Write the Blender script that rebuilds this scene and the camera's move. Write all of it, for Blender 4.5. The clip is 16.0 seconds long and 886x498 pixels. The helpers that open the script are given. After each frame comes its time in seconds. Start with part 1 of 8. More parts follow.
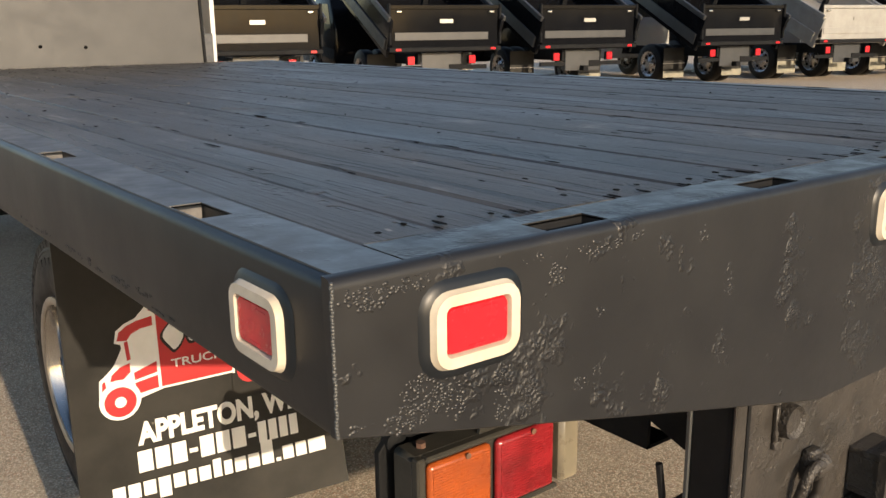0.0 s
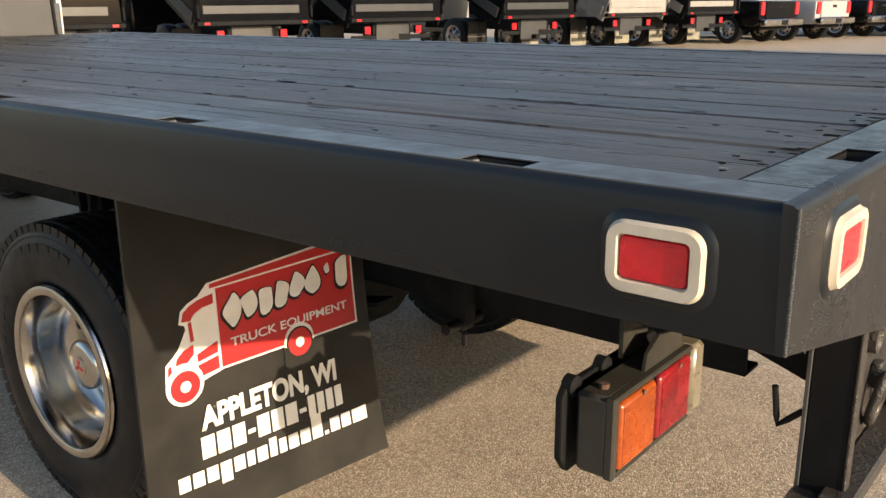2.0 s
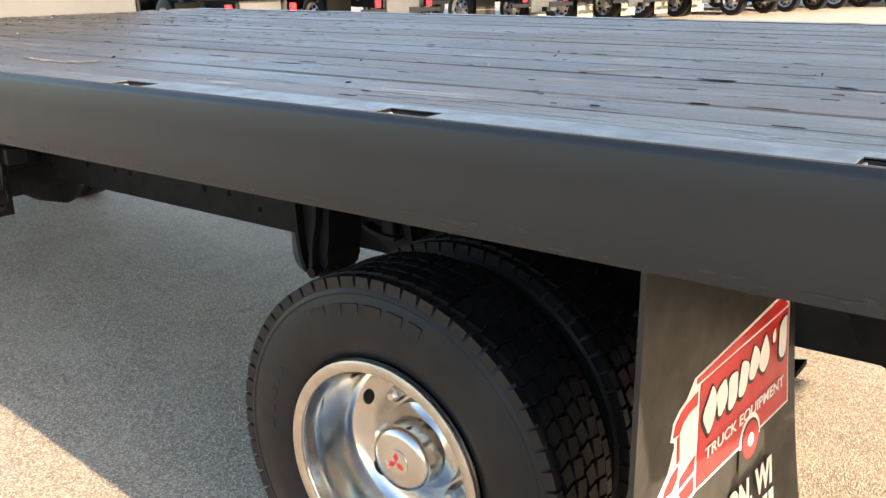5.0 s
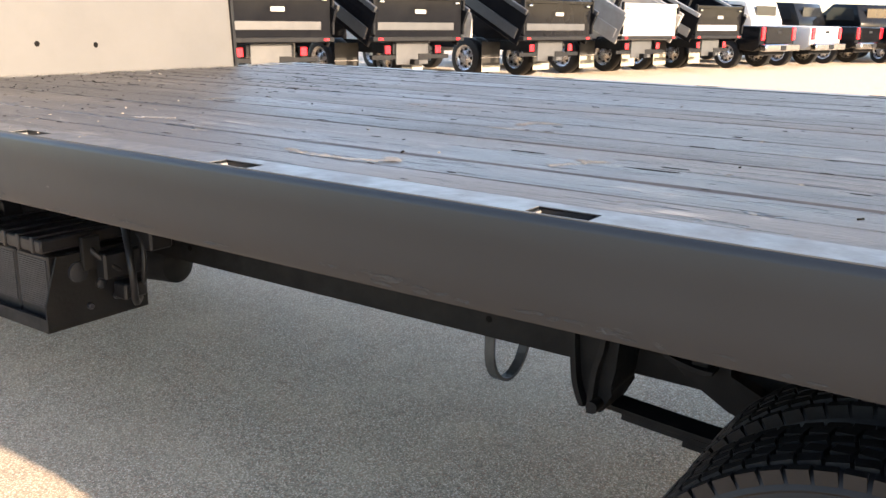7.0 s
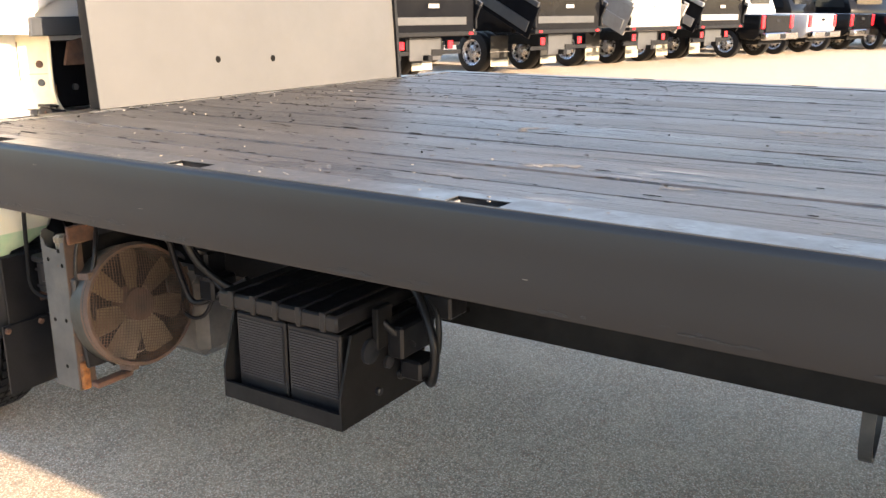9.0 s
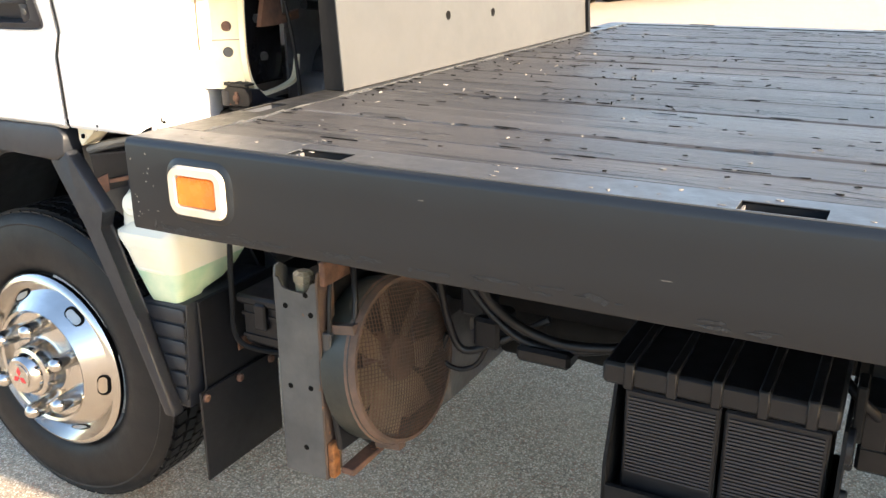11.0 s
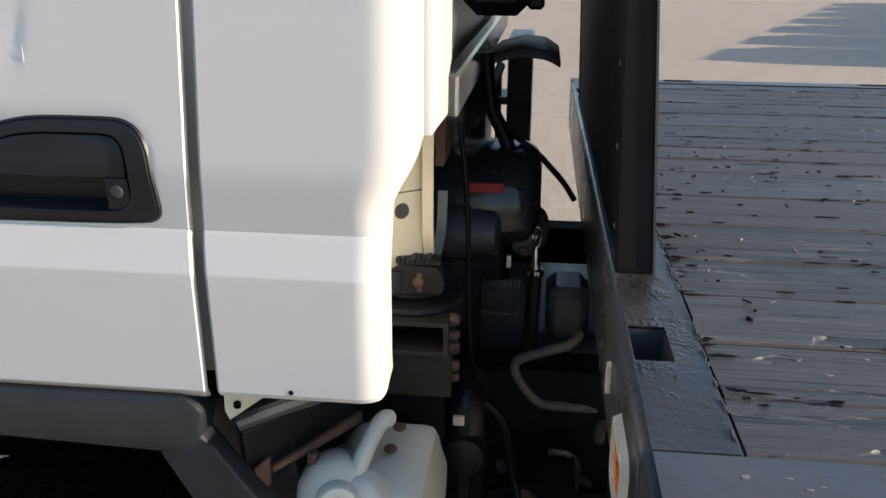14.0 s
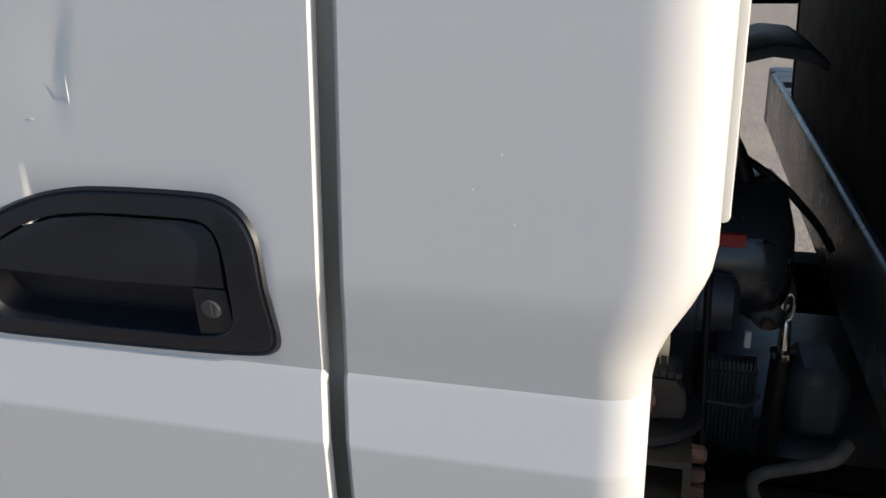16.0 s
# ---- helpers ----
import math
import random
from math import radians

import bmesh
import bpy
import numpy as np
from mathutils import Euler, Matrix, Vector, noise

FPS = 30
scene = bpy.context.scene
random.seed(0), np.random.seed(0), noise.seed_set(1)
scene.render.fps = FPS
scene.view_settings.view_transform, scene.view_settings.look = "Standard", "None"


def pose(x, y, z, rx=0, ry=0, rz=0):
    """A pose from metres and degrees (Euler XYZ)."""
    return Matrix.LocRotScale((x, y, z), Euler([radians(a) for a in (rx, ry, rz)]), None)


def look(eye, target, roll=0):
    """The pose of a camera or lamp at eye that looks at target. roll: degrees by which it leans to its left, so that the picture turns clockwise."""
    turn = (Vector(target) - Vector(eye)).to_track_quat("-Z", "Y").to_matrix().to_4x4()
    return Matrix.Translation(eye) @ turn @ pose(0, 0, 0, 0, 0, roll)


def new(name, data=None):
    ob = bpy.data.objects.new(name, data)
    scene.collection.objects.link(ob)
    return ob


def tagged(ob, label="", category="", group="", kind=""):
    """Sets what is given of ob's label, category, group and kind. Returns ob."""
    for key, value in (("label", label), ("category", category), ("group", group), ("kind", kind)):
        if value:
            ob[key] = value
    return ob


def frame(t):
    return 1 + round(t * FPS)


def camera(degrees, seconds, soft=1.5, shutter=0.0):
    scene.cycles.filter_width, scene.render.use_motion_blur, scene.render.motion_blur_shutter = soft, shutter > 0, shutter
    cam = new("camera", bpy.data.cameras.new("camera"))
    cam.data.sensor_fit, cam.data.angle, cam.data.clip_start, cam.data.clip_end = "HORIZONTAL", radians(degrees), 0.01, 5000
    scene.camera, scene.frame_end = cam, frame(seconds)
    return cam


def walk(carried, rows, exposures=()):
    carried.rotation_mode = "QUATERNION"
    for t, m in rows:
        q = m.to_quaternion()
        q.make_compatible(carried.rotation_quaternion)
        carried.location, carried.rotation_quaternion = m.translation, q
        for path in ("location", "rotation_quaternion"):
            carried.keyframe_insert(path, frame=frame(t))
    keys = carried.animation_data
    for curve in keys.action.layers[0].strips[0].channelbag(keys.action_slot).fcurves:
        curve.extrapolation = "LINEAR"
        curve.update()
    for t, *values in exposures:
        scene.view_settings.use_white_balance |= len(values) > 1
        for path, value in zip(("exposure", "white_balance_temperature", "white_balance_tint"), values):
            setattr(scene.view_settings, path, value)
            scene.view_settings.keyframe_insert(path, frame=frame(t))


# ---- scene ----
cam = camera(53.3, 16.0)
PATH = [
    (0, (-0.354, -0.621, 1.284), (0.823, 0.921, 0.797), -0.6),
    (0.5, (-0.535, -0.572, 1.29), (0.831, 0.806, 0.807), 0.7),
    (1, (-0.701, -0.539, 1.296), (0.754, 0.736, 0.788), 0.8),
    (1.5, (-0.768, -0.434, 1.266), (0.711, 0.801, 0.731), 0.2),
    (2, (-0.797, -0.236, 1.26), (0.702, 0.971, 0.718), -0.4),
    (2.5, (-0.839, -0.09, 1.253), (0.681, 1.092, 0.711), 0.3),
    (3, (-0.885, 0.099, 1.26), (0.67, 1.23, 0.708), 0.5),
    (3.5, (-0.924, 0.224, 1.273), (0.649, 1.317, 0.697), 0.9),
    (4, (-0.918, 0.405, 1.258), (0.638, 1.513, 0.666), 0.3),
    (4.5, (-0.885, 0.625, 1.259), (0.649, 1.758, 0.658), -0.7),
    (5, (-0.887, 0.823, 1.26), (0.641, 1.967, 0.661), -0.6),
    (5.2, (-0.884, 0.914, 1.269), (0.638, 2.065, 0.668), -0.6),
    (7.3, (-1.0, 1.836, 1.326), (0.598, 2.93, 0.825), 1.0),
    (7.5, (-1.02, 1.959, 1.326), (0.58, 3.049, 0.827), 0.9),
    (8, (-1.064, 2.264, 1.352), (0.542, 3.347, 0.855), 0.2),
    (8.2, (-1.072, 2.361, 1.352), (0.536, 3.442, 0.853), -0.0),
    (10.3, (-1.044, 3.464, 1.365), (0.622, 4.388, 0.757), 0.2),
    (10.5, (-1.028, 3.58, 1.355), (0.639, 4.494, 0.735), 0.0),
    (11, (-0.95, 3.9, 1.352), (0.719, 4.793, 0.706), -0.4),
    (11.5, (-0.912, 4.145, 1.361), (0.762, 5.013, 0.692), -1.2),
    (12, (-0.865, 4.411, 1.385), (0.857, 5.182, 0.72), -1.8),
    (12.5, (-0.815, 4.623, 1.426), (0.972, 5.279, 0.811), -1.9),
    (13, (-0.69, 4.825, 1.466), (1.163, 5.33, 0.908), -0.6),
    (13.5, (-0.624, 4.913, 1.476), (1.256, 5.261, 0.888), 0.5),
    (14, (-0.574, 5.06, 1.473), (1.31, 5.265, 0.835), 0.5),
    (14.5, (-0.548, 5.193, 1.465), (1.326, 5.32, 0.779), -0.4),
    (15, (-0.508, 5.22, 1.452), (1.343, 5.445, 0.728), -1.1),
    (15.5, (-0.35, 5.191, 1.431), (1.481, 5.603, 0.738), -2.0),
    (16, (-0.202, 5.21, 1.463), (1.613, 5.696, 0.778), -1.2),
]
EXPOSURES = [(0, 0.45, 6400, 12), (1.0, 0.5, 6500, 13), (2.5, 0.95, 6600, 12), (3.5, 1.45, 6550, 11), (4.0, 1.68, 6500, 11), (5.0, 2.15, 6500, 13), (8.0, 2.35, 6700, 18), (10.5, 2.2, 6550, 14), (11.0, 2.35, 6500, 13), (11.5, 2.25, 6450, 13), (12.0, 1.6, 6300, 14), (12.5, 1.25, 6250, 14), (13.0, 0.88, 5900, 13), (13.5, 0.8, 5900, 12), (14.5, 0.85, 5800, 12), (15.0, 1.05, 5720, 13), (15.5, 0.92, 5700, 13), (16.0, 0.37, 5680, 12)]
walk(cam, [(t, look(eye, target, roll)) for t, eye, target, roll in PATH], EXPOSURES)

# ---- world and sun ----
SUN_WAY = Vector((0.327, 3.60, -1.0)).normalized()
world = bpy.data.worlds.new("sky")
scene.world = world
world.use_nodes = True
wn = world.node_tree
sky = wn.nodes.new("ShaderNodeTexSky")
sky.sky_type = "NISHITA"
sky.sun_disc = False
sky.sun_elevation = radians(15.5)
sky.sun_rotation = radians(185.2)
sky.air_density, sky.dust_density, sky.ozone_density = 1.0, 1.0, 1.0
wn.nodes["Background"].inputs["Strength"].default_value = 0.15
wn.links.new(sky.outputs[0], wn.nodes["Background"].inputs["Color"])
sun = new("sun", bpy.data.lights.new("sun", "SUN"))
sun.data.energy, sun.data.angle, sun.data.color = 5.0, radians(0.6), (1.0, 0.80, 0.555)
sun.matrix_world = look((0, 0, 30), Vector((0, 0, 30)) + SUN_WAY)


# ---- materials ----
def material(name, a, b=None, rough=0.5, metal=0.0, scale=6.0, stretch=(1, 1, 1), bump=0.0, bump_scale=120.0, coat=0.0,
             spec=0.5, rough_b=None, contrast=(0.35, 0.65), speck=None, speck_scale=40.0, speck_at=0.72, transmission=0.0,
             patch_bump=0.0, patch_scale=5.0, patch_at=0.58, per_object=0.0):
    """A procedural surface: two tones by noise, fine relief, specks of dirt or rust and rough patches with a shape of their own."""
    m = bpy.data.materials.new(name)
    m.use_nodes = True
    t = m.node_tree
    p = t.nodes["Principled BSDF"]
    n, link = t.nodes.new, t.links.new
    co = n("ShaderNodeTexCoord")
    mp = n("ShaderNodeMapping")
    mp.inputs["Scale"].default_value = stretch
    link(co.outputs["Object"], mp.inputs["Vector"])
    vec = mp.outputs["Vector"]
    if per_object:
        oi = n("ShaderNodeObjectInfo")
        mu = n("ShaderNodeVectorMath")
        mu.operation = "SCALE"
        mu.inputs[0].default_value = (17.0, 31.0, 11.0)
        link(oi.outputs["Random"], mu.inputs["Scale"])
        ad = n("ShaderNodeVectorMath")
        link(vec, ad.inputs[0])
        link(mu.outputs[0], ad.inputs[1])
        vec = ad.outputs[0]
    b = b or a

    def noise_node(s, detail=6.0, rough_=0.6):
        q = n("ShaderNodeTexNoise")
        q.inputs["Scale"].default_value = s
        q.inputs["Detail"].default_value = detail
        q.inputs["Roughness"].default_value = rough_
        link(vec, q.inputs["Vector"])
        return q.outputs["Fac"]

    def ramp(src, lo, hi):
        r = n("ShaderNodeMapRange")
        r.inputs["From Min"].default_value, r.inputs["From Max"].default_value = lo, hi
        link(src, r.inputs["Value"])
        return r.outputs["Result"]

    def mix(f, c1, c2):
        q = n("ShaderNodeMix")
        q.data_type = "RGBA"
        link(f, q.inputs["Factor"])
        for sock, c in (("A", c1), ("B", c2)):
            s = [i for i in q.inputs if i.name == sock and i.type == "RGBA"][0]
            if isinstance(c, tuple):
                s.default_value = (*c, 1)
            else:
                link(c, s)
        return [o for o in q.outputs if o.type == "RGBA"][0]

    fac = ramp(noise_node(scale), *contrast)
    col = mix(fac, tuple(a), tuple(b))
    if per_object:
        hv = n("ShaderNodeHueSaturation")
        link(col, hv.inputs["Color"])
        col = hv.outputs["Color"]
        vr = n("ShaderNodeMapRange")
        vr.inputs["To Min"].default_value, vr.inputs["To Max"].default_value = 1 - per_object, 1 + per_object
        link(oi.outputs["Random"], vr.inputs["Value"])
        link(vr.outputs["Result"], hv.inputs["Value"])
    if speck:
        col = mix(ramp(noise_node(speck_scale, 4.0), speck_at, speck_at + 0.05), col, tuple(speck))
    link(col, p.inputs["Base Color"])
    p.inputs["Metallic"].default_value = metal
    p.inputs["Specular IOR Level"].default_value = spec
    p.inputs["Coat Weight"].default_value = coat
    p.inputs["Coat Roughness"].default_value = 0.08
    p.inputs["Transmission Weight"].default_value = transmission
    if rough_b is None:
        rough_b = min(1.0, rough + 0.12)
    rr = n("ShaderNodeMapRange")
    rr.inputs["From Min"].default_value, rr.inputs["From Max"].default_value = contrast
    rr.inputs["To Min"].default_value, rr.inputs["To Max"].default_value = rough, rough_b
    link(noise_node(scale * 2.3), rr.inputs["Value"])
    link(rr.outputs["Result"], p.inputs["Roughness"])
    normal = None
    if bump:
        q = n("ShaderNodeBump")
        q.inputs["Strength"].default_value = bump
        q.inputs["Distance"].default_value = 0.004
        link(noise_node(bump_scale, 3.0), q.inputs["Height"])
        normal = q.outputs["Normal"]
    if patch_bump:
        vo = n("ShaderNodeTexNoise")
        vo.inputs["Scale"].default_value = 230.0
        vo.inputs["Detail"].default_value = 2.0
        link(vec, vo.inputs["Vector"])
        mu = n("ShaderNodeMath")
        mu.operation = "MULTIPLY"
        link(vo.outputs["Fac"], mu.inputs[0])
        link(ramp(noise_node(patch_scale, 5.0, 0.7), patch_at, patch_at + 0.07), mu.inputs[1])
        q = n("ShaderNodeBump")
        q.inputs["Strength"].default_value = patch_bump
        q.inputs["Distance"].default_value = 0.008
        link(mu.outputs[0], q.inputs["Height"])
        if normal is not None:
            link(normal, q.inputs["Normal"])
        normal = q.outputs["Normal"]
    if normal is not None:
        link(normal, p.inputs["Normal"])
    return m


def asphalt():
    m = bpy.data.materials.new("asphalt")
    m.use_nodes = True
    t = m.node_tree
    p = t.nodes["Principled BSDF"]
    n, link = t.nodes.new, t.links.new
    co = n("ShaderNodeTexCoord")

    def tex(kind, scale, **kw):
        q = n(kind)
        q.inputs["Scale"].default_value = scale
        for k, v in kw.items():
            q.inputs[k].default_value = v
        link(co.outputs["Object"], q.inputs["Vector"])
        return q

    def ramp(src, lo, hi, a=0.0, b=1.0):
        r = n("ShaderNodeMapRange")
        r.inputs["From Min"].default_value, r.inputs["From Max"].default_value = lo, hi
        r.inputs["To Min"].default_value, r.inputs["To Max"].default_value = a, b
        link(src, r.inputs["Value"])
        return r.outputs["Result"]

    def mix(f, c1, c2, kind="MIX"):
        q = n("ShaderNodeMix")
        q.data_type, q.blend_type = "RGBA", kind
        if isinstance(f, float):
            q.inputs["Factor"].default_value = f
        else:
            link(f, q.inputs["Factor"])
        for sock, c in (("A", c1), ("B", c2)):
            s = [i for i in q.inputs if i.name == sock and i.type == "RGBA"][0]
            if isinstance(c, tuple):
                s.default_value = (*c, 1)
            else:
                link(c, s)
        return [o for o in q.outputs if o.type == "RGBA"][0]

    cells = tex("ShaderNodeTexVoronoi", 205.0)
    hue = n("ShaderNodeSeparateColor")
    link(cells.outputs["Color"], hue.inputs[0])
    stone = mix(ramp(hue.outputs[0], 0.05, 0.95), (0.23, 0.192, 0.145), (0.74, 0.618, 0.468))
    stone = mix(ramp(hue.outputs[1], 0.86, 0.9), stone, (0.84, 0.735, 0.60))
    stone = mix(ramp(hue.outputs[2], 0.9, 0.93), stone, (0.40, 0.235, 0.165))
    fine = tex("ShaderNodeTexVoronoi", 520.0)
    hue2 = n("ShaderNodeSeparateColor")
    link(fine.outputs["Color"], hue2.inputs[0])
    stone = mix(ramp(hue2.outputs[0], 0.55, 0.95, 0.0, 0.45), stone, (0.20, 0.166, 0.125))
    gap = ramp(cells.outputs["Distance"], 0.45, 0.75, 0.0, 0.6)
    col = mix(gap, stone, (0.190, 0.158, 0.120))
    big = tex("ShaderNodeTexNoise", 0.7, Detail=5.0)
    col = mix(ramp(big.outputs["Fac"], 0.35, 0.7, 0.0, 0.35), col, (0.38, 0.32, 0.247))
    mid = tex("ShaderNodeTexNoise", 4.0, Detail=4.0)
    col = mix(ramp(mid.outputs["Fac"], 0.45, 0.75, 0.0, 0.25), col, (0.61, 0.52, 0.385))
    link(col, p.inputs["Base Color"])
    p.inputs["Roughness"].default_value = 0.88
    p.inputs["Specular IOR Level"].default_value = 0.3
    bp = n("ShaderNodeBump")
    bp.inputs["Strength"].default_value, bp.inputs["Distance"].default_value = 0.45, 0.004
    link(ramp(cells.outputs["Distance"], 0.0, 0.7, 1.0, 0.0), bp.inputs["Height"])
    link(bp.outputs["Normal"], p.inputs["Normal"])
    return m


def plank_wood(streaks=1.0):
    """Black deck paint worn to grey along the grain, with dark checks and cracks."""
    m = bpy.data.materials.new("worn_black_plank" if streaks > 0.9 else "smooth_black_plank")
    m.use_nodes = True
    t = m.node_tree
    p = t.nodes["Principled BSDF"]
    n, link = t.nodes.new, t.links.new
    co, oi = n("ShaderNodeTexCoord"), n("ShaderNodeObjectInfo")
    off = n("ShaderNodeVectorMath")
    off.operation = "SCALE"
    off.inputs[0].default_value = (3.0, 17.0, 5.0)
    link(oi.outputs["Random"], off.inputs["Scale"])
    base = n("ShaderNodeVectorMath")
    link(co.outputs["Object"], base.inputs[0])
    link(off.outputs[0], base.inputs[1])

    def field(stretch, scale, detail=5.0, rough=0.6):
        mp, q = n("ShaderNodeMapping"), n("ShaderNodeTexNoise")
        mp.inputs["Scale"].default_value = stretch
        link(base.outputs[0], mp.inputs["Vector"])
        link(mp.outputs["Vector"], q.inputs["Vector"])
        q.inputs["Scale"].default_value, q.inputs["Detail"].default_value, q.inputs["Roughness"].default_value = scale, detail, rough
        return q.outputs["Fac"]

    def ramp(src, lo, hi, a=0.0, b=1.0):
        r = n("ShaderNodeMapRange")
        r.inputs["From Min"].default_value, r.inputs["From Max"].default_value = lo, hi
        r.inputs["To Min"].default_value, r.inputs["To Max"].default_value = a, b
        link(src, r.inputs["Value"])
        return r.outputs["Result"]

    def mix(f, c1, c2):
        q = n("ShaderNodeMix")
        q.data_type = "RGBA"
        link(f, q.inputs["Factor"])
        for sock, c in (("A", c1), ("B", c2)):
            s = [i for i in q.inputs if i.name == sock and i.type == "RGBA"][0]
            if isinstance(c, tuple):
                s.default_value = (*c, 1)
            else:
                link(c, s)
        return [o for o in q.outputs if o.type == "RGBA"][0]

    def times(a, b):
        q = n("ShaderNodeMath")
        q.operation = "MULTIPLY"
        link(a, q.inputs[0])
        link(b, q.inputs[1])
        return q.outputs[0]

    grain = field((1, 0.035, 1), 150.0, 4.0)
    streak = field((1, 0.06, 1), 26.0, 6.0, 0.65)
    wear = field((1, 0.35, 1), 2.6, 5.0)
    crack = field((1, 0.10, 1), 34.0, 3.0, 0.5)
    knots = field((1, 0.6, 1), 14.0, 3.0)
    col = mix(ramp(streak, 0.36, 0.66), (0.030, 0.0268, 0.0250), (0.052, 0.0460, 0.0412))
    col = mix(ramp(wear, 0.45, 0.72, 0.0, 0.45), col, (0.074, 0.067, 0.061))
    col = mix(ramp(grain, 0.42, 0.60, 0.0, 0.4), col, (0.016, 0.015, 0.015))
    pits = times(ramp(crack, 0.59, 0.62), ramp(knots, 0.44, 0.50))
    col = mix(pits, col, (0.006, 0.0055, 0.005))
    chips = field((1, 0.35, 1), 46.0, 2.0)
    col = mix(ramp(chips, 0.745, 0.77), col, (0.24, 0.215, 0.19))
    brown = field((1, 0.5, 1), 1.7, 4.0)
    col = mix(ramp(brown, 0.52, 0.70, 0.0, 0.35), col, (0.072, 0.058, 0.048))
    scuff = times(ramp(field((1, 0.55, 1), 4.2, 3.0), 0.60, 0.68), ramp(field((1, 0.16, 1), 60.0, 3.0), 0.50, 0.58, 0.0, 0.8))
    col = mix(scuff, col, (0.19, 0.172, 0.15))
    split = ramp(field((1, 0.022, 1), 44.0, 2.0, 0.4), 0.655, 0.675)
    col = mix(split, col, (0.005, 0.005, 0.005))
    mp_, gritn = n("ShaderNodeMapping"), n("ShaderNodeTexNoise")
    mp_.inputs["Scale"].default_value = (1, 0.45, 1)
    link(base.outputs[0], mp_.inputs["Vector"])
    link(mp_.outputs["Vector"], gritn.inputs["Vector"])
    gritn.inputs["Scale"].default_value, gritn.inputs["Detail"].default_value, gritn.inputs["Roughness"].default_value = 95.0, 6.0, 0.75
    grit = gritn.outputs["Fac"]
    col = mix(ramp(grit, 0.50, 0.66, 0.0, 0.65), col, (0.016, 0.0150, 0.0145))
    col = mix(ramp(grit, 0.42, 0.30, 0.0, 0.40), col, (0.115, 0.104, 0.093))
    line = field((1, 0.012, 1), 75.0, 5.0, 0.65)
    col = mix(ramp(line, 0.53, 0.64, 0.0, 0.85 * streaks), col, (0.012, 0.0112, 0.0108))
    col = mix(ramp(line, 0.44, 0.36, 0.0, 0.45 * streaks), col, (0.112, 0.100, 0.090))
    patch = field((1, 0.25, 1), 3.4, 4.0)
    col = mix(ramp(patch, 0.50, 0.64, 0.0, 0.65 * streaks), col, (0.019, 0.0175, 0.0165))
    hv, vr = n("ShaderNodeHueSaturation"), ramp(oi.outputs["Random"], 0.0, 1.0, 0.72, 1.15)
    link(col, hv.inputs["Color"])
    link(vr, hv.inputs["Value"])
    link(hv.outputs["Color"], p.inputs["Base Color"])
    link(ramp(wear, 0.35, 0.65, 0.42, 0.60), p.inputs["Roughness"])
    p.inputs["Specular IOR Level"].default_value = 0.78
    b1 = n("ShaderNodeBump")
    b1.inputs["Strength"].default_value, b1.inputs["Distance"].default_value = 0.7, 0.004
    link(grain, b1.inputs["Height"])
    b2 = n("ShaderNodeBump")
    b2.inputs["Strength"].default_value, b2.inputs["Distance"].default_value, b2.invert = 0.9, 0.006, True
    both = n("ShaderNodeMath")
    both.operation = "MAXIMUM"
    link(pits, both.inputs[0])
    link(split, both.inputs[1])
    link(both.outputs[0], b2.inputs["Height"])
    b0 = n("ShaderNodeBump")
    b0.inputs["Strength"].default_value, b0.inputs["Distance"].default_value = 0.5, 0.003
    link(grit, b0.inputs["Height"])
    b0.inputs["Strength"].default_value *= 0.4 + 0.6 * streaks
    link(b1.outputs["Normal"], b0.inputs["Normal"])
    link(b0.outputs["Normal"], b2.inputs["Normal"])
    link(b2.outputs["Normal"], p.inputs["Normal"])
    return m


ASPHALT = asphalt()
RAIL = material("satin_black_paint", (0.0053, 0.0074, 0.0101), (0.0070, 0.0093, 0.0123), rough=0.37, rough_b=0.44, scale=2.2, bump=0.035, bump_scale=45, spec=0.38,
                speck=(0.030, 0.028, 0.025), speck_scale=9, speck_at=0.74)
PITTED = material("pitted_black_paint", (0.0085, 0.009, 0.0105), (0.0145, 0.0147, 0.0155), rough=0.38, rough_b=0.5, scale=5, bump=0.08, bump_scale=60,
                  patch_bump=0.6, patch_scale=6.0, patch_at=0.56, spec=0.45)
LUMPY = material("lumpy_peeling_paint", (0.017, 0.017, 0.018), (0.033, 0.031, 0.028), rough=0.30, rough_b=0.5, spec=0.65, scale=10, bump=0.25, bump_scale=90,
                 patch_bump=0.34, patch_scale=7.0, patch_at=0.50, speck=(0.22, 0.18, 0.13), speck_scale=34, speck_at=0.72)
# Front rail's black lifted to grey: haze and ground reflections put into its colour.
GLOSSRAIL = material("hazed_gloss_black_paint", (0.046, 0.050, 0.058), (0.066, 0.070, 0.076), rough=0.24, rough_b=0.34, scale=3, bump=0.03, bump_scale=40, spec=0.5, speck=(0.06, 0.05, 0.04), speck_scale=40, speck_at=0.77)
# RAIL's black made paler: wear, plus the sky's sheen put into the colour.
RAIL_TOP = material("worn_sheen_black_paint", (0.029, 0.0305, 0.034), (0.049, 0.0500, 0.052), rough=0.36, rough_b=0.52, spec=1.0, scale=9, bump=0.12, bump_scale=90,
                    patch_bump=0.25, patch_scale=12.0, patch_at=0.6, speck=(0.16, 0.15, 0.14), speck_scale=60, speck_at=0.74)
WOOD, WOOD_SMOOTH = plank_wood(), plank_wood(0.22)
CHASSIS = material("chassis_black", (0.0036, 0.0042, 0.0054), (0.0078, 0.0083, 0.0092), rough=0.66, scale=9, bump=0.15, bump_scale=80, speck=(0.030, 0.022, 0.017), speck_scale=30, speck_at=0.74, spec=0.18)
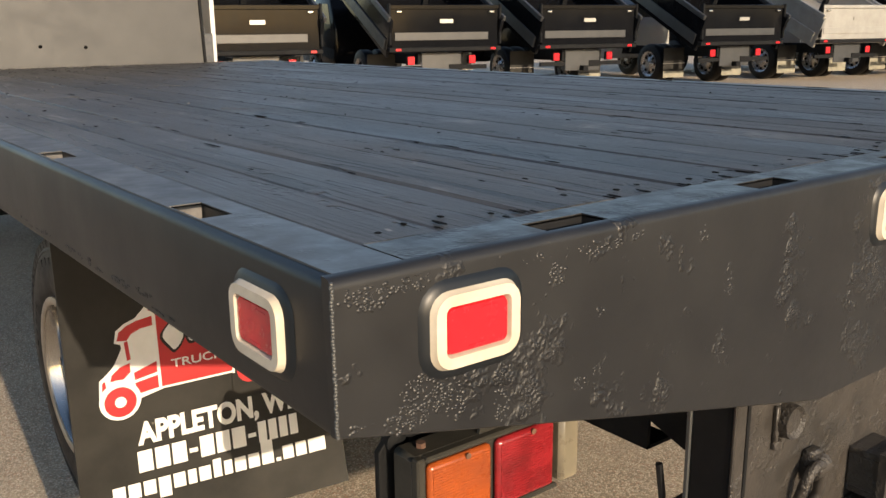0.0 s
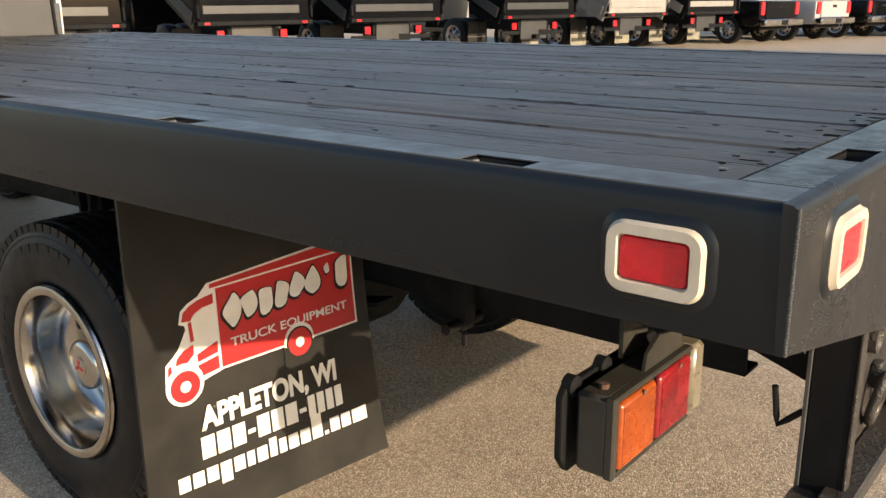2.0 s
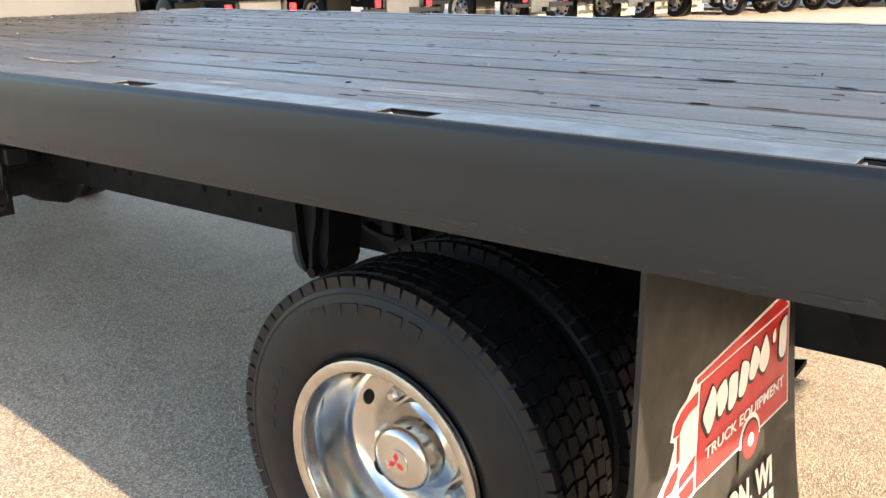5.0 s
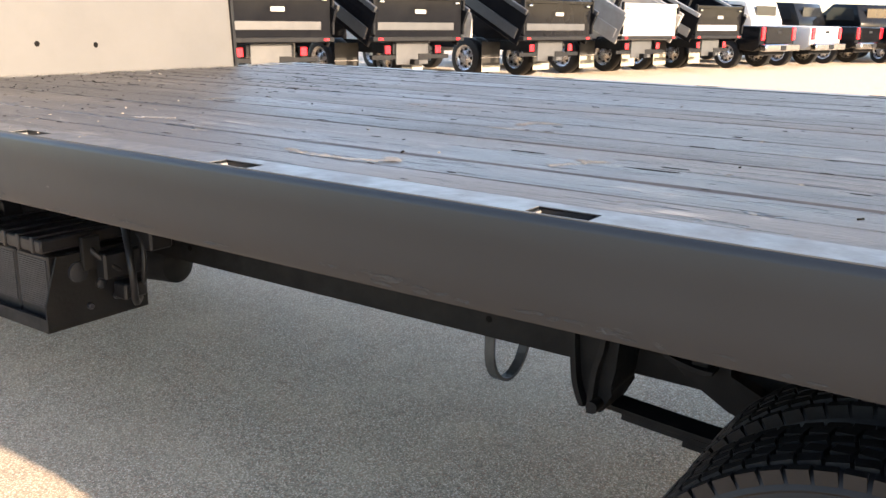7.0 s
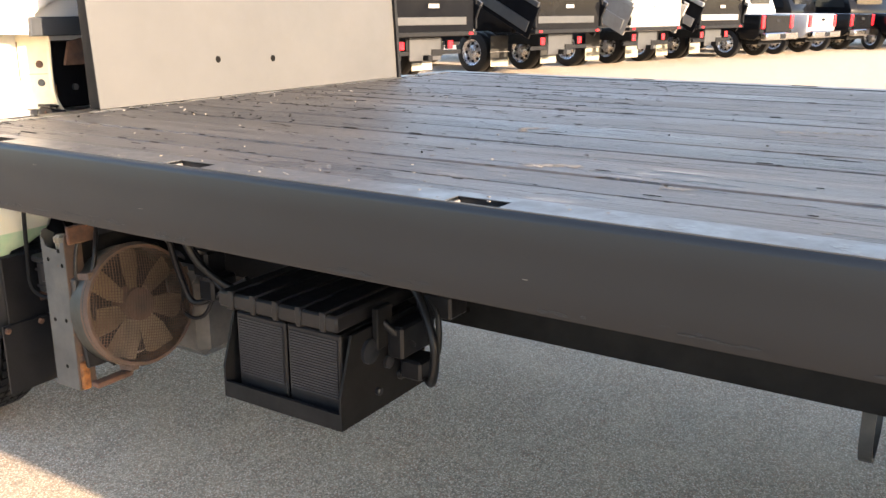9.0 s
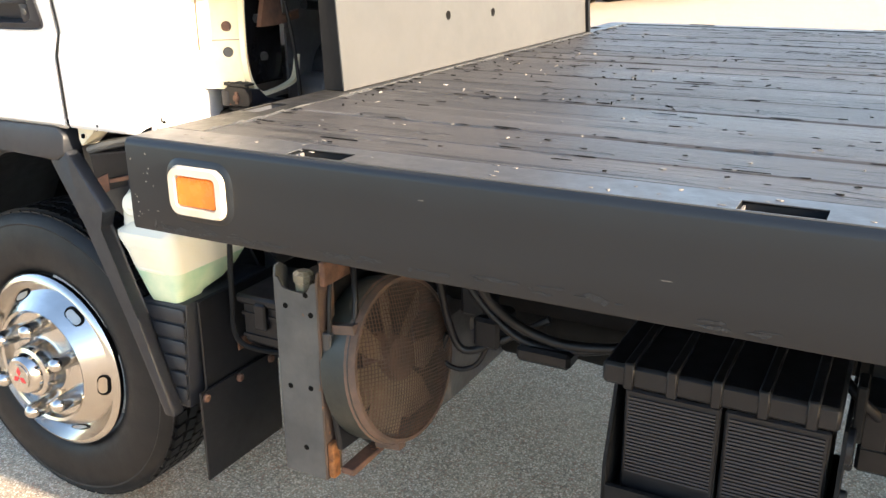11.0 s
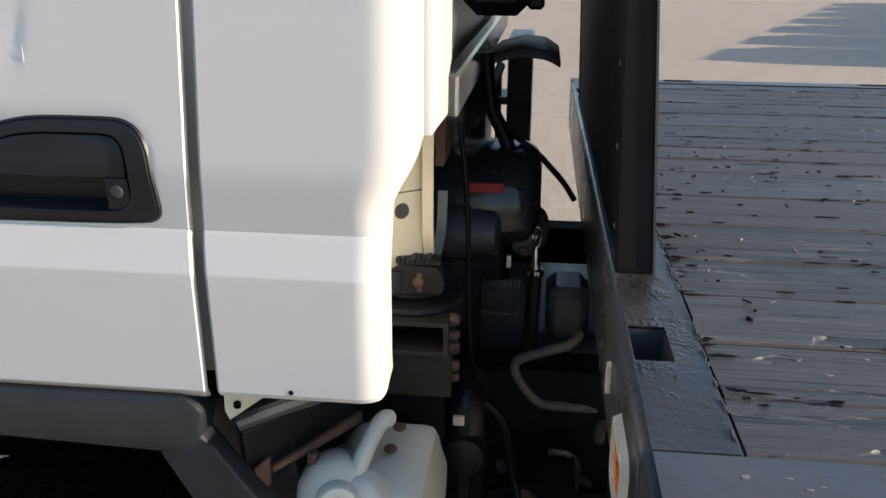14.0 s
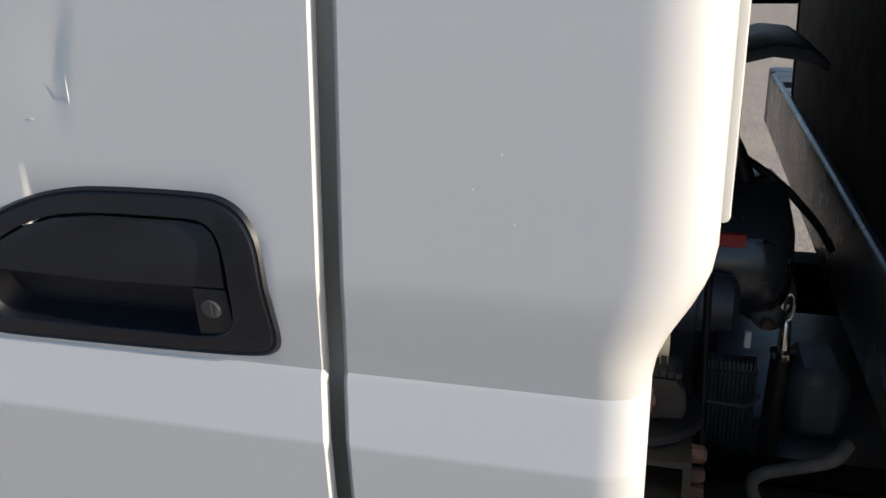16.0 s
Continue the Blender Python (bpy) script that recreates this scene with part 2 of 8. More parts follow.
OLDBLACK = material("chipped_black_steel", (0.024, 0.0220, 0.0200), (0.044, 0.0390, 0.0345), rough=0.38, scale=12, bump=0.35, bump_scale=70, patch_bump=0.5, patch_scale=14, patch_at=0.5)
RUBBER = material("tyre_rubber", (0.0036, 0.0043, 0.0056), (0.0074, 0.0080, 0.0095), spec=0.27, rough=0.45, scale=10, bump=0.1, bump_scale=160, speck=(0.09, 0.085, 0.075), speck_scale=70, speck_at=0.75)
CHROME = material("polished_steel", (0.54, 0.525, 0.50), (0.44, 0.425, 0.40), rough=0.11, rough_b=0.22, metal=1.0, scale=8, bump=0.03, bump_scale=25)
FLANGE = material("machined_alloy", (0.52, 0.47, 0.40), (0.42, 0.38, 0.33), rough=0.34, rough_b=0.46, metal=1.0, scale=20, bump=0.05)
STEEL = material("bright_steel", (0.62, 0.6, 0.57), (0.5, 0.48, 0.45), rough=0.16, rough_b=0.3, metal=1.0, scale=12, bump=0.05, bump_scale=40)
REDLENS = material("red_lens", (0.62, 0.012, 0.02), (0.5, 0.01, 0.018), rough=0.18, scale=30, coat=0.3)
AMBERLENS = material("amber_lens", (0.85, 0.20, 0.012), (0.78, 0.17, 0.01), rough=0.2, scale=30, coat=0.3)
DUSTY = material("dusty_black_plastic", (0.021, 0.020, 0.017), (0.036, 0.034, 0.028), rough=0.5, scale=9, bump=0.06, spec=0.3, speck=(0.10, 0.09, 0.07), speck_scale=50, speck_at=0.75)
CLEARLENS = material("dull_clear_lens", (0.20, 0.175, 0.125), (0.13, 0.115, 0.085), rough=0.25, scale=14, coat=0.3)
TAILRED = material("dark_red_lens", (0.25, 0.014, 0.018), (0.14, 0.010, 0.012), rough=0.2, scale=16, coat=0.3)
TAILAMBER = material("dusty_amber_lens", (0.36, 0.075, 0.012), (0.21, 0.045, 0.013), rough=0.22, scale=9, coat=0.2)
BEZEL = material("cream_grommet", (0.58, 0.52, 0.42), (0.46, 0.40, 0.31), rough=0.42, scale=20, bump=0.04, speck=(0.35, 0.28, 0.2), speck_scale=45, speck_at=0.72)
FLAP = material("black_flap_plastic", (0.0150, 0.0148, 0.0140), (0.028, 0.0268, 0.0240), spec=0.22, rough=0.35, rough_b=0.5, scale=6, bump=0.04, bump_scale=40, speck=(0.22, 0.20, 0.16), speck_scale=26, speck_at=0.73)
VINYLW = material("white_vinyl", (0.78, 0.77, 0.74), (0.68, 0.67, 0.63), rough=0.4, scale=14)
VINYLR = material("red_vinyl", (0.48, 0.018, 0.022), (0.40, 0.02, 0.02), rough=0.35, scale=9)
CAB = material("white_paint", (0.565, 0.565, 0.560), (0.555, 0.555, 0.549), rough=0.30, rough_b=0.33, scale=1.2, coat=0.0, spec=0.35)
CREAM = material("cream_primer", (0.72, 0.66, 0.50), (0.62, 0.55, 0.38), rough=0.45, scale=9, speck=(0.20, 0.075, 0.025), speck_scale=16, speck_at=0.67, bump=0.1)
HANDLE = material("handle_black", (0.0088, 0.0102, 0.0150), (0.0115, 0.0130, 0.0182), rough=0.36, rough_b=0.44, scale=8, spec=0.3)
PLASTIC = material("grey_plastic", (0.0074, 0.0096, 0.0146), (0.0115, 0.0140, 0.0192), rough=0.45, scale=18, bump=0.06, bump_scale=200)
DARK = material("dark_plastic", (0.0045, 0.0052, 0.0070), (0.0085, 0.0092, 0.0115), spec=0.3, rough=0.38, scale=14, bump=0.05, speck=(0.08, 0.075, 0.065), speck_scale=40, speck_at=0.76)
MESHRUST = material("brown_rusty_wire", (0.115, 0.070, 0.050), (0.060, 0.044, 0.036), rough=0.8, scale=14, bump=0.2)
RUSTYBLACK = material("rust_spotted_black", (0.010, 0.0095, 0.010), (0.020, 0.018, 0.017), rough=0.6, scale=14, bump=0.3, bump_scale=70, speck=(0.11, 0.045, 0.02), speck_scale=22, speck_at=0.62, spec=0.25)
RUST = material("rusty_steel", (0.15, 0.075, 0.045), (0.06, 0.034, 0.025), rough=0.8, scale=18, bump=0.4, bump_scale=90, speck=(0.30, 0.13, 0.05), speck_scale=24, speck_at=0.64)
RESERVOIR = material("milky_plastic", (0.68, 0.67, 0.58), (0.66, 0.63, 0.49), rough=0.35, scale=7, speck=(0.32, 0.24, 0.14), speck_scale=12, speck_at=0.76)
COOLANT = material("green_coolant_behind_plastic", (0.27, 0.48, 0.33), (0.55, 0.62, 0.45), rough=0.35, scale=7)
GREYPOST = material("weathered_grey_steel", (0.046, 0.050, 0.053), (0.075, 0.078, 0.078), rough=0.5, metal=0.2, scale=9, bump=0.15, speck=(0.10, 0.05, 0.027), speck_scale=16, speck_at=0.66)
# Matte black; as discs it paints the shade inside holes that aren't cut.
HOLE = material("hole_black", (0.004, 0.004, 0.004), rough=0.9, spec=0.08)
PANEL = material("grey_panel_paint", (0.0505, 0.0505, 0.0500), (0.0445, 0.0447, 0.0445), rough=0.5, rough_b=0.62, scale=4, bump=0.04, bump_scale=50)
SHROUD = material("dark_green_shroud", (0.010, 0.0135, 0.0115), (0.017, 0.021, 0.018), rough=0.5, scale=9, bump=0.1, speck=(0.05, 0.04, 0.03), speck_scale=40, speck_at=0.74)
RUSTFACE = material("rust_filmed_steel", (0.052, 0.040, 0.034), (0.082, 0.050, 0.034), rough=0.75, scale=16, bump=0.3, bump_scale=90, speck=(0.19, 0.080, 0.032), speck_scale=22, speck_at=0.66)
FANBLADE = material("tan_fan_plastic", (0.165, 0.125, 0.072), (0.088, 0.066, 0.040), rough=0.5, scale=9)
RUSTRUN = material("orange_rust_run", (0.26, 0.105, 0.028), (0.10, 0.034, 0.010), rough=0.8, scale=60)
HOSE = material("dusty_rubber_hose", (0.075, 0.075, 0.077), (0.13, 0.125, 0.12), rough=0.55, scale=30, spec=0.3)
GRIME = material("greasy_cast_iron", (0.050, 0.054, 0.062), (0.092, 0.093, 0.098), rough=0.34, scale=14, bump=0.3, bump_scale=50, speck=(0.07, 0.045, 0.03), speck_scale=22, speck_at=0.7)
OILY = material("oily_black_casting", (0.020, 0.022, 0.027), (0.034, 0.036, 0.040), rough=0.12, rough_b=0.28, scale=9, bump=0.1, bump_scale=30, spec=0.6)
BARPAINT = material("gloss_grey_black_bar", (0.040, 0.044, 0.050), (0.055, 0.059, 0.065), rough=0.16, rough_b=0.24, scale=2, bump=0.03, bump_scale=14, spec=0.6)
ALLOY = material("cast_aluminium", (0.30, 0.30, 0.30), (0.16, 0.16, 0.16), rough=0.4, metal=0.8, scale=16, bump=0.2, bump_scale=60)
SKYBLACK = material("gloss_black_paint", (0.0045, 0.0048, 0.006), (0.007, 0.0074, 0.0085), rough=0.08, rough_b=0.13, scale=3, spec=0.12)
GREYSTEEL = material("dump_grey_paint", (0.030, 0.031, 0.033), (0.042, 0.043, 0.044), rough=0.35, scale=3)
YARDWHITE = material("white_fleet_paint", (0.36, 0.36, 0.355), (0.32, 0.32, 0.315), rough=0.3, scale=2)
SILVER = material("stainless_sheet", (0.40, 0.385, 0.36), (0.34, 0.325, 0.30), rough=0.34, metal=0.6, scale=4)
YARDRIM = material("dull_chrome_rim", (0.50, 0.50, 0.505), (0.36, 0.36, 0.365), rough=0.22, metal=0.75, scale=9)
GLASS = material("dark_glass", (0.012, 0.014, 0.017), rough=0.05, spec=0.35)
YARDBLACK = material("black_car_paint", (0.0040, 0.0044, 0.0055), (0.0055, 0.0060, 0.0070), rough=0.10, rough_b=0.15, spec=0.12, scale=3)
PALEFLAP = material("pale_flap", (0.27, 0.255, 0.19), (0.17, 0.16, 0.13), rough=0.5, scale=5)
YELLOW = material("yellow_card", (0.85, 0.65, 0.02), rough=0.5)
PAINTRED = material("red_car_paint", (0.42, 0.015, 0.015), rough=0.25, coat=0.5)
PAINTGREY = material("grey_car_paint", (0.07, 0.07, 0.075), rough=0.25, coat=0.5)


# ---- mesh helpers ----
def empty(name, label, category, kind="", group=""):
    return tagged(new(name), label, category, group, kind)


def part(name, bm, mat, parent=None, label="", smooth=False, at=None, crease=38):
    me = bpy.data.meshes.new(name)
    bmesh.ops.recalc_face_normals(bm, faces=bm.faces)
    bm.to_mesh(me)
    bm.free()
    me.materials.append(mat)
    if smooth:
        me.shade_smooth()
        me.set_sharp_from_angle(angle=radians(crease))
    ob = new(name, me)
    ob.parent = parent
    if at is not None:
        ob.location = at
    if label:
        tagged(ob, label)
    return ob


def box(bm, x0, x1, y0, y1, z0, z1, bevel=0.0, seg=1):
    made = bmesh.ops.create_cube(bm, size=1.0, matrix=Matrix.LocRotScale(((x0 + x1) / 2, (y0 + y1) / 2, (z0 + z1) / 2), None, (x1 - x0, y1 - y0, z1 - z0)))
    if bevel:
        edges = list({e for v in made["verts"] for e in v.link_edges})
        bmesh.ops.bevel(bm, geom=edges, offset=bevel, segments=seg, affect="EDGES", profile=0.5)
    return bm


def boxes(*rows, bevel=0.0):
    bm = bmesh.new()
    for r in rows:
        box(bm, *r, bevel=bevel)
    return bm


def prism(bm, pts, axis, a, b, bevel=0.0, seg=2):
    """A polygon in the two other axes (in the order x, y, z) drawn out along axis from a to b."""
    def at(u, v, w):
        return {"x": (w, u, v), "y": (u, w, v), "z": (u, v, w)}[axis]
    lo = [bm.verts.new(at(u, v, a)) for u, v in pts]
    hi = [bm.verts.new(at(u, v, b)) for u, v in pts]
    k = len(pts)
    faces = [bm.faces.new(lo), bm.faces.new(hi[::-1])]
    faces += [bm.faces.new((lo[i], hi[i], hi[(i + 1) % k], lo[(i + 1) % k])) for i in range(k)]
    if bevel:
        bmesh.ops.bevel(bm, geom=list({e for f in faces for e in f.edges}), offset=bevel, segments=seg, affect="EDGES", profile=0.5)
    return bm


def lathe(bm, prof, centre, n=48, axis="x", close=False, open_first=False):
    """A profile of (along the axis, radius) turned about the axis through centre."""
    c = Vector(centre)
    rings = []
    for h, r in prof:
        ring = []
        for i in range(n):
            a = math.tau * i / n
            u, v = r * math.cos(a), r * math.sin(a)
            ring.append(bm.verts.new(c + Vector({"x": (h, u, v), "y": (u, h, v), "z": (u, v, h)}[axis])))
        rings.append(ring)
    pairs = list(zip(rings, rings[1:])) + ([(rings[-1], rings[0])] if close else [])
    for p, q in pairs:
        for i in range(n):
            bm.faces.new((p[i], p[(i + 1) % n], q[(i + 1) % n], q[i]))
    if not close:
        for ring in ((rings[-1],) if open_first else (rings[0], rings[-1])):
            bm.faces.new(ring)
    return bm


def tube(bm, pts, r, n=8, closed=False):
    pts = [Vector(p) for p in pts]
    rings = []
    k = len(pts)
    up = None
    for i, p in enumerate(pts):
        a = pts[(i - 1) % k] if closed or i else p
        b = pts[(i + 1) % k] if closed or i < k - 1 else p
        d = (b - a).normalized()
        if up is None:
            up = d.orthogonal().normalized()
        up = (up - d * up.dot(d)).normalized()
        side = d.cross(up)
        rings.append([bm.verts.new(p + r * (math.cos(math.tau * j / n) * up + math.sin(math.tau * j / n) * side)) for j in range(n)])
    for i in range(k if closed else k - 1):
        p, q = rings[i], rings[(i + 1) % k]
        for j in range(n):
            bm.faces.new((p[j], p[(j + 1) % n], q[(j + 1) % n], q[j]))
    if not closed:
        bm.faces.new(rings[0])
        bm.faces.new(rings[-1])
    return bm


def pieces(name, mat, parent, *runs, label=""):
    """Several hoses or rods, each an object of its own: rows of (points, radius)."""
    for pts, r in runs:
        bm = bmesh.new()
        tube(bm, curve_pts(pts), r, 10)
        part(name, bm, mat, parent, label, smooth=True)


def curve_pts(pts, steps=6):
    """A smooth run through the given points."""
    p = [Vector(q) for q in pts]
    out = []
    for i in range(len(p) - 1):
        a, b, c, d = p[max(i - 1, 0)], p[i], p[i + 1], p[min(i + 2, len(p) - 1)]
        for s in range(steps):
            t = s / steps
            out.append(0.5 * ((2 * b) + (c - a) * t + (2 * a - 5 * b + 4 * c - d) * t * t + (3 * b - a - 3 * c + d) * t ** 3))
    out.append(p[-1])
    return out


def round_rect(w, h, r, n=5):
    pts = []
    for cx, cy, a0 in ((w / 2 - r, h / 2 - r, 0), (-w / 2 + r, h / 2 - r, 90), (-w / 2 + r, -h / 2 + r, 180), (w / 2 - r, -h / 2 + r, 270)):
        for i in range(n + 1):
            a = radians(a0 + 90 * i / n)
            pts.append((cx + r * math.cos(a), cy + r * math.sin(a)))
    return pts


def lofted(bm, loops, cap_first=False, cap_last=False):
    rings = [[bm.verts.new(p) for p in loop] for loop in loops]
    k = len(rings[0])
    for p, q in zip(rings, rings[1:]):
        for i in range(k):
            bm.faces.new((p[i], p[(i + 1) % k], q[(i + 1) % k], q[i]))
    if cap_first:
        bm.faces.new(rings[0])
    if cap_last:
        bm.faces.new(rings[-1])
    return bm


def lettering(name, words, size, place, parent, mat, width=None, shear=0.0, bold=0.0):
    """Words on a plane that faces -y, starting at place, drawn to the given width."""
    cu = bpy.data.curves.new(name, "FONT")
    cu.body, cu.size, cu.extrude, cu.shear, cu.offset = words, size, 0.0006, shear, bold
    tmp = bpy.data.objects.new(name, cu)
    scene.collection.objects.link(tmp)
    bpy.context.view_layer.update()
    me = bpy.data.meshes.new_from_object(tmp.evaluated_get(bpy.context.evaluated_depsgraph_get()))
    bpy.data.objects.remove(tmp)
    xs = [v.co.x for v in me.vertices]
    k = (width / (max(xs) - min(xs))) if width else 1.0
    me.transform(Matrix.Translation(place) @ Matrix.Rotation(radians(90), 4, "X") @ Matrix.Diagonal((k, 1, 1, 1)))
    me.materials.clear()
    me.materials.append(mat)
    ob = new(name, me)
    ob.parent = parent
    return ob

# ---- ground ----
bm = bmesh.new()
box(bm, -900, 900, -900, 900, -0.3, 0.0)
tagged(part("ground", bm, ASPHALT), "weathered grey asphalt yard with light stones showing", "ground", kind="structure")

# ---- flatbed truck: one thing; rear left corner over the origin, front along +y ----
W, L, H, DEEP, LIP = 2.42, 4.965, 1.08, 0.933, 0.085
truck = empty("flatbed_truck", "white cab-over truck with a black flatbed of wooden planks", "truck")

POCKETS = [0.30 + 0.61 * i for i in range(8)]


def rail_profile(flip=1):
    """Across a side rail: from under its lower lip up the face, over the rounded edge and in to the planks."""
    r = 0.012
    pts = [(0.05, DEEP), (0.008, DEEP), (0.002, DEEP + 0.002), (0.0, DEEP + 0.008)]
    pts += [(0.0, DEEP + 0.05), (0.0, H - 0.05)]
    pts += [(r - r * math.cos(radians(a)), H - r + r * math.sin(radians(a))) for a in (0, 30, 60, 90)]
    pts += [(0.052, H), (LIP, H), (LIP, H - 0.04)]
    return pts


def pocket_rail(length, holes, along, hole_in, hole_out, place):
    """A folded steel rail with stake pockets cut in its top. along: the axis; place maps (across, along, up) into the world."""
    bm = bmesh.new()
    prof = rail_profile()
    cuts = sorted({0.0, length, *[c for h in holes for c in h]})
    rows = [[bm.verts.new(place(x, s, z)) for x, z in prof] for s in cuts]
    top = prof.index((0.052, H)) - 1
    for i in range(len(cuts) - 1):
        mid = (cuts[i] + cuts[i + 1]) / 2
        hole = any(a < mid < b for a, b in holes)
        for j in range(len(prof) - 1):
            if hole and j == top:
                a, b, c, d = rows[i][j], rows[i + 1][j], rows[i + 1][j + 1], rows[i][j + 1]
                low = [bm.verts.new(place(x, s, H - 0.13)) for x, s in ((prof[j][0], cuts[i]), (prof[j][0], cuts[i + 1]), (prof[j + 1][0], cuts[i + 1]), (prof[j + 1][0], cuts[i]))]
                hi = [a, b, c, d]
                for k in range(4):
                    bm.faces.new((hi[k], hi[(k + 1) % 4], low[(k + 1) % 4], low[k]))
                continue
            bm.faces.new((rows[i][j], rows[i + 1][j], rows[i + 1][j + 1], rows[i][j + 1]))
    for row in (rows[0], rows[-1]):
        bm.faces.new(row)
    return bm


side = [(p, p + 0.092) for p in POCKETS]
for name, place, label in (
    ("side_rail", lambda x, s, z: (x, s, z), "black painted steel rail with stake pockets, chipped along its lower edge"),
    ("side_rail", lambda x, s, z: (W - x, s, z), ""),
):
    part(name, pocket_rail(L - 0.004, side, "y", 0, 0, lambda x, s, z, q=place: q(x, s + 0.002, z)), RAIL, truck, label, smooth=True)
across = W - 2 * LIP
rear_holes = [(0.263 - LIP + 0.372 * i, 0.263 - LIP + 0.372 * i + 0.092) for i in range(6)]
part("rear_rail", pocket_rail(across, rear_holes, "x", 0, 0, lambda x, s, z: (LIP + s, x - 0.0, z)), PITTED, truck, "black steel rear rail, pitted with old rust under the paint", smooth=True)
front_holes = [(0.258 - LIP, 0.346 - LIP), (W - 0.346 - LIP, W - 0.258 - LIP)]
part("front_rail", pocket_rail(across, front_holes, "x", 0, 0, lambda x, s, z: (LIP + s, L - x, z)), GLOSSRAIL, truck, "black steel front rail with peeling paint, colour lifted for haze", smooth=True)
# one folded rear sheet over the rail's end: rounded along its top, lower in the middle
bm = bmesh.new()
rows = []
for x, low in ((-0.0012, DEEP + 0.003), (0.40, 0.8425), (0.80, 0.752), (W / 2, 0.752), (W - 0.80, 0.752), (W - 0.40, 0.8425), (W + 0.0012, DEEP + 0.003)):
    r, top = 0.0105, H + 0.0017
    ring = [(0.006, low), (-0.002, low), (-0.004, low + 0.002), (-0.004, low + 0.03), (-0.004, top - 0.03)]
    ring += [(-0.004 + r - r * math.cos(radians(a)), top - r + r * math.sin(radians(a))) for a in range(0, 91, 15)]
    ring += [(0.0115, top), (0.0115, top - 0.012)]
    rows.append([bm.verts.new((x, y, z)) for y, z in ring])
for p, q in zip(rows, rows[1:]):
    for i in range(len(p)):
        j = (i + 1) % len(p)
        bm.faces.new((p[i], p[j], q[j], q[i]))
for row in (rows[0], rows[-1]):
    bm.faces.new(row)
apron = part("rear_apron", bm, PITTED, truck, "black steel rear apron, deepest in the middle", smooth=True)
# rust blisters under the paint, in patches round the lamp and along the top edge
rng = random.Random(77)


def blisters(bm, cu, cv, su, sv, count, put, big=0.0034):
    """A patch of low domes scattered about (cu, cv)."""
    for _ in range(count):
        while True:
            a, b = rng.uniform(-1, 1), rng.uniform(-1, 1)
            if a * a + b * b < 1 and rng.random() > 0.6 * (a * a + b * b):
                break
        u, v, r = cu + su * a, cv + sv * b, big * rng.uniform(0.35, 1.0)
        k, turn, squash = 7, rng.uniform(0, 6.28), rng.uniform(0.55, 1.0)
        lo = [bm.verts.new(put(u + r * math.cos(turn + math.tau * i / k), v + r * squash * math.sin(turn + math.tau * i / k), -0.0002)) for i in range(k)]
        mid = [bm.verts.new(put(u + 0.62 * r * math.cos(turn + math.tau * i / k), v + 0.62 * r * squash * math.sin(turn + math.tau * i / k), r * 0.20)) for i in range(k)]
        tip = bm.verts.new(put(u, v, r * 0.27))
        for i in range(k):
            j = (i + 1) % k
            bm.faces.new((lo[i], lo[j], mid[j], mid[i]))
            bm.faces.new((mid[i], mid[j], tip))


bm = bmesh.new()
rear_put = lambda u, v, w: (max(u, 0.001), -0.004 - w, min(v, H - 0.010))
for u, v, su, sv, c in ((0.035, 1.062, 0.034, 0.010, 90), (0.085, 1.064, 0.018, 0.010, 45), (0.040, 1.051, 0.016, 0.005, 36), (0.100, 0.952, 0.036, 0.024, 170), (0.075, 0.934, 0.026, 0.014, 70), (0.130, 0.935, 0.014, 0.020, 50),
                        (0.191, 0.945, 0.013, 0.018, 85), (0.189, 0.915, 0.012, 0.022, 60), (0.262, 1.040, 0.014, 0.013, 70), (0.330, 1.058, 0.040, 0.007, 80), (0.385, 1.062, 0.014, 0.005, 24), (0.331, 0.986, 0.008, 0.007, 20),
                        (0.300, 0.910, 0.011, 0.009, 34), (0.327, 0.917, 0.008, 0.008, 24), (0.560, 0.975, 0.012, 0.026, 60), (0.551, 0.898, 0.012, 0.026, 60), (0.505, 1.042, 0.010, 0.014, 30), (0.69, 0.99, 0.012, 0.03, 40), (0.86, 0.90, 0.015, 0.03, 40),
                        (0.230, 1.062, 0.03, 0.006, 20), (0.020, 0.940, 0.010, 0.005, 12), (0.060, 0.938, 0.010, 0.003, 10)):
    blisters(bm, u, v, su, sv, c if u < 0.15 else c // 2, rear_put)
tagged(part("paint_blister", bm, PITTED, apron, "rust blisters under the black paint", smooth=True, crease=80), kind="stuff")
# weld bead down the corner
bm = bmesh.new()
for i in range(46):
    bmesh.ops.create_icosphere(bm, subdivisions=1, radius=0.0022, matrix=Matrix.Translation((-0.0006 + rng.uniform(-0.0006, 0.0006), -0.0036, DEEP + 0.005 + i * 0.0031)))
tagged(part("weld_bead", bm, GREYPOST, truck), kind="stuff")
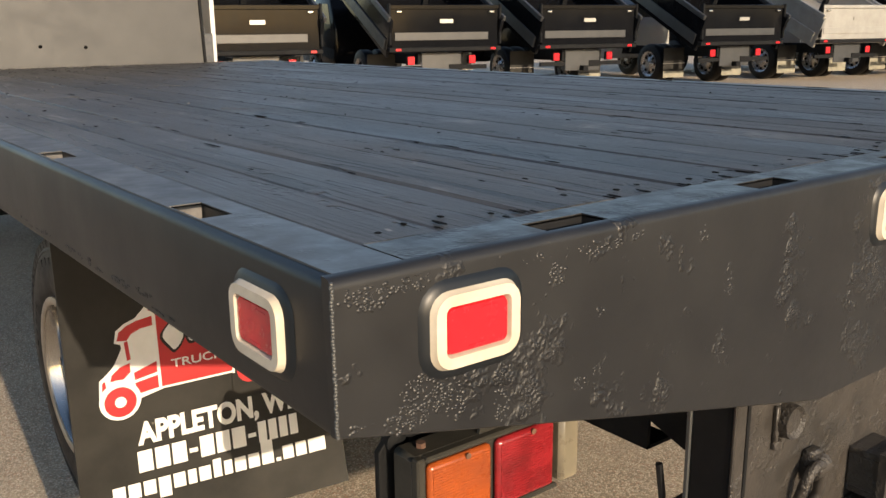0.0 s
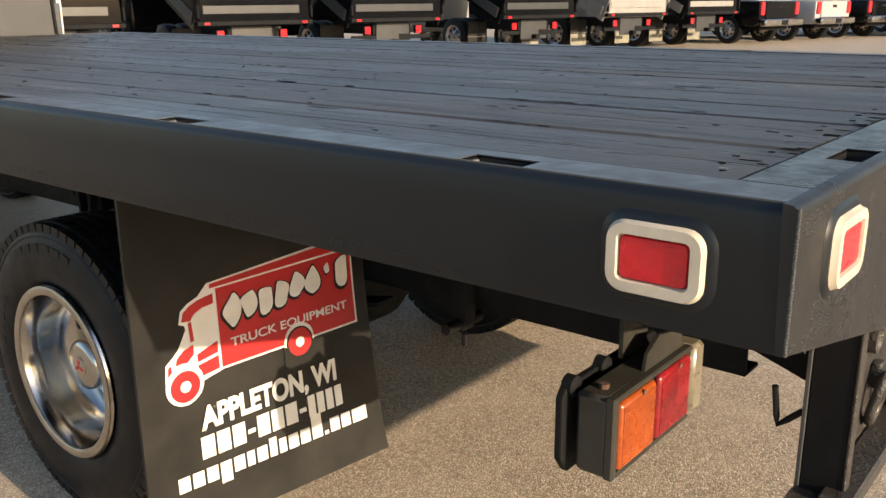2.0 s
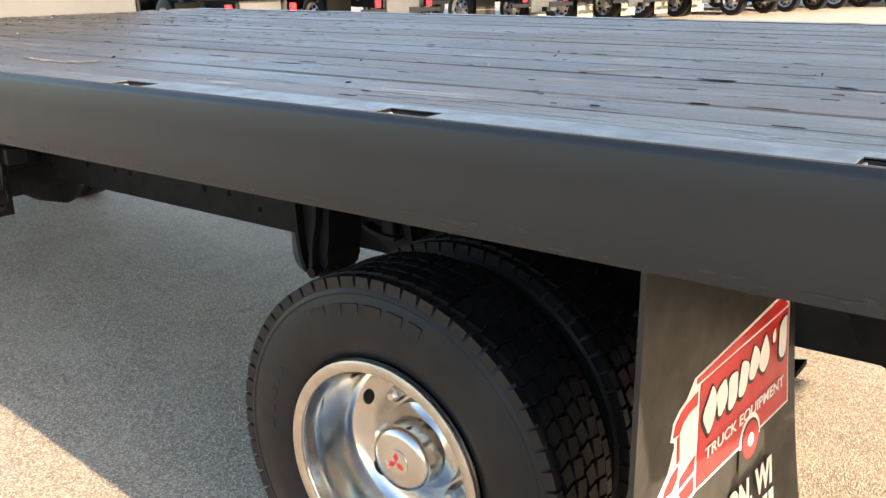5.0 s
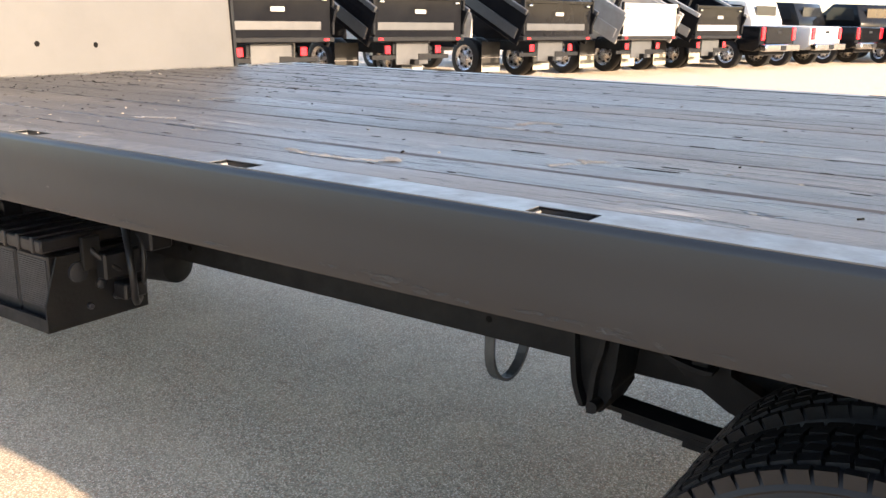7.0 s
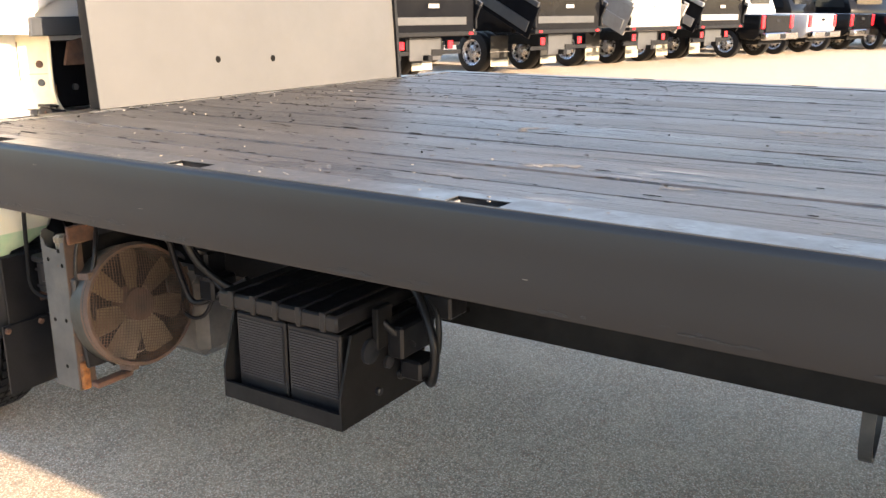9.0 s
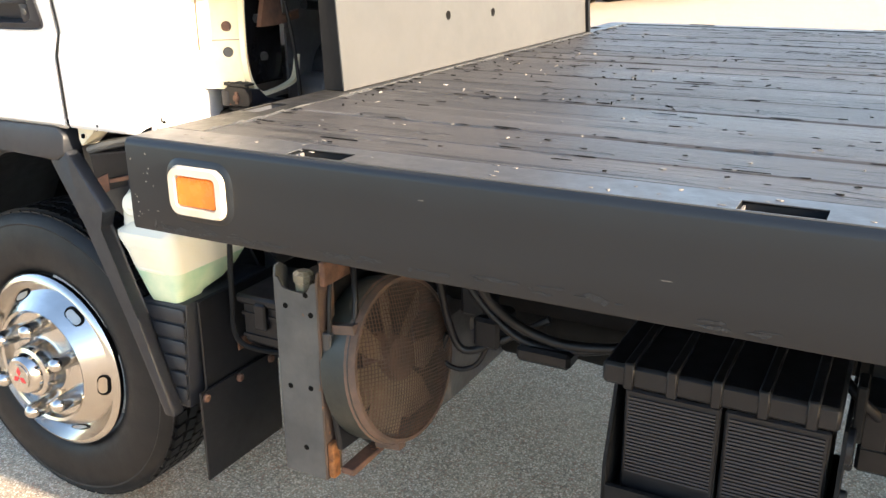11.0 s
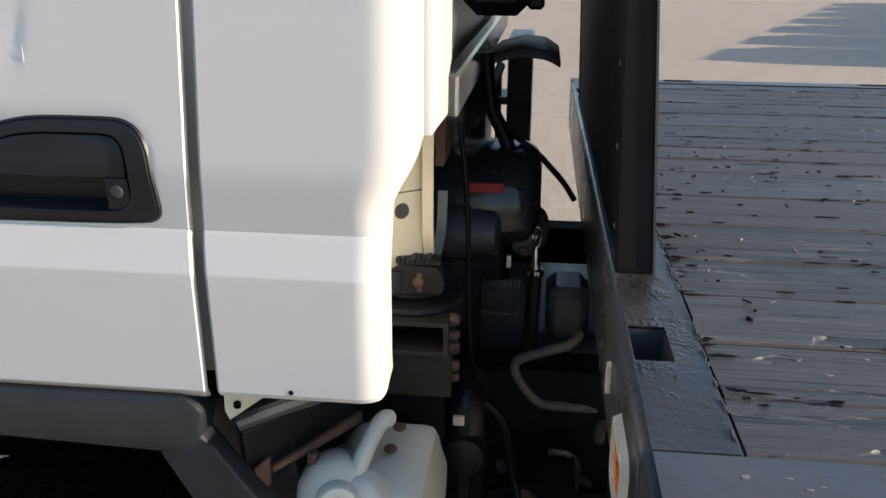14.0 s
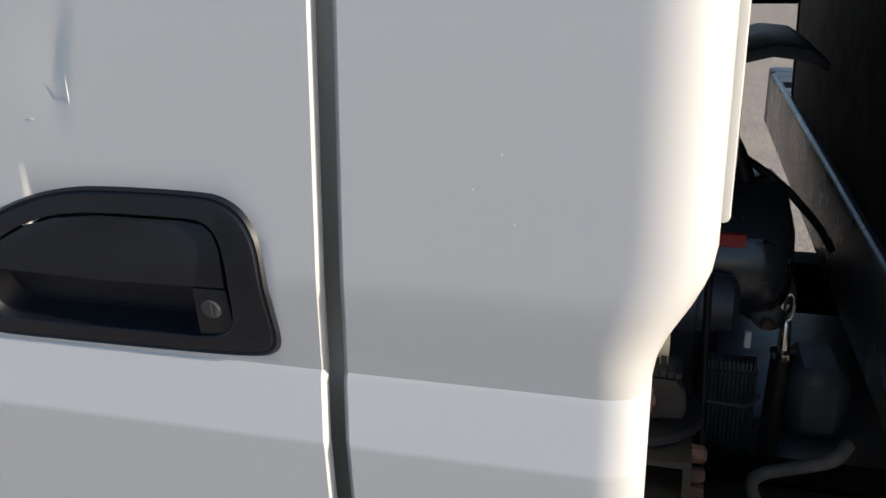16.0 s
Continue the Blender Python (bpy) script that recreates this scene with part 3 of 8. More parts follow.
# top plates, a little worn, their colour also lightened for the sky's sheen
def top_plate(x0, x1, y0, y1, holes, axis):
    bm = bmesh.new()
    if axis == "y":
        xs, ys = [x0, 0.012 if x0 < 1 else W - 0.052, 0.052 if x0 < 1 else W - 0.012, x1], sorted({y0, y1, *[c for h in holes for c in h]})
    else:
        ys, xs = [y0, 0.012 if y0 < 1 else L - 0.052, 0.052 if y0 < 1 else L - 0.012, y1], sorted({x0, x1, *[c for h in holes for c in h]})
    grid = [[bm.verts.new((x, y, H + 0.0015)) for y in ys] for x in xs]
    for i in range(len(xs) - 1):
        for j in range(len(ys) - 1):
            mx, my = (xs[i] + xs[i + 1]) / 2, (ys[j] + ys[j + 1]) / 2
            s, mid = (my, j if 0 else i) if axis == "y" else (mx, j)
            if mid == 1 and any(a < s < b for a, b in holes):
                continue
            bm.faces.new((grid[i][j], grid[i + 1][j], grid[i + 1][j + 1], grid[i][j + 1]))
    geo = bmesh.ops.extrude_face_region(bm, geom=bm.faces[:])
    for v in [g for g in geo["geom"] if isinstance(g, bmesh.types.BMVert)]:
        v.co.z -= 0.0035
    return bm


rh = [(a + LIP, b + LIP) for a, b in rear_holes]
fh = [(a + LIP, b + LIP) for a, b in front_holes]
sh = [(a + 0.002, b + 0.002) for a, b in side]
part("rail_top", top_plate(0.010, LIP - 0.002, 0.012, L - 0.01, sh, "y"), RAIL_TOP, truck, "worn black paint on the rail's top, lightened for sky sheen")
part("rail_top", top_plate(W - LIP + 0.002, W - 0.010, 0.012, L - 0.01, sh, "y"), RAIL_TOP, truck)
part("rail_top", top_plate(LIP + 0.001, W - LIP - 0.001, 0.0122, LIP - 0.002, rh, "x"), LUMPY, truck)
part("rail_top", top_plate(LIP + 0.001, W - LIP - 0.001, L - LIP + 0.002, L - 0.010, fh, "x"), LUMPY, truck)

# ---- planks ----
deck = part("deck_bearers", boxes(*[(LIP, W - LIP, y, y + 0.06, H - 0.12, H - 0.045) for y in (0.12, 0.72, 1.32, 1.92, 2.52, 3.12, 3.72, 4.32, 4.78)]), CHASSIS, truck, "black steel cross bearers under the planks")
edges = [LIP + 0.003, 0.19, 0.317, 0.455, 0.593, 0.755, 0.93, 1.112, 1.225, 1.34, 1.454, 1.60, 1.78, 1.948, 2.10, 2.22, W - LIP]
rng = random.Random(3)
for a, b in zip(edges, edges[1:]):
    bm = bmesh.new()
    y0, y1 = LIP + 0.003, L - LIP - 0.0015
    n = 26
    gl, gr = rng.choice((0.0008, 0.0016, 0.0026)), rng.choice((0.0008, 0.0016, 0.0026))
    prof = [(a + gl + 0.0005, -0.04), (a + gl, -0.004), (a + gl + 0.0035, 0.0), ((a + b) / 2, 0.0006), (b - gr - 0.0035, 0.0), (b - gr, -0.004), (b - gr - 0.0005, -0.04)]
    lift = rng.uniform(-0.0014, 0.0006)
    rows = []
    for i in range(n + 1):
        y = y0 + (y1 - y0) * i / n
        e = rng.uniform(0.0, 0.0012) if i in (0, n) else 0
        rows.append([])
        for j, (x, z) in enumerate(prof):
            ragged = rng.uniform(0, 0.003) if i in (0, n) and j in (1, 2, 4, 5) else 0.0
            yy = y + (e + ragged if i == 0 else -e - ragged if i == n else 0)
            rows[-1].append(bm.verts.new((x + rng.uniform(-0.0009, 0.0009), yy, H + z + lift + rng.uniform(-0.0006, 0.0006))))
    for p, q in zip(rows, rows[1:]):
        for j in range(len(prof) - 1):
            bm.faces.new((p[j], p[j + 1], q[j + 1], q[j]))
    bm.faces.new(rows[0])
    bm.faces.new(rows[-1])
    part("plank", bm, WOOD_SMOOTH if b < 0.33 else WOOD, deck)


# ---- marker lamps in their grommets ----
def marker_lamp(lens_mat, colour, m):
    """Faces -y in its own space; m sets it on the rail."""
    m = m @ Matrix.Diagonal((0.945, 1.0, 0.945, 1.0))
    lamp = bmesh.new()
    o = round_rect(0.111, 0.079, 0.021)
    i = round_rect(0.080, 0.049, 0.007)
    loops = [[(x, 0.0, z) for x, z in round_rect(0.119, 0.087, 0.023)], [(x, -0.006, z) for x, z in o], [(x * 0.97, -0.011, z * 0.96) for x, z in o],
             [(x * 1.05, -0.011, z * 1.08) for x, z in i], [(x, -0.005, z) for x, z in i], [(x, 0.004, z) for x, z in i]]
    lofted(lamp, loops, cap_last=True)
    lamp.transform(m)
    g = part("marker_lamp", lamp, BEZEL, truck, "cream rubber grommet round a %s lens" % colour, smooth=True)
    ring = bmesh.new()
    lofted(ring, [[(x, -0.0040, z) for x, z in round_rect(0.114, 0.082, 0.022)], [(x, -0.0028, z) for x, z in round_rect(0.122, 0.090, 0.026)], [(x, -0.0010, z) for x, z in round_rect(0.130, 0.098, 0.030)], [(x, 0.0022, z) for x, z in round_rect(0.138, 0.106, 0.034)]])
    ring.transform(m)
    part("gasket", ring, RAIL, g, smooth=True, crease=60)
    lens = bmesh.new()
    lofted(lens, [[(x, 0.003, z) for x, z in i], [(x * 0.985, -0.006, z * 0.985) for x, z in i], [(x * 0.95, -0.0085, z * 0.93) for x, z in i]], cap_last=True)
    lens.transform(m)
    part("lens", lens, lens_mat, g, "%s plastic lens" % colour, smooth=True)
    for zz in (0.0185, -0.0185):
        rim = bmesh.new()
        box(rim, -0.012 if zz < 0 else 0.004, 0.026 if zz > 0 else 0.008, -0.0092, -0.0086, zz - 0.0006, zz + 0.0006)
        rim.transform(m)
        part("moulded_mark", rim, lens_mat, g)
    return g


side_turn = Matrix.Rotation(radians(-90), 4, "Z")
marker_lamp(REDLENS, "red", Matrix.Translation((-0.001, 0.1305, 1.0075)) @ side_turn)
marker_lamp(AMBERLENS, "amber", Matrix.Translation((-0.001, 4.8175, 1.0105)) @ side_turn)
for x in (0.1510, 0.96, 1.21, 1.46, W - 0.1510):
    marker_lamp(REDLENS, "red", Matrix.Translation((x, -0.0050, 1.0115)))
back_turn = Matrix.Rotation(radians(180), 4, "Z")
marker_lamp(AMBERLENS, "amber", Matrix.Translation((0.152, L + 0.001, 1.018)) @ back_turn)
bm = bmesh.new()
lofted(bm, [[(0.362 + x, L + 0.001, 1.008 + z) for x, z in round_rect(0.016, 0.040, 0.007)], [(0.362 + x * 0.96, L + 0.006, 1.008 + z * 0.95) for x, z in round_rect(0.016, 0.040, 0.007)]], cap_last=True)
part("reflector_plate", bm, BEZEL, truck, "scratched cream reflector", smooth=True)

# ---- bulkhead: a pale sheet leaning a little forward on a black box frame ----
bm = bmesh.new()
prism(bm, [(4.9040, H + 0.003), (4.9070, H + 0.003), (4.9755, 2.12), (4.9725, 2.12)], "x", 0.515, 1.948)
bulk = part("bulkhead", bm, PANEL, truck, "grey steel bulkhead panel with two small holes")
bm = bmesh.new()
prism(bm, [(4.9073, H + 0.002), (4.953, H + 0.002), (4.990, 2.14), (4.9758, 2.14)], "x", 0.517, 0.550, bevel=0.002)
part("bulkhead_post", bm, CHASSIS, bulk, "black bulkhead edge post")
bm = bmesh.new()
prism(bm, [(4.892, H + 0.002), (4.953, H + 0.002), (4.990, 2.14), (4.960, 2.14)], "x", 1.9485, 1.966, bevel=0.002)
part("bulkhead_post", bm, CHASSIS, bulk, "black bulkhead edge post")
bm = bmesh.new()
prism(bm, [(4.9075, H + 0.004), (4.9500, H + 0.004), (4.9875, 2.115), (4.9760, 2.115)], "x", 0.551, 1.947)
part("back_face", bm, CHASSIS, bulk, "black back of the bulkhead")
for k in range(9):
    z = 1.12 + 0.11 * k
    bm = bmesh.new()
    lathe(bm, [(4.9525 + 0.0355 * (z - H), 0.004), (4.9495 + 0.0355 * (z - H), 0.005)], (0.60, 0, z), 8, "y")
    part("rivet", bm, GREYPOST, bulk)
part("top_rail", boxes((0.515, 1.967, 4.955, 5.000, 2.141, 2.165), bevel=0.004), RAIL, bulk)
for x, z in ((0.9755, 1.199), (1.2270, 1.191)):
    bm = bmesh.new()
    y = 4.9040 + 0.0656 * (z - H)
    lathe(bm, [(y - 0.0012, 0.0108), (y + 0.0012, 0.0108)], (x, 0, z), 14, "y")
    part("bolt_hole", bm, HOLE, bulk, "small dark drilled hole")

# ---- chassis ----
for x0, sgn in ((0.80, 1), (1.62, -1)):
    bm = bmesh.new()
    xa, xb = x0, x0 + 0.07
    web = (xa, xa + 0.007) if sgn > 0 else (xb - 0.007, xb)
    box(bm, *web, 0.30, 6.9, 0.553, 0.80)
    box(bm, xa, xb, 0.30, 6.9, 0.553, 0.560)
    box(bm, xa, xb, 0.30, 6.9, 0.793, 0.80)
    part("frame_rail", bm, CHASSIS, truck, "black chassis rail with bolt holes" if sgn > 0 else "")
part("sub_frame", boxes((0.80, 0.88, 0.05, 4.9, 0.80, H - 0.12), (1.54, 1.62, 0.05, 4.9, 0.80, H - 0.12)), CHASSIS, truck)
for y in (0.5, 1.3, 2.9, 4.2):
    part("cross_member", boxes((0.87, 1.62, y, y + 0.06, 0.60, 0.76)), CHASSIS, truck)
rng = random.Random(5)
for y in np.arange(2.6, 4.7, 0.13):
    bm = bmesh.new()
    lathe(bm, [(-0.0012, 0.009), (0.0, 0.009)], (0.7995, y + rng.uniform(-0.04, 0.04), rng.choice((0.60, 0.63, 0.70, 0.73))), 10, "x")
    part("frame_hole", bm, HOLE, truck)
for y, z in ((0.55, 0.70), (0.42, 0.63), (2.72, 0.71), (3.35, 0.68), (2.50, 0.61), (2.43, 0.69)):
    bm = bmesh.new()
    lathe(bm, [(-0.012, 0.008), (-0.010, 0.012), (0.0, 0.012)], (0.80, y, z), 6, "x")
    part("frame_bolt", bm, GREYPOST, truck)
# rear spring, hangers and loop
for x in (0.76, 1.66):
    bm = bmesh.new()
    for k, (ya, yb) in enumerate(((1.20, 2.44), (1.25, 2.36), (1.32, 2.22), (1.45, 2.06))):
        pts = []
        for i in range(15):
            y = ya + (yb - ya) * i / 14
            d = y - 1.775
            pts.append((y, 0.472 + (0.030 * (d / 0.66) ** 2 if d > 0 else 0.12 * (d / 0.80) ** 2) - 0.013 * k))
        prism(bm, pts + [(y, z - 0.012) for y, z in pts[::-1]], "x", x - 0.035, x + 0.035)
    part("leaf_spring", bm, CHASSIS, truck)
    bm = bmesh.new()
    mid, side_ = x, 1 if x < 1 else -1
    prism(bm, [(2.470, 0.80), (2.456, 0.62), (2.452, 0.58), (2.444, 0.535), (2.432, 0.507), (2.420, 0.495), (2.390, 0.495), (2.378, 0.510), (2.370, 0.545), (2.362, 0.56), (2.366, 0.60), (2.340, 0.80)], "x", mid - side_ * 0.085, mid + side_ * 0.04, bevel=0.006)
    for edge in ([(2.385, 0.72), (2.392, 0.650), (2.404, 0.605), (2.410, 0.55), (2.412, 0.500)], [(2.464, 0.72), (2.456, 0.62), (2.448, 0.56), (2.430, 0.512)]):
        run = curve_pts([(0, y, z) for y, z in edge], 4)
        prism(bm, [(p.y, p.z) for p in run] + [(p.y - 0.013, p.z) for p in run[::-1]], "x", *sorted((mid - side_ * 0.110, mid - side_ * 0.080)), bevel=0.002)
    lathe(bm, [(mid - side_ * 0.12, 0.014), (mid + side_ * 0.05, 0.014)], (0, 2.395, 0.520), 10, "x")
    part("spring_hanger", bm, CHASSIS, truck, "cast black spring hanger", smooth=True)
    bm = bmesh.new()
    prism(bm, [(2.285, 0.80), (2.280, 0.640), (2.220, 0.592), (2.14, 0.545), (2.00, 0.500), (1.88, 0.49), (1.88, 0.55), (2.00, 0.56), (2.14, 0.62), (2.16, 0.80)], "x", x - 0.02, x + 0.03, bevel=0.004)
    part("helper_spring", bm, CHASSIS, truck, smooth=True)
    bm = bmesh.new()
    prism(bm, [(2.272, 0.648), (2.245, 0.633), (2.195, 0.624), (2.165, 0.628), (2.162, 0.638), (2.195, 0.635), (2.242, 0.644), (2.268, 0.658)], "x", x - 0.055, x - 0.018, bevel=0.002)
    box(bm, x - 0.045, x - 0.02, 2.175, 2.215, 0.638, 0.676, bevel=0.004)
    part("bump_stop", bm, CHASSIS, truck)
    bm = bmesh.new()
    prism(bm, [(0.93, 0.66), (0.98, 0.66), (0.972, 0.53), (0.966, 0.512), (0.944, 0.512), (0.938, 0.53)], "x", x - 0.022, x + 0.022, bevel=0.004)
    lathe(bm, [(-0.07, 0.014), (0.06, 0.014)], (x, 0.955, 0.53), 10, "x")
    lathe(bm, [(0.472, 0.008), (0.50, 0.008)], (x, 0.953, 0), 8, "z")
    part("spring_shackle", bm, CHASSIS, truck, smooth=True)
    for y in (1.68, 1.87):
        bm = bmesh.new()
        tube(bm, [(x - 0.04, y, 0.30), (x - 0.04, y, 0.50), (x + 0.04, y, 0.50), (x + 0.04, y, 0.30)], 0.009)
        part("u_bolt", bm, CHASSIS, truck)
bm = bmesh.new()
lathe(bm, [(0.36, 0.055), (0.95, 0.06), (1.03, 0.13), (1.12, 0.175), (1.30, 0.175), (1.39, 0.13), (1.47, 0.06), (2.06, 0.055)], (0, 1.775, 0.383), 24, "x")
part("rear_axle", bm, CHASSIS, truck, smooth=True)
bm = bmesh.new()
lathe(bm, [(0.78, 0.06), (0.80, 0.12), (1.16, 0.12), (1.18, 0.06)], (0, 1.02, 0.66), 20, "x")
part("reserve_tank", bm, CHASSIS, truck, "dark round tank between the frame rails", smooth=True)
bm = bmesh.new()
lathe(bm, [(1.9, 0.045), (4.6, 0.045)], (1.21, 0, 0.47), 14, "y")
part("drive_shaft", bm, CHASSIS, truck, smooth=True)
bm = bmesh.new()
lathe(bm, [(2.3, 0.06), (2.36, 0.10), (3.0, 0.10), (3.06, 0.06)], (1.98, 0, 0.55), 18, "y")
part("exhaust_silencer", bm, RUST, truck, smooth=True)
bm = bmesh.new()
hoop = [(1.21 + 0.11 * math.cos(radians(a)), 0.37 + 0.115 * math.sin(radians(a))) for a in range(180, 361, 12)]
hoop = [(1.10, 0.60)] + hoop + [(1.32, 0.60)]
inn = [(1.21 + (x - 1.21) * 0.92, z + (0.009 if z < 0.59 else 0)) for x, z in hoop]
prism(bm, hoop + inn[::-1], "y", 2.918, 2.950)
part("strap_loop", bm, GREYPOST, truck, "flat steel safety loop round the drive shaft")
# drop bracket under the bed where the rear wheel clears
for y in (0.34,):
    part("body_mount", boxes((0.79, 0.799, y, y + 0.11, 0.61, 0.92), bevel=0.002), CHASSIS, truck)


# ---- wheels ----
def tyre(x0, x1, y, z, lugs, parent, label="", R=0.384, r=0.236):
    w = x1 - x0
    prof = [(x0 + 0.030, r - 0.008), (x0 + 0.012, r + 0.004), (x0 + 0.003, r + 0.03), (x0, r + 0.065), (x0 + 0.004, R - 0.052), (x0 + 0.010, R - 0.034), (x0 + 0.0085, R - 0.030), (x0 + 0.017, R - 0.012), (x0 + 0.027, R - 0.004)]
    grooves = [0.16, 0.33, 0.50, 0.67, 0.84]
    for g in grooves:
        c = x0 + w * g
        prof += [(c - 0.006, R - 0.005), (c - 0.004, R - 0.013), (c + 0.004, R - 0.013), (c + 0.006, R - 0.005)]
    prof += [(x1 - 0.027, R - 0.004), (x1 - 0.017, R - 0.012), (x1 - 0.0085, R - 0.030), (x1 - 0.010, R - 0.034), (x1 - 0.004, R - 0.052), (x1, r + 0.065), (x1 - 0.003, r + 0.03), (x1 - 0.012, r + 0.004), (x1 - 0.030, r - 0.008)]
    bm = bmesh.new()
    lathe(bm, prof, (0, y, z), 84, "x", close=True)
    ob = part("tyre", bm, RUBBER, parent, label, smooth=True)
    bm = bmesh.new()
    n = 64
    for i in range(n):
        a = math.tau * i / n
        for xa, xb, ph in ((x0 + 0.012, x0 + 0.030, 0), (x1 - 0.030, x1 - 0.012, 0.5)) if lugs else ((x0 + 0.0245, x0 + 0.0275, 0), (x1 - 0.0275, x1 - 0.0245, 0.5)):
            t = a + ph * math.tau / n
            m = Matrix.Translation((0, y, z)) @ Matrix.Rotation(t, 4, "X") @ Matrix.Translation(((xa + xb) / 2, 0, R - (0.012 if lugs else 0.0065)))
            bmesh.ops.create_cube(bm, size=1.0, matrix=m @ Matrix.Diagonal((xb - xa, 0.0300 * (1.0 if i % 3 else 0.95), 0.0215 if lugs else 0.009, 1)))
    for g in (0.245, 0.415, 0.585, 0.755):
        c = x0 + w * g
        for i in range(n):
            t = math.tau * (i + 0.3 * (g * 7 % 1)) / n
            m = Matrix.Translation((0, y, z)) @ Matrix.Rotation(t, 4, "X") @ Matrix.Translation((c, 0, R - 0.0035)) @ Matrix.Rotation(0.20 if g in (0.245, 0.585) else -0.20, 4, "Z")
            bmesh.ops.create_cube(bm, size=1.0, matrix=m @ Matrix.Diagonal((w * 0.132, 0.0300, 0.011, 1)))
    tagged(part("tread", bm, RUBBER, ob), kind="stuff")
    return ob


def emblem(x, y, z, r, parent):
    """A small red three-lobed mark on a pale disc."""
    bm = bmesh.new()
    lathe(bm, [(-0.0008, r * 1.35), (0.001, r * 1.35)], (x, y, z), 20, "x")
    part("emblem_disc", bm, STEEL, parent)
    bm = bmesh.new()
    for k in range(3):
        a = radians(90 + 120 * k)
        d, s = Vector((math.cos(a), math.sin(a))), Vector((-math.sin(a), math.cos(a)))
        c = [d * 0.06 * r, d * 0.55 * r + s * 0.30 * r, d * 1.05 * r, d * 0.55 * r - s * 0.30 * r]
        prism(bm, [(y + q.x, z + q.y) for q in c], "x", x - 0.0018, x - 0.0005)
    part("emblem_mark", bm, REDLENS, parent, "small red three-lobed mark")


def rear_wheel(x_out, sign, y, z):
    """Dual wheel; x_out is the outer tyre's outer face, sign is +1 where the truck's middle lies at larger x."""
    wheel = bmesh.new()
    s = sign
    prof = [(0.020, 0.236), (0.006, 0.241), (0.000, 0.238), (-0.001, 0.232), (-0.0005, 0.216), (0.004, 0.2125), (0.020, 0.2115), (0.026, 0.208), (0.05, 0.2065), (0.09, 0.205), (0.125, 0.197), (0.140, 0.180), (0.150, 0.13), (0.148, 0.08), (0.148, 0.02)]
    lathe(wheel, [(x_out + s * h, r * 0.935) for h, r in prof], (0, y, z), 64, "x", open_first=True)
    rim = part("wheel", wheel, CHROME, truck, "deep polished steel wheel of a dual pair", smooth=True)
    tyre(*sorted((x_out, x_out + s * 0.205)), y, z, True, rim, "black truck tyre with worn ribbed tread", 0.3775, 0.222)
    tyre(*sorted((x_out + s * 0.255, x_out + s * 0.46)), y, z, True, rim, "", 0.3775, 0.222)
    ring = bmesh.new()
    lathe(ring, [(x_out + s * h, r * 0.935) for h, r in ((0.004, 0.2385), (-0.003, 0.2375), (-0.0045, 0.234), (-0.0045, 0.219), (-0.002, 0.2145), (0.004, 0.2135))], (0, y, z), 64, "x", close=True)
    part("rim_flange", ring, FLANGE, rim, "dull beige machined rim edge", smooth=True)
    hub = bmesh.new()
    lathe(hub, [(x_out + s * h, r) for h, r in ((0.150, 0.092), (0.128, 0.090), (0.122, 0.076), (0.114, 0.068), (0.070, 0.0665), (0.063, 0.0655), (0.057, 0.061), (0.053, 0.050), (0.0505, 0.030), (0.050, 0.004))], (0, y, z), 40, "x")
    part("hub_cap", hub, CHROME, rim, "domed chrome hub cap", smooth=True)
    emblem(x_out + s * 0.0495, y, z, 0.020, rim)
    for k in range(6):
        hole, nuts = bmesh.new(), bmesh.new()
        a = math.tau * (k + 0.35) / 6
        m = Matrix.Translation((x_out + s * 0.1425, y + 0.158 * math.cos(a), z + 0.158 * math.sin(a))) @ Matrix.Rotation(a, 4, "X")
        # dark domes paint the shade of hand holes that are not cut
        bmesh.ops.create_uvsphere(hole, u_segments=14, v_segments=8, radius=1.0, matrix=m @ Matrix.Diagonal((0.009, 0.013, 0.019, 1)))
        b = a + math.tau / 12
        lathe(nuts, [(x_out + s * h, r) for h, r in ((0.150, 0.017), (0.128, 0.015), (0.120, 0.008))], (0, y + 0.112 * math.cos(b), z + 0.112 * math.sin(b)), 6, "x")
        part("hand_hole_shade", hole, CHASSIS, rim)
        part("wheel_nut", nuts, STEEL, rim)
    # worn moulded marks on the tyre's side
    for a0, wide, rad in ((64, 7, 0.318), (73, 5, 0.318), (80, 6, 0.318), (89, 7, 0.318), (98, 6, 0.318), (106, 5, 0.318), (30, 4, 0.285), (24, 3, 0.285), (18, 4, 0.285), (11, 3, 0.285), (4, 4, 0.285)):
        mark = bmesh.new()
        arc = [radians(a0 + wide * i / 4 - wide / 2) for i in range(5)]
        half = 0.011 if rad > 0.3 else 0.006
        prism(mark, [(y + (rad + half) * math.cos(a), z + (rad + half) * math.sin(a)) for a in arc] + [(y + (rad - half) * math.cos(a), z + (rad - half) * math.sin(a)) for a in arc[::-1]], "x", *sorted((x_out + s * (0.0018 if rad > 0.3 else -0.0005), x_out + s * 0.009)), bevel=0.0005, seg=1)
        part("sidewall_mark", mark, RUBBER, rim)
    return rim


rear_wheel(0.188, 1, 1.781, 0.3745)
rear_wheel(W - 0.188, -1, 1.781, 0.3745)


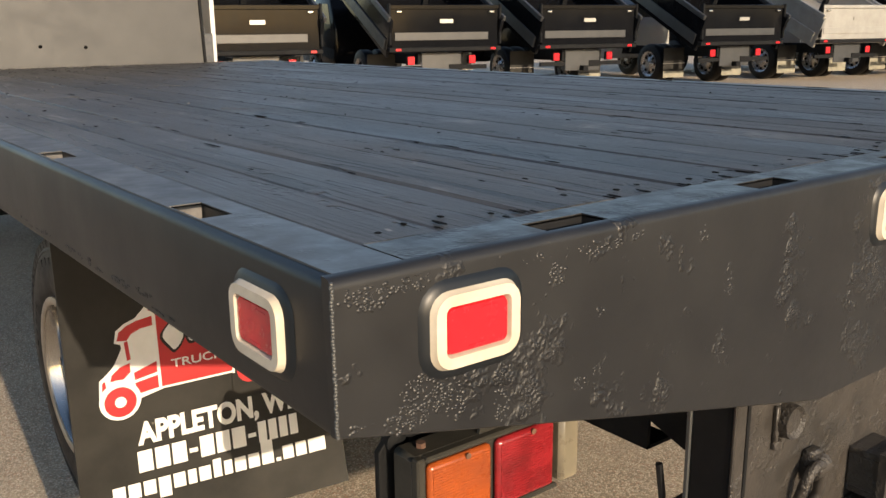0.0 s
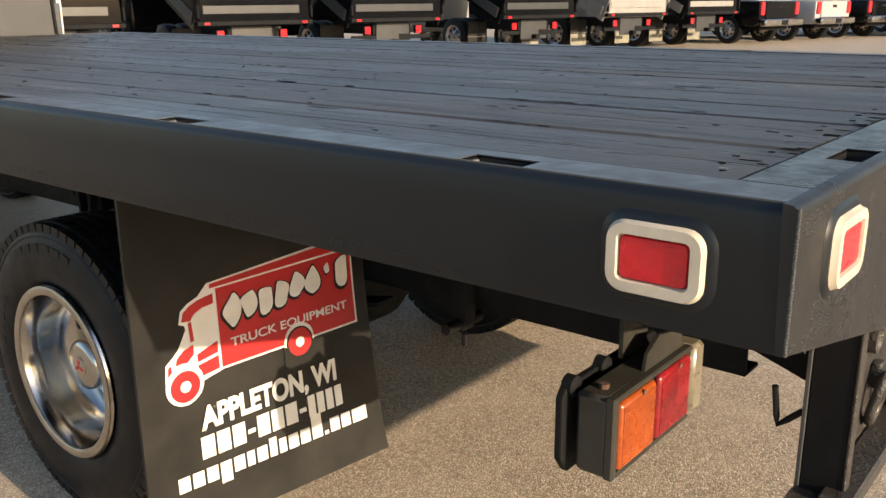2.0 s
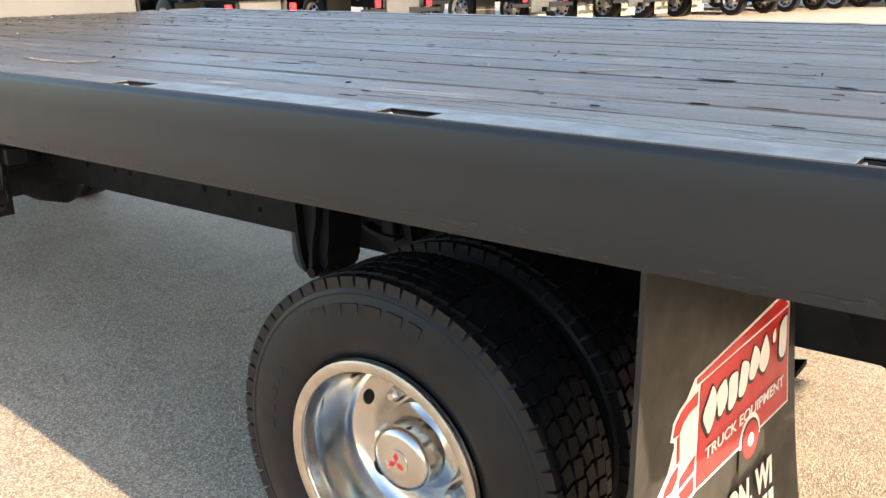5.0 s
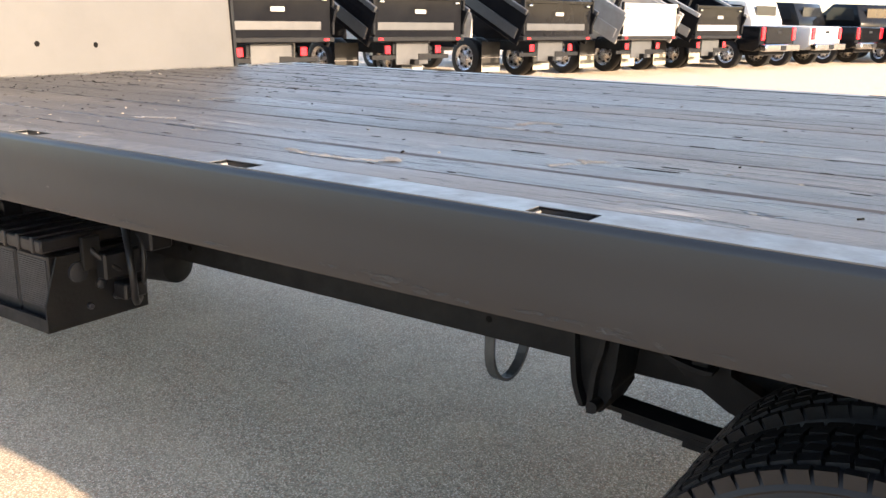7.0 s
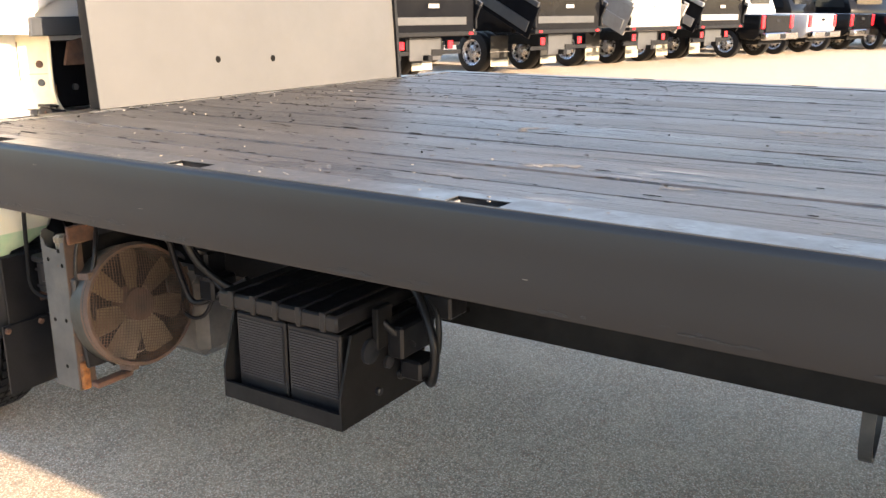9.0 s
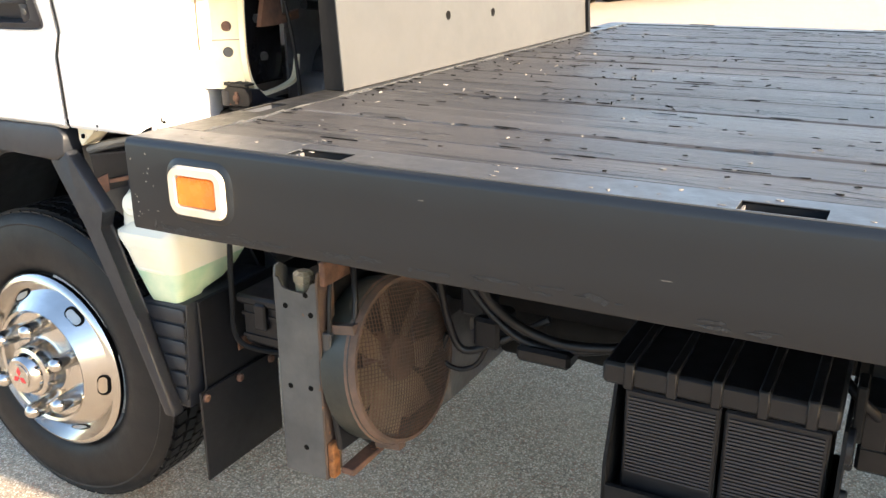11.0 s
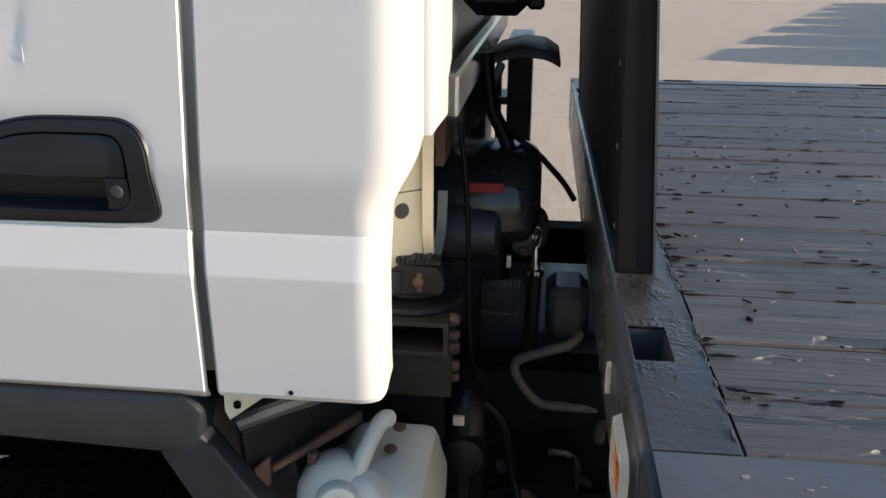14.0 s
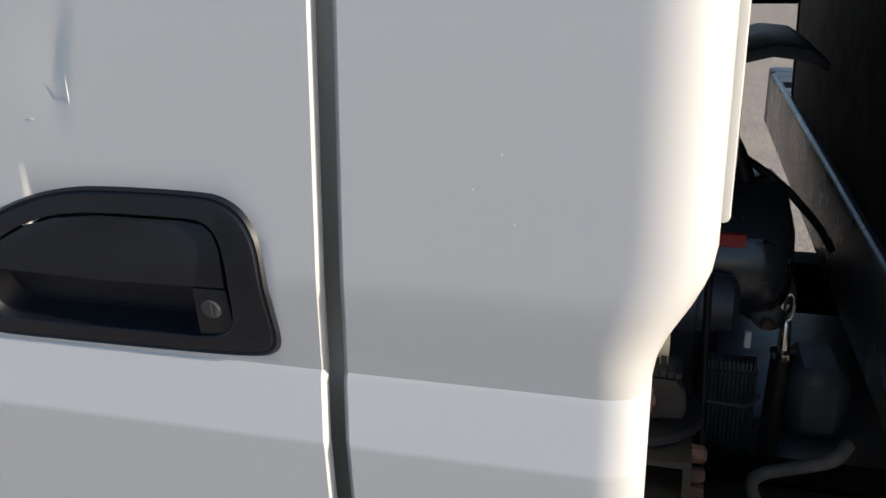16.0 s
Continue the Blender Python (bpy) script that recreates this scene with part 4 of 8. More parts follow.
def slab(corners, depth):
    """A flat plate: four corners and a depth vector."""
    bm = bmesh.new()
    a = [bm.verts.new(c) for c in corners]
    b = [bm.verts.new(tuple(Vector(c) + Vector(depth))) for c in corners]
    bm.faces.new(a)
    bm.faces.new(b[::-1])
    for k in range(4):
        bm.faces.new((a[k], b[k], b[(k + 1) % 4], a[(k + 1) % 4]))
    bmesh.ops.recalc_face_normals(bm, faces=bm.faces)
    return bm


def front_wheel(x_out, sign, y, z):
    s = sign
    bm = bmesh.new()
    prof = [(0.020, 0.226), (0.006, 0.229), (0.000, 0.224), (-0.003, 0.214), (0.012, 0.207), (0.020, 0.200), (0.010, 0.188), (-0.008, 0.172), (-0.021, 0.156), (-0.029, 0.147), (-0.026, 0.140), (-0.014, 0.136), (-0.012, 0.076), (-0.016, 0.070), (-0.050, 0.066), (-0.062, 0.062), (-0.066, 0.052), (-0.084, 0.048), (-0.090, 0.042), (-0.091, 0.003)]
    lathe(bm, [(x_out + s * h, r) for h, r in prof], (0, y, z), 72, "x", open_first=True)
    rim = part("wheel", bm, CHROME, truck, "polished wheel cover with domed nut covers", smooth=True)
    tyre(*sorted((x_out + s * 0.0, x_out + s * 0.205)), y, z, False, rim, "black truck tyre with ribbed tread")
    emblem(x_out - s * 0.0915, y, z, 0.024, rim)
    for k in range(6):
        a = math.tau * (k + 0.62) / 6
        c = (0, y + 0.111 * math.cos(a), z + 0.111 * math.sin(a))
        nut = bmesh.new()
        lathe(nut, [(x_out + s * h, r) for h, r in ((-0.010, 0.023), (-0.020, 0.0215), (-0.058, 0.0195), (-0.070, 0.0175), (-0.079, 0.011), (-0.082, 0.002))], c, 18, "x")
        part("nut_cover", nut, CHROME, rim, smooth=True)
        b = a + math.tau / 12
        turn = Matrix.Rotation(b, 4, "X") @ Matrix.Rotation(-s * 0.80, 4, "Z")
        m = Matrix.Translation((x_out + s * 0.0015, y + 0.180 * math.cos(b), z + 0.180 * math.sin(b))) @ turn
        # Uncut holes: a black pill paints their shade, a pale pill the lit back.
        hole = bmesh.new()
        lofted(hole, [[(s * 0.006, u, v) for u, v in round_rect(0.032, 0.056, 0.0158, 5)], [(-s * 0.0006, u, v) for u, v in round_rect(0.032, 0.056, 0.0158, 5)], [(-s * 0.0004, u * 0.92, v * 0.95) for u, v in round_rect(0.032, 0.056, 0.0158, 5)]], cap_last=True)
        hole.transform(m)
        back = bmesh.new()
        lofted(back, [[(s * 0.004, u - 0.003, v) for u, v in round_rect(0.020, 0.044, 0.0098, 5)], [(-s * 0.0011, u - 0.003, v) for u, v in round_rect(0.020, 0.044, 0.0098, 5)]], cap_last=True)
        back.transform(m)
        hh = part("hand_hole_shade", hole, HOLE, rim, "rounded hand hole, its shade drawn as a dark pill", smooth=True)
        part("hole_lit_back", back, FLANGE, hh)
    return rim


front_wheel(0.345, 1, 5.70, 0.383)
front_wheel(W - 0.345, -1, 5.70, 0.383)
bm = bmesh.new()
lathe(bm, [(0.5, 0.04), (1.92, 0.04)], (0, 5.70, 0.36), 14, "x")
part("front_axle", bm, CHASSIS, truck)

# ---- mud flaps with the yard's print ----
def mud_flap(x0, x1):
    bm = bmesh.new()
    rows = []
    for j in range(11):
        z = 0.925 - (0.925 - 0.165) * j / 10
        rows.append([(x0 + (x1 - x0) * i / 8, 1.228 - 0.016 * (i / 8) - 0.08 * (i / 8) * ((0.925 - z) / 0.76) ** 2, z + (0.012 * (i / 8) if j == 10 else 0)) for i in range(9)])
    for dy in (0.0, 0.008):
        vs = [[bm.verts.new((x, y + dy, z)) for x, y, z in r] for r in rows]
        for p, q in zip(vs, vs[1:]):
            for i in range(8):
                bm.faces.new((p[i], p[i + 1], q[i + 1], q[i]))
    edge = bmesh.new()
    bm.verts.ensure_lookup_table()
    k = 99
    rim = [r * 9 for r in range(11)] + [90 + i for i in range(1, 9)] + [r * 9 + 8 for r in range(9, -1, -1)] + [i for i in range(7, 0, -1)]
    for a, b in zip(rim, rim[1:] + rim[:1]):
        bm.faces.new((bm.verts[a], bm.verts[b], bm.verts[b + k], bm.verts[a + k]))
    edge.free()
    return part("mud_flap", bm, FLAP, truck, "black plastic mud flap with a red and white print, dusty at its foot", smooth=True)


def flap_y(x, z):
    """The printed face of the left flap."""
    j = (0.925 - z) / 0.76
    i = (x - 0.064) / 0.614
    return 1.228 - 0.016 * i - 0.08 * i * j * j


flap = mud_flap(0.064, 0.678)
mud_flap(W - 0.678, W - 0.064)


def sticker(name, pts, mat, lift, label=""):
    """A flat printed shape that follows the flap."""
    bm = bmesh.new()
    vs = [bm.verts.new((x, 0.0, z)) for x, z in pts]
    face = bm.faces.new(vs)
    bmesh.ops.triangulate(bm, faces=[face])
    bmesh.ops.subdivide_edges(bm, edges=bm.edges[:], cuts=2, use_grid_fill=True)
    geo = bmesh.ops.extrude_face_region(bm, geom=bm.faces[:])
    for v in [g for g in geo["geom"] if isinstance(g, bmesh.types.BMVert)]:
        v.co.y = 1.0
    for v in bm.verts:
        v.co.y = flap_y(v.co.x, v.co.z) - lift + (0.0006 if v.co.y > 0.5 else 0)
    return part(name, bm, mat, flap, label)


def disc(cx, cz, r, n=28):
    return [(cx + r * math.cos(math.tau * i / n), cz + r * math.sin(math.tau * i / n)) for i in range(n)]


# printed van: white outline, red body, wheels
sticker("printed_outline", [(0.124, 0.520), (0.128, 0.558), (0.146, 0.572), (0.160, 0.585), (0.184, 0.590), (0.184, 0.628), (0.166, 0.636), (0.172, 0.662), (0.190, 0.675), (0.214, 0.683), (0.238, 0.688), (0.238, 0.706), (0.600, 0.728), (0.640, 0.700), (0.640, 0.512), (0.262, 0.512), (0.205, 0.500)], VINYLW, 0.0012)
sticker("printed_van_body", [(0.258, 0.517), (0.258, 0.690), (0.634, 0.694), (0.634, 0.517)], VINYLR, 0.0022)
sticker("printed_van_roof", [(0.244, 0.694), (0.244, 0.703), (0.598, 0.722), (0.632, 0.699)], VINYLR, 0.0022)
sticker("printed_cab", [(0.172, 0.640), (0.177, 0.658), (0.193, 0.669), (0.216, 0.677), (0.250, 0.682), (0.250, 0.661), (0.222, 0.658), (0.203, 0.650), (0.192, 0.637)], VINYLR, 0.0022)
sticker("printed_pillar", [(0.186, 0.634), (0.194, 0.636), (0.197, 0.594), (0.189, 0.592)], VINYLR, 0.0023)
sticker("printed_door", [(0.204, 0.512), (0.201, 0.538), (0.251, 0.546), (0.251, 0.517)], VINYLR, 0.0022)
sticker("printed_door", [(0.201, 0.545), (0.201, 0.562), (0.251, 0.578), (0.251, 0.553)], VINYLR, 0.0022)
sticker("printed_bonnet", [(0.150, 0.552), (0.154, 0.566), (0.172, 0.580), (0.194, 0.586), (0.194, 0.566), (0.178, 0.552), (0.162, 0.553)], VINYLR, 0.0022)
sticker("printed_lamp", [(0.131, 0.534), (0.133, 0.552), (0.139, 0.556), (0.141, 0.536)], VINYLR, 0.0022)
for cx, cz, r in ((0.166, 0.503, 0.034), (0.462, 0.514, 0.0325)):
    sticker("printed_arch", disc(cx, cz + 0.003, r * 1.30), VINYLW, 0.0032)
    sticker("printed_arch", disc(cx, cz - 0.001 * (cx > 0.3), r * 1.15), VINYLW if cx < 0.3 else FLAP, 0.0036)
    if cx > 0.3:
        sticker("printed_ground", [(cx - r * 1.4, cz - 0.004), (cx + r * 1.4, cz - 0.004), (cx + r * 1.4, cz - r * 1.4), (cx - r * 1.4, cz - r * 1.4)], FLAP, 0.0039)
    sticker("printed_wheel", disc(cx, cz, r), VINYLR, 0.0044)
    sticker("printed_wheel_centre", disc(cx, cz, r * 0.36), VINYLW, 0.0052)
# the firm's name is shown as a wavy row of plain white shapes
rng = random.Random(11)
for i in range(8):
    cx = 0.293 + i * 0.0443
    cz = 0.634 + 0.014 * i / 7 + 0.004 * math.sin(i * 1.9)
    tall = (0.036, 0.028, 0.030, 0.029, 0.028, 0.032, 0.012, 0.036)[i]
    if i == 6:
        cz += 0.022
    wide = 0.0205 if i != 6 else 0.008
    blob = [(cx + wide * (math.cos(a) + 0.16 * math.cos(3 * a + i * 1.3)) + 0.10 * tall * math.sin(a), cz + tall * (math.sin(a) + 0.14 * math.sin(2 * a + i))) for a in np.linspace(0, math.tau, 22)[:-1]]
    sticker("printed_shadow", [(cx + (x - cx) * 1.22 - 0.001, cz + (z - cz) * 1.16 - 0.002) for x, z in blob], FLAP, 0.0030 + 0.0001 * i)
    sticker("printed_shape", blob, VINYLW, 0.0042)


def flap_words(words, x0, x1, z, size, bold):
    ob = lettering("printed_line", words, size, (x0, 0.0, z), flap, VINYLW, width=x1 - x0, bold=bold)
    for v in ob.data.vertices:
        v.co.y = flap_y(v.co.x, v.co.z) - 0.0045 + (0.0004 if v.co.y > 0 else 0)
    return ob


flap_words("TRUCK EQUIPMENT", 0.282, 0.610, 0.556, 0.027, 0.0004)
flap_words("APPLETON, WI", 0.196, 0.558, 0.396, 0.069, 0.0030)
# a number and an address as plain bars, one for each character
x = 0.189
for w in (0.030, 0.030, 0.030, 0.018, 0.030, 0.030, 0.030, 0.018, 0.019, 0.019, 0.019, 0.019):
    k = 0.376 / (0.292 + 11 * 0.0058)
    z0, z1 = (0.345, 0.355) if w == 0.018 else (0.328, 0.378)
    sticker("printed_bar", [(x, z0), (x, z1), (x + w * k, z1), (x + w * k, z0)], VINYLW, 0.0022)
    x += (w + 0.0058) * k
x = 0.129
for w, z0, z1 in ((7, 0, 34), (7, 0, 34), (7, 0, 34), (7, -14, 34), (7, 0, 34), (5, 0, 34), (7, 0, 34), (5, 0, 44), (5, 0, 34), (7, 0, 34), (7, 0, 34), (7.5, 0, 58), (3, 0, 9), (7, 0, 34), (7, 0, 34), (11.5, 0, 34)):
    k = 0.501 / (107 + 15 * 1.7)
    sticker("printed_bar", [(x, 0.271 + z0 * 0.001), (x, 0.271 + z1 * 0.001), (x + w * k, 0.271 + z1 * 0.001), (x + w * k, 0.271 + z0 * 0.001)], VINYLW, 0.0022)
    x += (w + 1.7) * k

# ---- tail lamp ----
def tail_lamp(flip):
    def X(x):
        return x if not flip else W - x
    def bx(a, b, *r):
        return (*sorted((X(a), X(b))), *r)
    tl = part("tail_lamp", boxes(bx(0.312, 0.600, 0.352, 0.412, 0.532, 0.672), bevel=0.008), DUSTY, truck, "black tail lamp with amber and red lenses, dusty on top", smooth=True)
    for a, b, mat, lab in ((0.330, 0.453, TAILAMBER, "ribbed amber lens"), (0.463, 0.588, TAILRED, "red lens")):
        bm = bmesh.new()
        box(bm, *bx(a, b, 0.339, 0.354, 0.543, 0.660), bevel=0.009, seg=3)
        lens = part("lens", bm, mat, tl, lab, smooth=True)
        rib = bmesh.new()
        for i in range(26):
            u = a + 0.008 + (b - a - 0.016) * i / 26
            box(rib, *bx(u, u + 0.0010, 0.3384, 0.3396, 0.551, 0.652))
        k = 22
        for i in range(k):
            z = 0.551 + 0.101 * i / k
            box(rib, *bx(a + 0.007, b - 0.007, 0.3383, 0.3398, z, z + 0.0026))
        part("lens_rib", rib, mat, lens)
        scr = bmesh.new()
        lathe(scr, [(-0.002, 0.005), (0.0, 0.005)], (X(b - 0.05), 0.3388, 0.655), 8, "y")
        part("lens_screw", scr, RUST, lens)
    part("lens_frame", boxes(bx(0.312, 0.328, 0.343, 0.360, 0.532, 0.672), bx(0.328, 0.600, 0.343, 0.360, 0.662, 0.672), bx(0.328, 0.600, 0.343, 0.360, 0.532, 0.541), bevel=0.003), DUSTY, tl)
    part("reverse_lamp", boxes(bx(0.604, 0.650, 0.341, 0.402, 0.536, 0.668), bevel=0.008), CLEARLENS, tl, "dull clear reversing lens", smooth=True)
    bm = bmesh.new()
    prism(bm, [(X(u), z) for u, z in ((0.300, 0.655), (0.315, 0.672), (0.625, 0.672), (0.640, 0.655), (0.640, 0.548), (0.615, 0.518), (0.322, 0.518), (0.300, 0.548))], "y", 0.428, 0.442, bevel=0.003)
    part("guard_plate", bm, CHASSIS, tl)
    for u in (0.33, 0.43):
        bm = bmesh.new()
        lathe(bm, [(0.418, 0.012), (0.422, 0.018), (0.440, 0.018)], (X(u), 0, 0.668), 14, "y")
        part("guard_knob", bm, CHASSIS, tl, smooth=True)
    for x in (0.36, 0.54):
        bm = bmesh.new()
        tube(bm, [(X(x), 0.405, 0.60), (X(x), 0.436, 0.60)], 0.008)
        part("guard_bolt", bm, STEEL, tl)
    bm = bmesh.new()
    prism(bm, [(X(0.44), 0.670), (X(0.447), 0.700), (X(0.49), 0.722), (X(0.575), 0.705), (X(0.592), 0.670)], "y", 0.358, 0.364)
    prism(bm, [(X(0.45), 0.68), (X(0.45), 0.93), (X(0.54), 0.93), (X(0.54), 0.68)], "y", 0.404, 0.412)
    part("bracket", bm, DUSTY, tl)
    bm = bmesh.new()
    lathe(bm, [(0.670, 0.008), (0.680, 0.008)], (X(0.345), 0.380, 0), 6, "z")
    part("top_bolt", bm, RUST, tl)
    tl.location += Vector((-0.010 if flip else 0.010, -0.012, 0.0))
    return tl


tail_lamp(False)
tail_lamp(True)

# ---- hitch plate: a tray of steel plate between two deep side walls, with a bar along its foot ----
hitch = part("hitch_plate", boxes((0.748, 1.672, 0.122, 0.134, 0.40, 0.93), bevel=0.003), OLDBLACK, truck, "black steel hitch plate, paint blistered and chipped")
# Darker walls paint in the shaded side; the grey back flange, a sunlit edge.
for x0, x1 in ((0.735, 0.748), (1.672, 1.685)):
    part("side_wall", boxes((x0, x1, 0.090, 0.162, 0.390, 0.93), bevel=0.002), CHASSIS, hitch, "deep side wall of the hitch, darker black for its shade")
    part("wall_edge", boxes((x0 - 0.001, x1 + 0.014, 0.083, 0.0898, 0.390, 0.93), bevel=0.002), OLDBLACK, hitch)
    part("back_flange", boxes((x0 - 0.004, x1, 0.1625, 0.170, 0.390, 0.93), bevel=0.001), GREYPOST, hitch)
part("foot_bar", boxes((0.70, 1.74, 0.062, 0.1210, 0.378, 0.412), bevel=0.005), OLDBLACK, hitch, "heavy black bar along the foot of the plate")
part("step_end", boxes((0.600, 0.734, 0.1215, 0.172, 0.384, 0.398), bevel=0.004), OLDBLACK, hitch)
bm = bmesh.new()
RX, RZ = 1.21, 0.472
for a, b, c, d in ((-0.045, 0.045, 0.033, 0.045), (-0.045, 0.045, -0.045, -0.033), (-0.045, -0.033, -0.033, 0.033), (0.033, 0.045, -0.033, 0.033)):
    box(bm, RX + a, RX + b, 0.050, 0.122, RZ + c, RZ + d, bevel=0.0015)
part("receiver_tube", bm, OLDBLACK, hitch, "square hitch receiver tube")
part("receiver_collar", boxes((RX - 0.054, RX - 0.045, 0.044, 0.060, RZ - 0.054, RZ + 0.054), (RX + 0.045, RX + 0.054, 0.044, 0.060, RZ - 0.054, RZ + 0.054), (RX - 0.045, RX + 0.045, 0.044, 0.060, RZ + 0.045, RZ + 0.054), (RX - 0.045, RX + 0.045, 0.044, 0.060, RZ - 0.054, RZ - 0.045)), OLDBLACK, hitch)
part("receiver_mouth", boxes((RX - 0.033, RX + 0.033, 0.10, 0.104, RZ - 0.033, RZ + 0.033)), CHASSIS, hitch)
for x in (1.000, 1.370):
    z = 0.492
    bm = bmesh.new()
    ring = [(x + (0.030 + 0.006 * (math.sin(a) < 0)) * math.cos(a), 0.101 - 0.010 * math.sin(a), z + 0.052 * math.sin(a)) for a in [math.tau * i / 22 for i in range(22)]]
    tube(bm, ring, 0.0098, 10, closed=True)
    part("tow_ring", bm, OLDBLACK, hitch, "black steel D ring", smooth=True)
    bm = bmesh.new()
    lathe(bm, [(x - 0.006, 0.020), (x - 0.004, 0.023), (x + 0.034, 0.023), (x + 0.037, 0.018)], (0, 0.105, z + 0.040), 14, "x")
    box(bm, x - 0.004, x + 0.034, 0.101, 0.122, z + 0.024, z + 0.070, bevel=0.004)
    part("ring_lug", bm, OLDBLACK, hitch, smooth=True)
bm = bmesh.new()
lathe(bm, [(0.104, 0.022), (0.098, 0.029), (0.116, 0.031), (0.122, 0.031)], (0.930, 0, 0.640), 22, "y")
box(bm, 0.896, 0.920, 0.113, 0.1215, 0.593, 0.608, bevel=0.002)
box(bm, 0.896, 0.906, 0.113, 0.1215, 0.608, 0.672, bevel=0.002)
part("trailer_socket", bm, OLDBLACK, hitch, "round trailer socket", smooth=True)
bm = bmesh.new()
prism(bm, [(1.640, 0.80), (1.655, 0.80), (1.655, 0.60), (1.60, 0.585), (1.595, 0.60), (1.640, 0.622)], "y", 0.108, 0.121)
part("plate_bracket", bm, OLDBLACK, hitch)
bm = bmesh.new()
tube(bm, [(0.735, 0.222, 0.58), (0.740, 0.216, 0.52), (0.744, 0.214, 0.502), (0.744, 0.198, 0.515), (0.744, 0.172, 0.540)], 0.0062)
part("brake_line_hook", bm, CHASSIS, truck)
part("outer_bracket", boxes((1.6855, 1.76, 0.130, 0.140, 0.40, 0.60), bevel=0.003), OLDBLACK, hitch)
# underside gusset of the rear bed, seen from the side
bm = bmesh.new()
prism(bm, [(0.10, 0.93), (0.10, 0.55), (0.30, 0.62), (1.30, 0.80), (1.30, 0.93)], "x", 0.79, 0.798)
part("frame_end_plate", bm, CHASSIS, truck)

# ---- battery box ----
battery = part("battery_tray", boxes((0.325, 0.66, 3.918, 4.275, 0.440, 0.452), (0.325, 0.335, 3.918, 4.275, 0.452, 0.480)), CHASSIS, truck, "black steel battery tray")
for y in (3.914, 4.272):
    bm = bmesh.new()
    prism(bm, [(0.325, 0.44), (0.325, 0.52), (0.37, 0.655), (0.66, 0.655), (0.66, 0.44)], "y", y, y + 0.006)
    part("tray_cheek", bm, CHASSIS, battery)
for y0, y1 in ((3.935, 4.092), (4.098, 4.255)):
    b = part("battery_case", boxes((0.355, 0.64, y0, y1, 0.455, 0.655), bevel=0.004), DARK, battery, "ribbed black battery case")
    bm = bmesh.new()
    for k in range(22):
        z = 0.500 + 0.0066 * k
        box(bm, 0.3515, 0.356, y0 + 0.008, y1 - 0.008, z, z + 0.0036)
    part("case_rib", bm, PLASTIC, b)
lid = part("battery_lid", boxes((0.332, 0.66, 3.925, 4.290, 0.668, 0.708), bevel=0.006), DARK, battery, "black plastic battery cover with raised ribs", smooth=True)
bm = bmesh.new()
for k in range(5):
    y = 3.955 + k * 0.07
    box(bm, 0.328, 0.655, y, y + 0.018, 0.666, 0.714, bevel=0.003)
part("lid_rib", bm, DARK, lid, smooth=True)
for r in ((0.60, 0.80, 3.95, 4.0, 0.60, 0.66), (0.60, 0.80, 4.2, 4.25, 0.60, 0.66), (0.44, 0.50, 3.895, 3.912, 0.60, 0.70)):
    part("battery_bracket", boxes(r, bevel=0.003), CHASSIS, truck)
pieces("battery_cable", DARK, battery, ([(0.60, 3.93, 0.74), (0.56, 3.86, 0.70), (0.53, 3.80, 0.60), (0.55, 3.82, 0.50), (0.60, 3.87, 0.49)], 0.011),
       ([(0.62, 3.92, 0.72), (0.60, 3.84, 0.66), (0.59, 3.83, 0.56), (0.62, 3.88, 0.52)], 0.008), ([(0.50, 3.95, 0.70), (0.47, 3.90, 0.66), (0.52, 3.86, 0.60), (0.60, 3.90, 0.56)], 0.009))
for x, z, r in ((0.43, 0.60, 0.030), (0.50, 0.55, 0.016), (0.57, 0.60, 0.014), (0.55, 0.50, 0.012), (0.46, 0.49, 0.010)):
    bm = bmesh.new()
    lathe(bm, [(3.902, r * 0.7), (3.905, r), (3.914, r)], (x, 0, z), 16, "y")
    part("cheek_boss", bm, PLASTIC, battery, smooth=True)
for r in ((0.48, 0.62, 3.855, 3.90, 0.57, 0.65), (0.53, 0.61, 3.84, 3.90, 0.50, 0.55), (0.60, 0.68, 3.80, 3.90, 0.64, 0.70)):
    part("relay_block", boxes(r, bevel=0.006), DARK, battery)
pieces("hydraulic_hose", DARK, truck, ([(0.52, 4.64, 0.80), (0.55, 4.60, 0.68), (0.60, 4.52, 0.60), (0.62, 4.40, 0.585), (0.66, 4.2, 0.62)], 0.011),
       ([(0.60, 4.70, 0.76), (0.61, 4.66, 0.66), (0.62, 4.55, 0.57), (0.64, 4.42, 0.565), (0.70, 4.25, 0.60)], 0.009), ([(0.56, 4.72, 0.72), (0.585, 4.71, 0.60), (0.60, 4.68, 0.53), (0.62, 4.60, 0.56), (0.64, 4.50, 0.62)], 0.009),
       ([(0.60, 4.72, 0.56), (0.60, 4.735, 0.50), (0.61, 4.70, 0.475), (0.62, 4.66, 0.49), (0.63, 4.64, 0.53)], 0.006), label="black hose slung under the bed")
for r in ((0.60, 0.70, 4.60, 4.66, 0.54, 0.61), (0.62, 0.70, 4.64, 4.70, 0.60, 0.68), (0.60, 0.66, 4.44, 4.56, 0.53, 0.565)):
    part("valve_body", boxes(r, bevel=0.008), DARK, truck)
bm = bmesh.new()
lathe(bm, [(4.30, 0.04), (4.32, 0.07), (4.50, 0.085), (4.66, 0.075), (4.74, 0.10), (4.78, 0.10)], (1.10, 0, 0.40), 22, "y")
part("gearbox_tail", bm, CHASSIS, truck, "dull cast gearbox tail", smooth=True)
bm = bmesh.new()
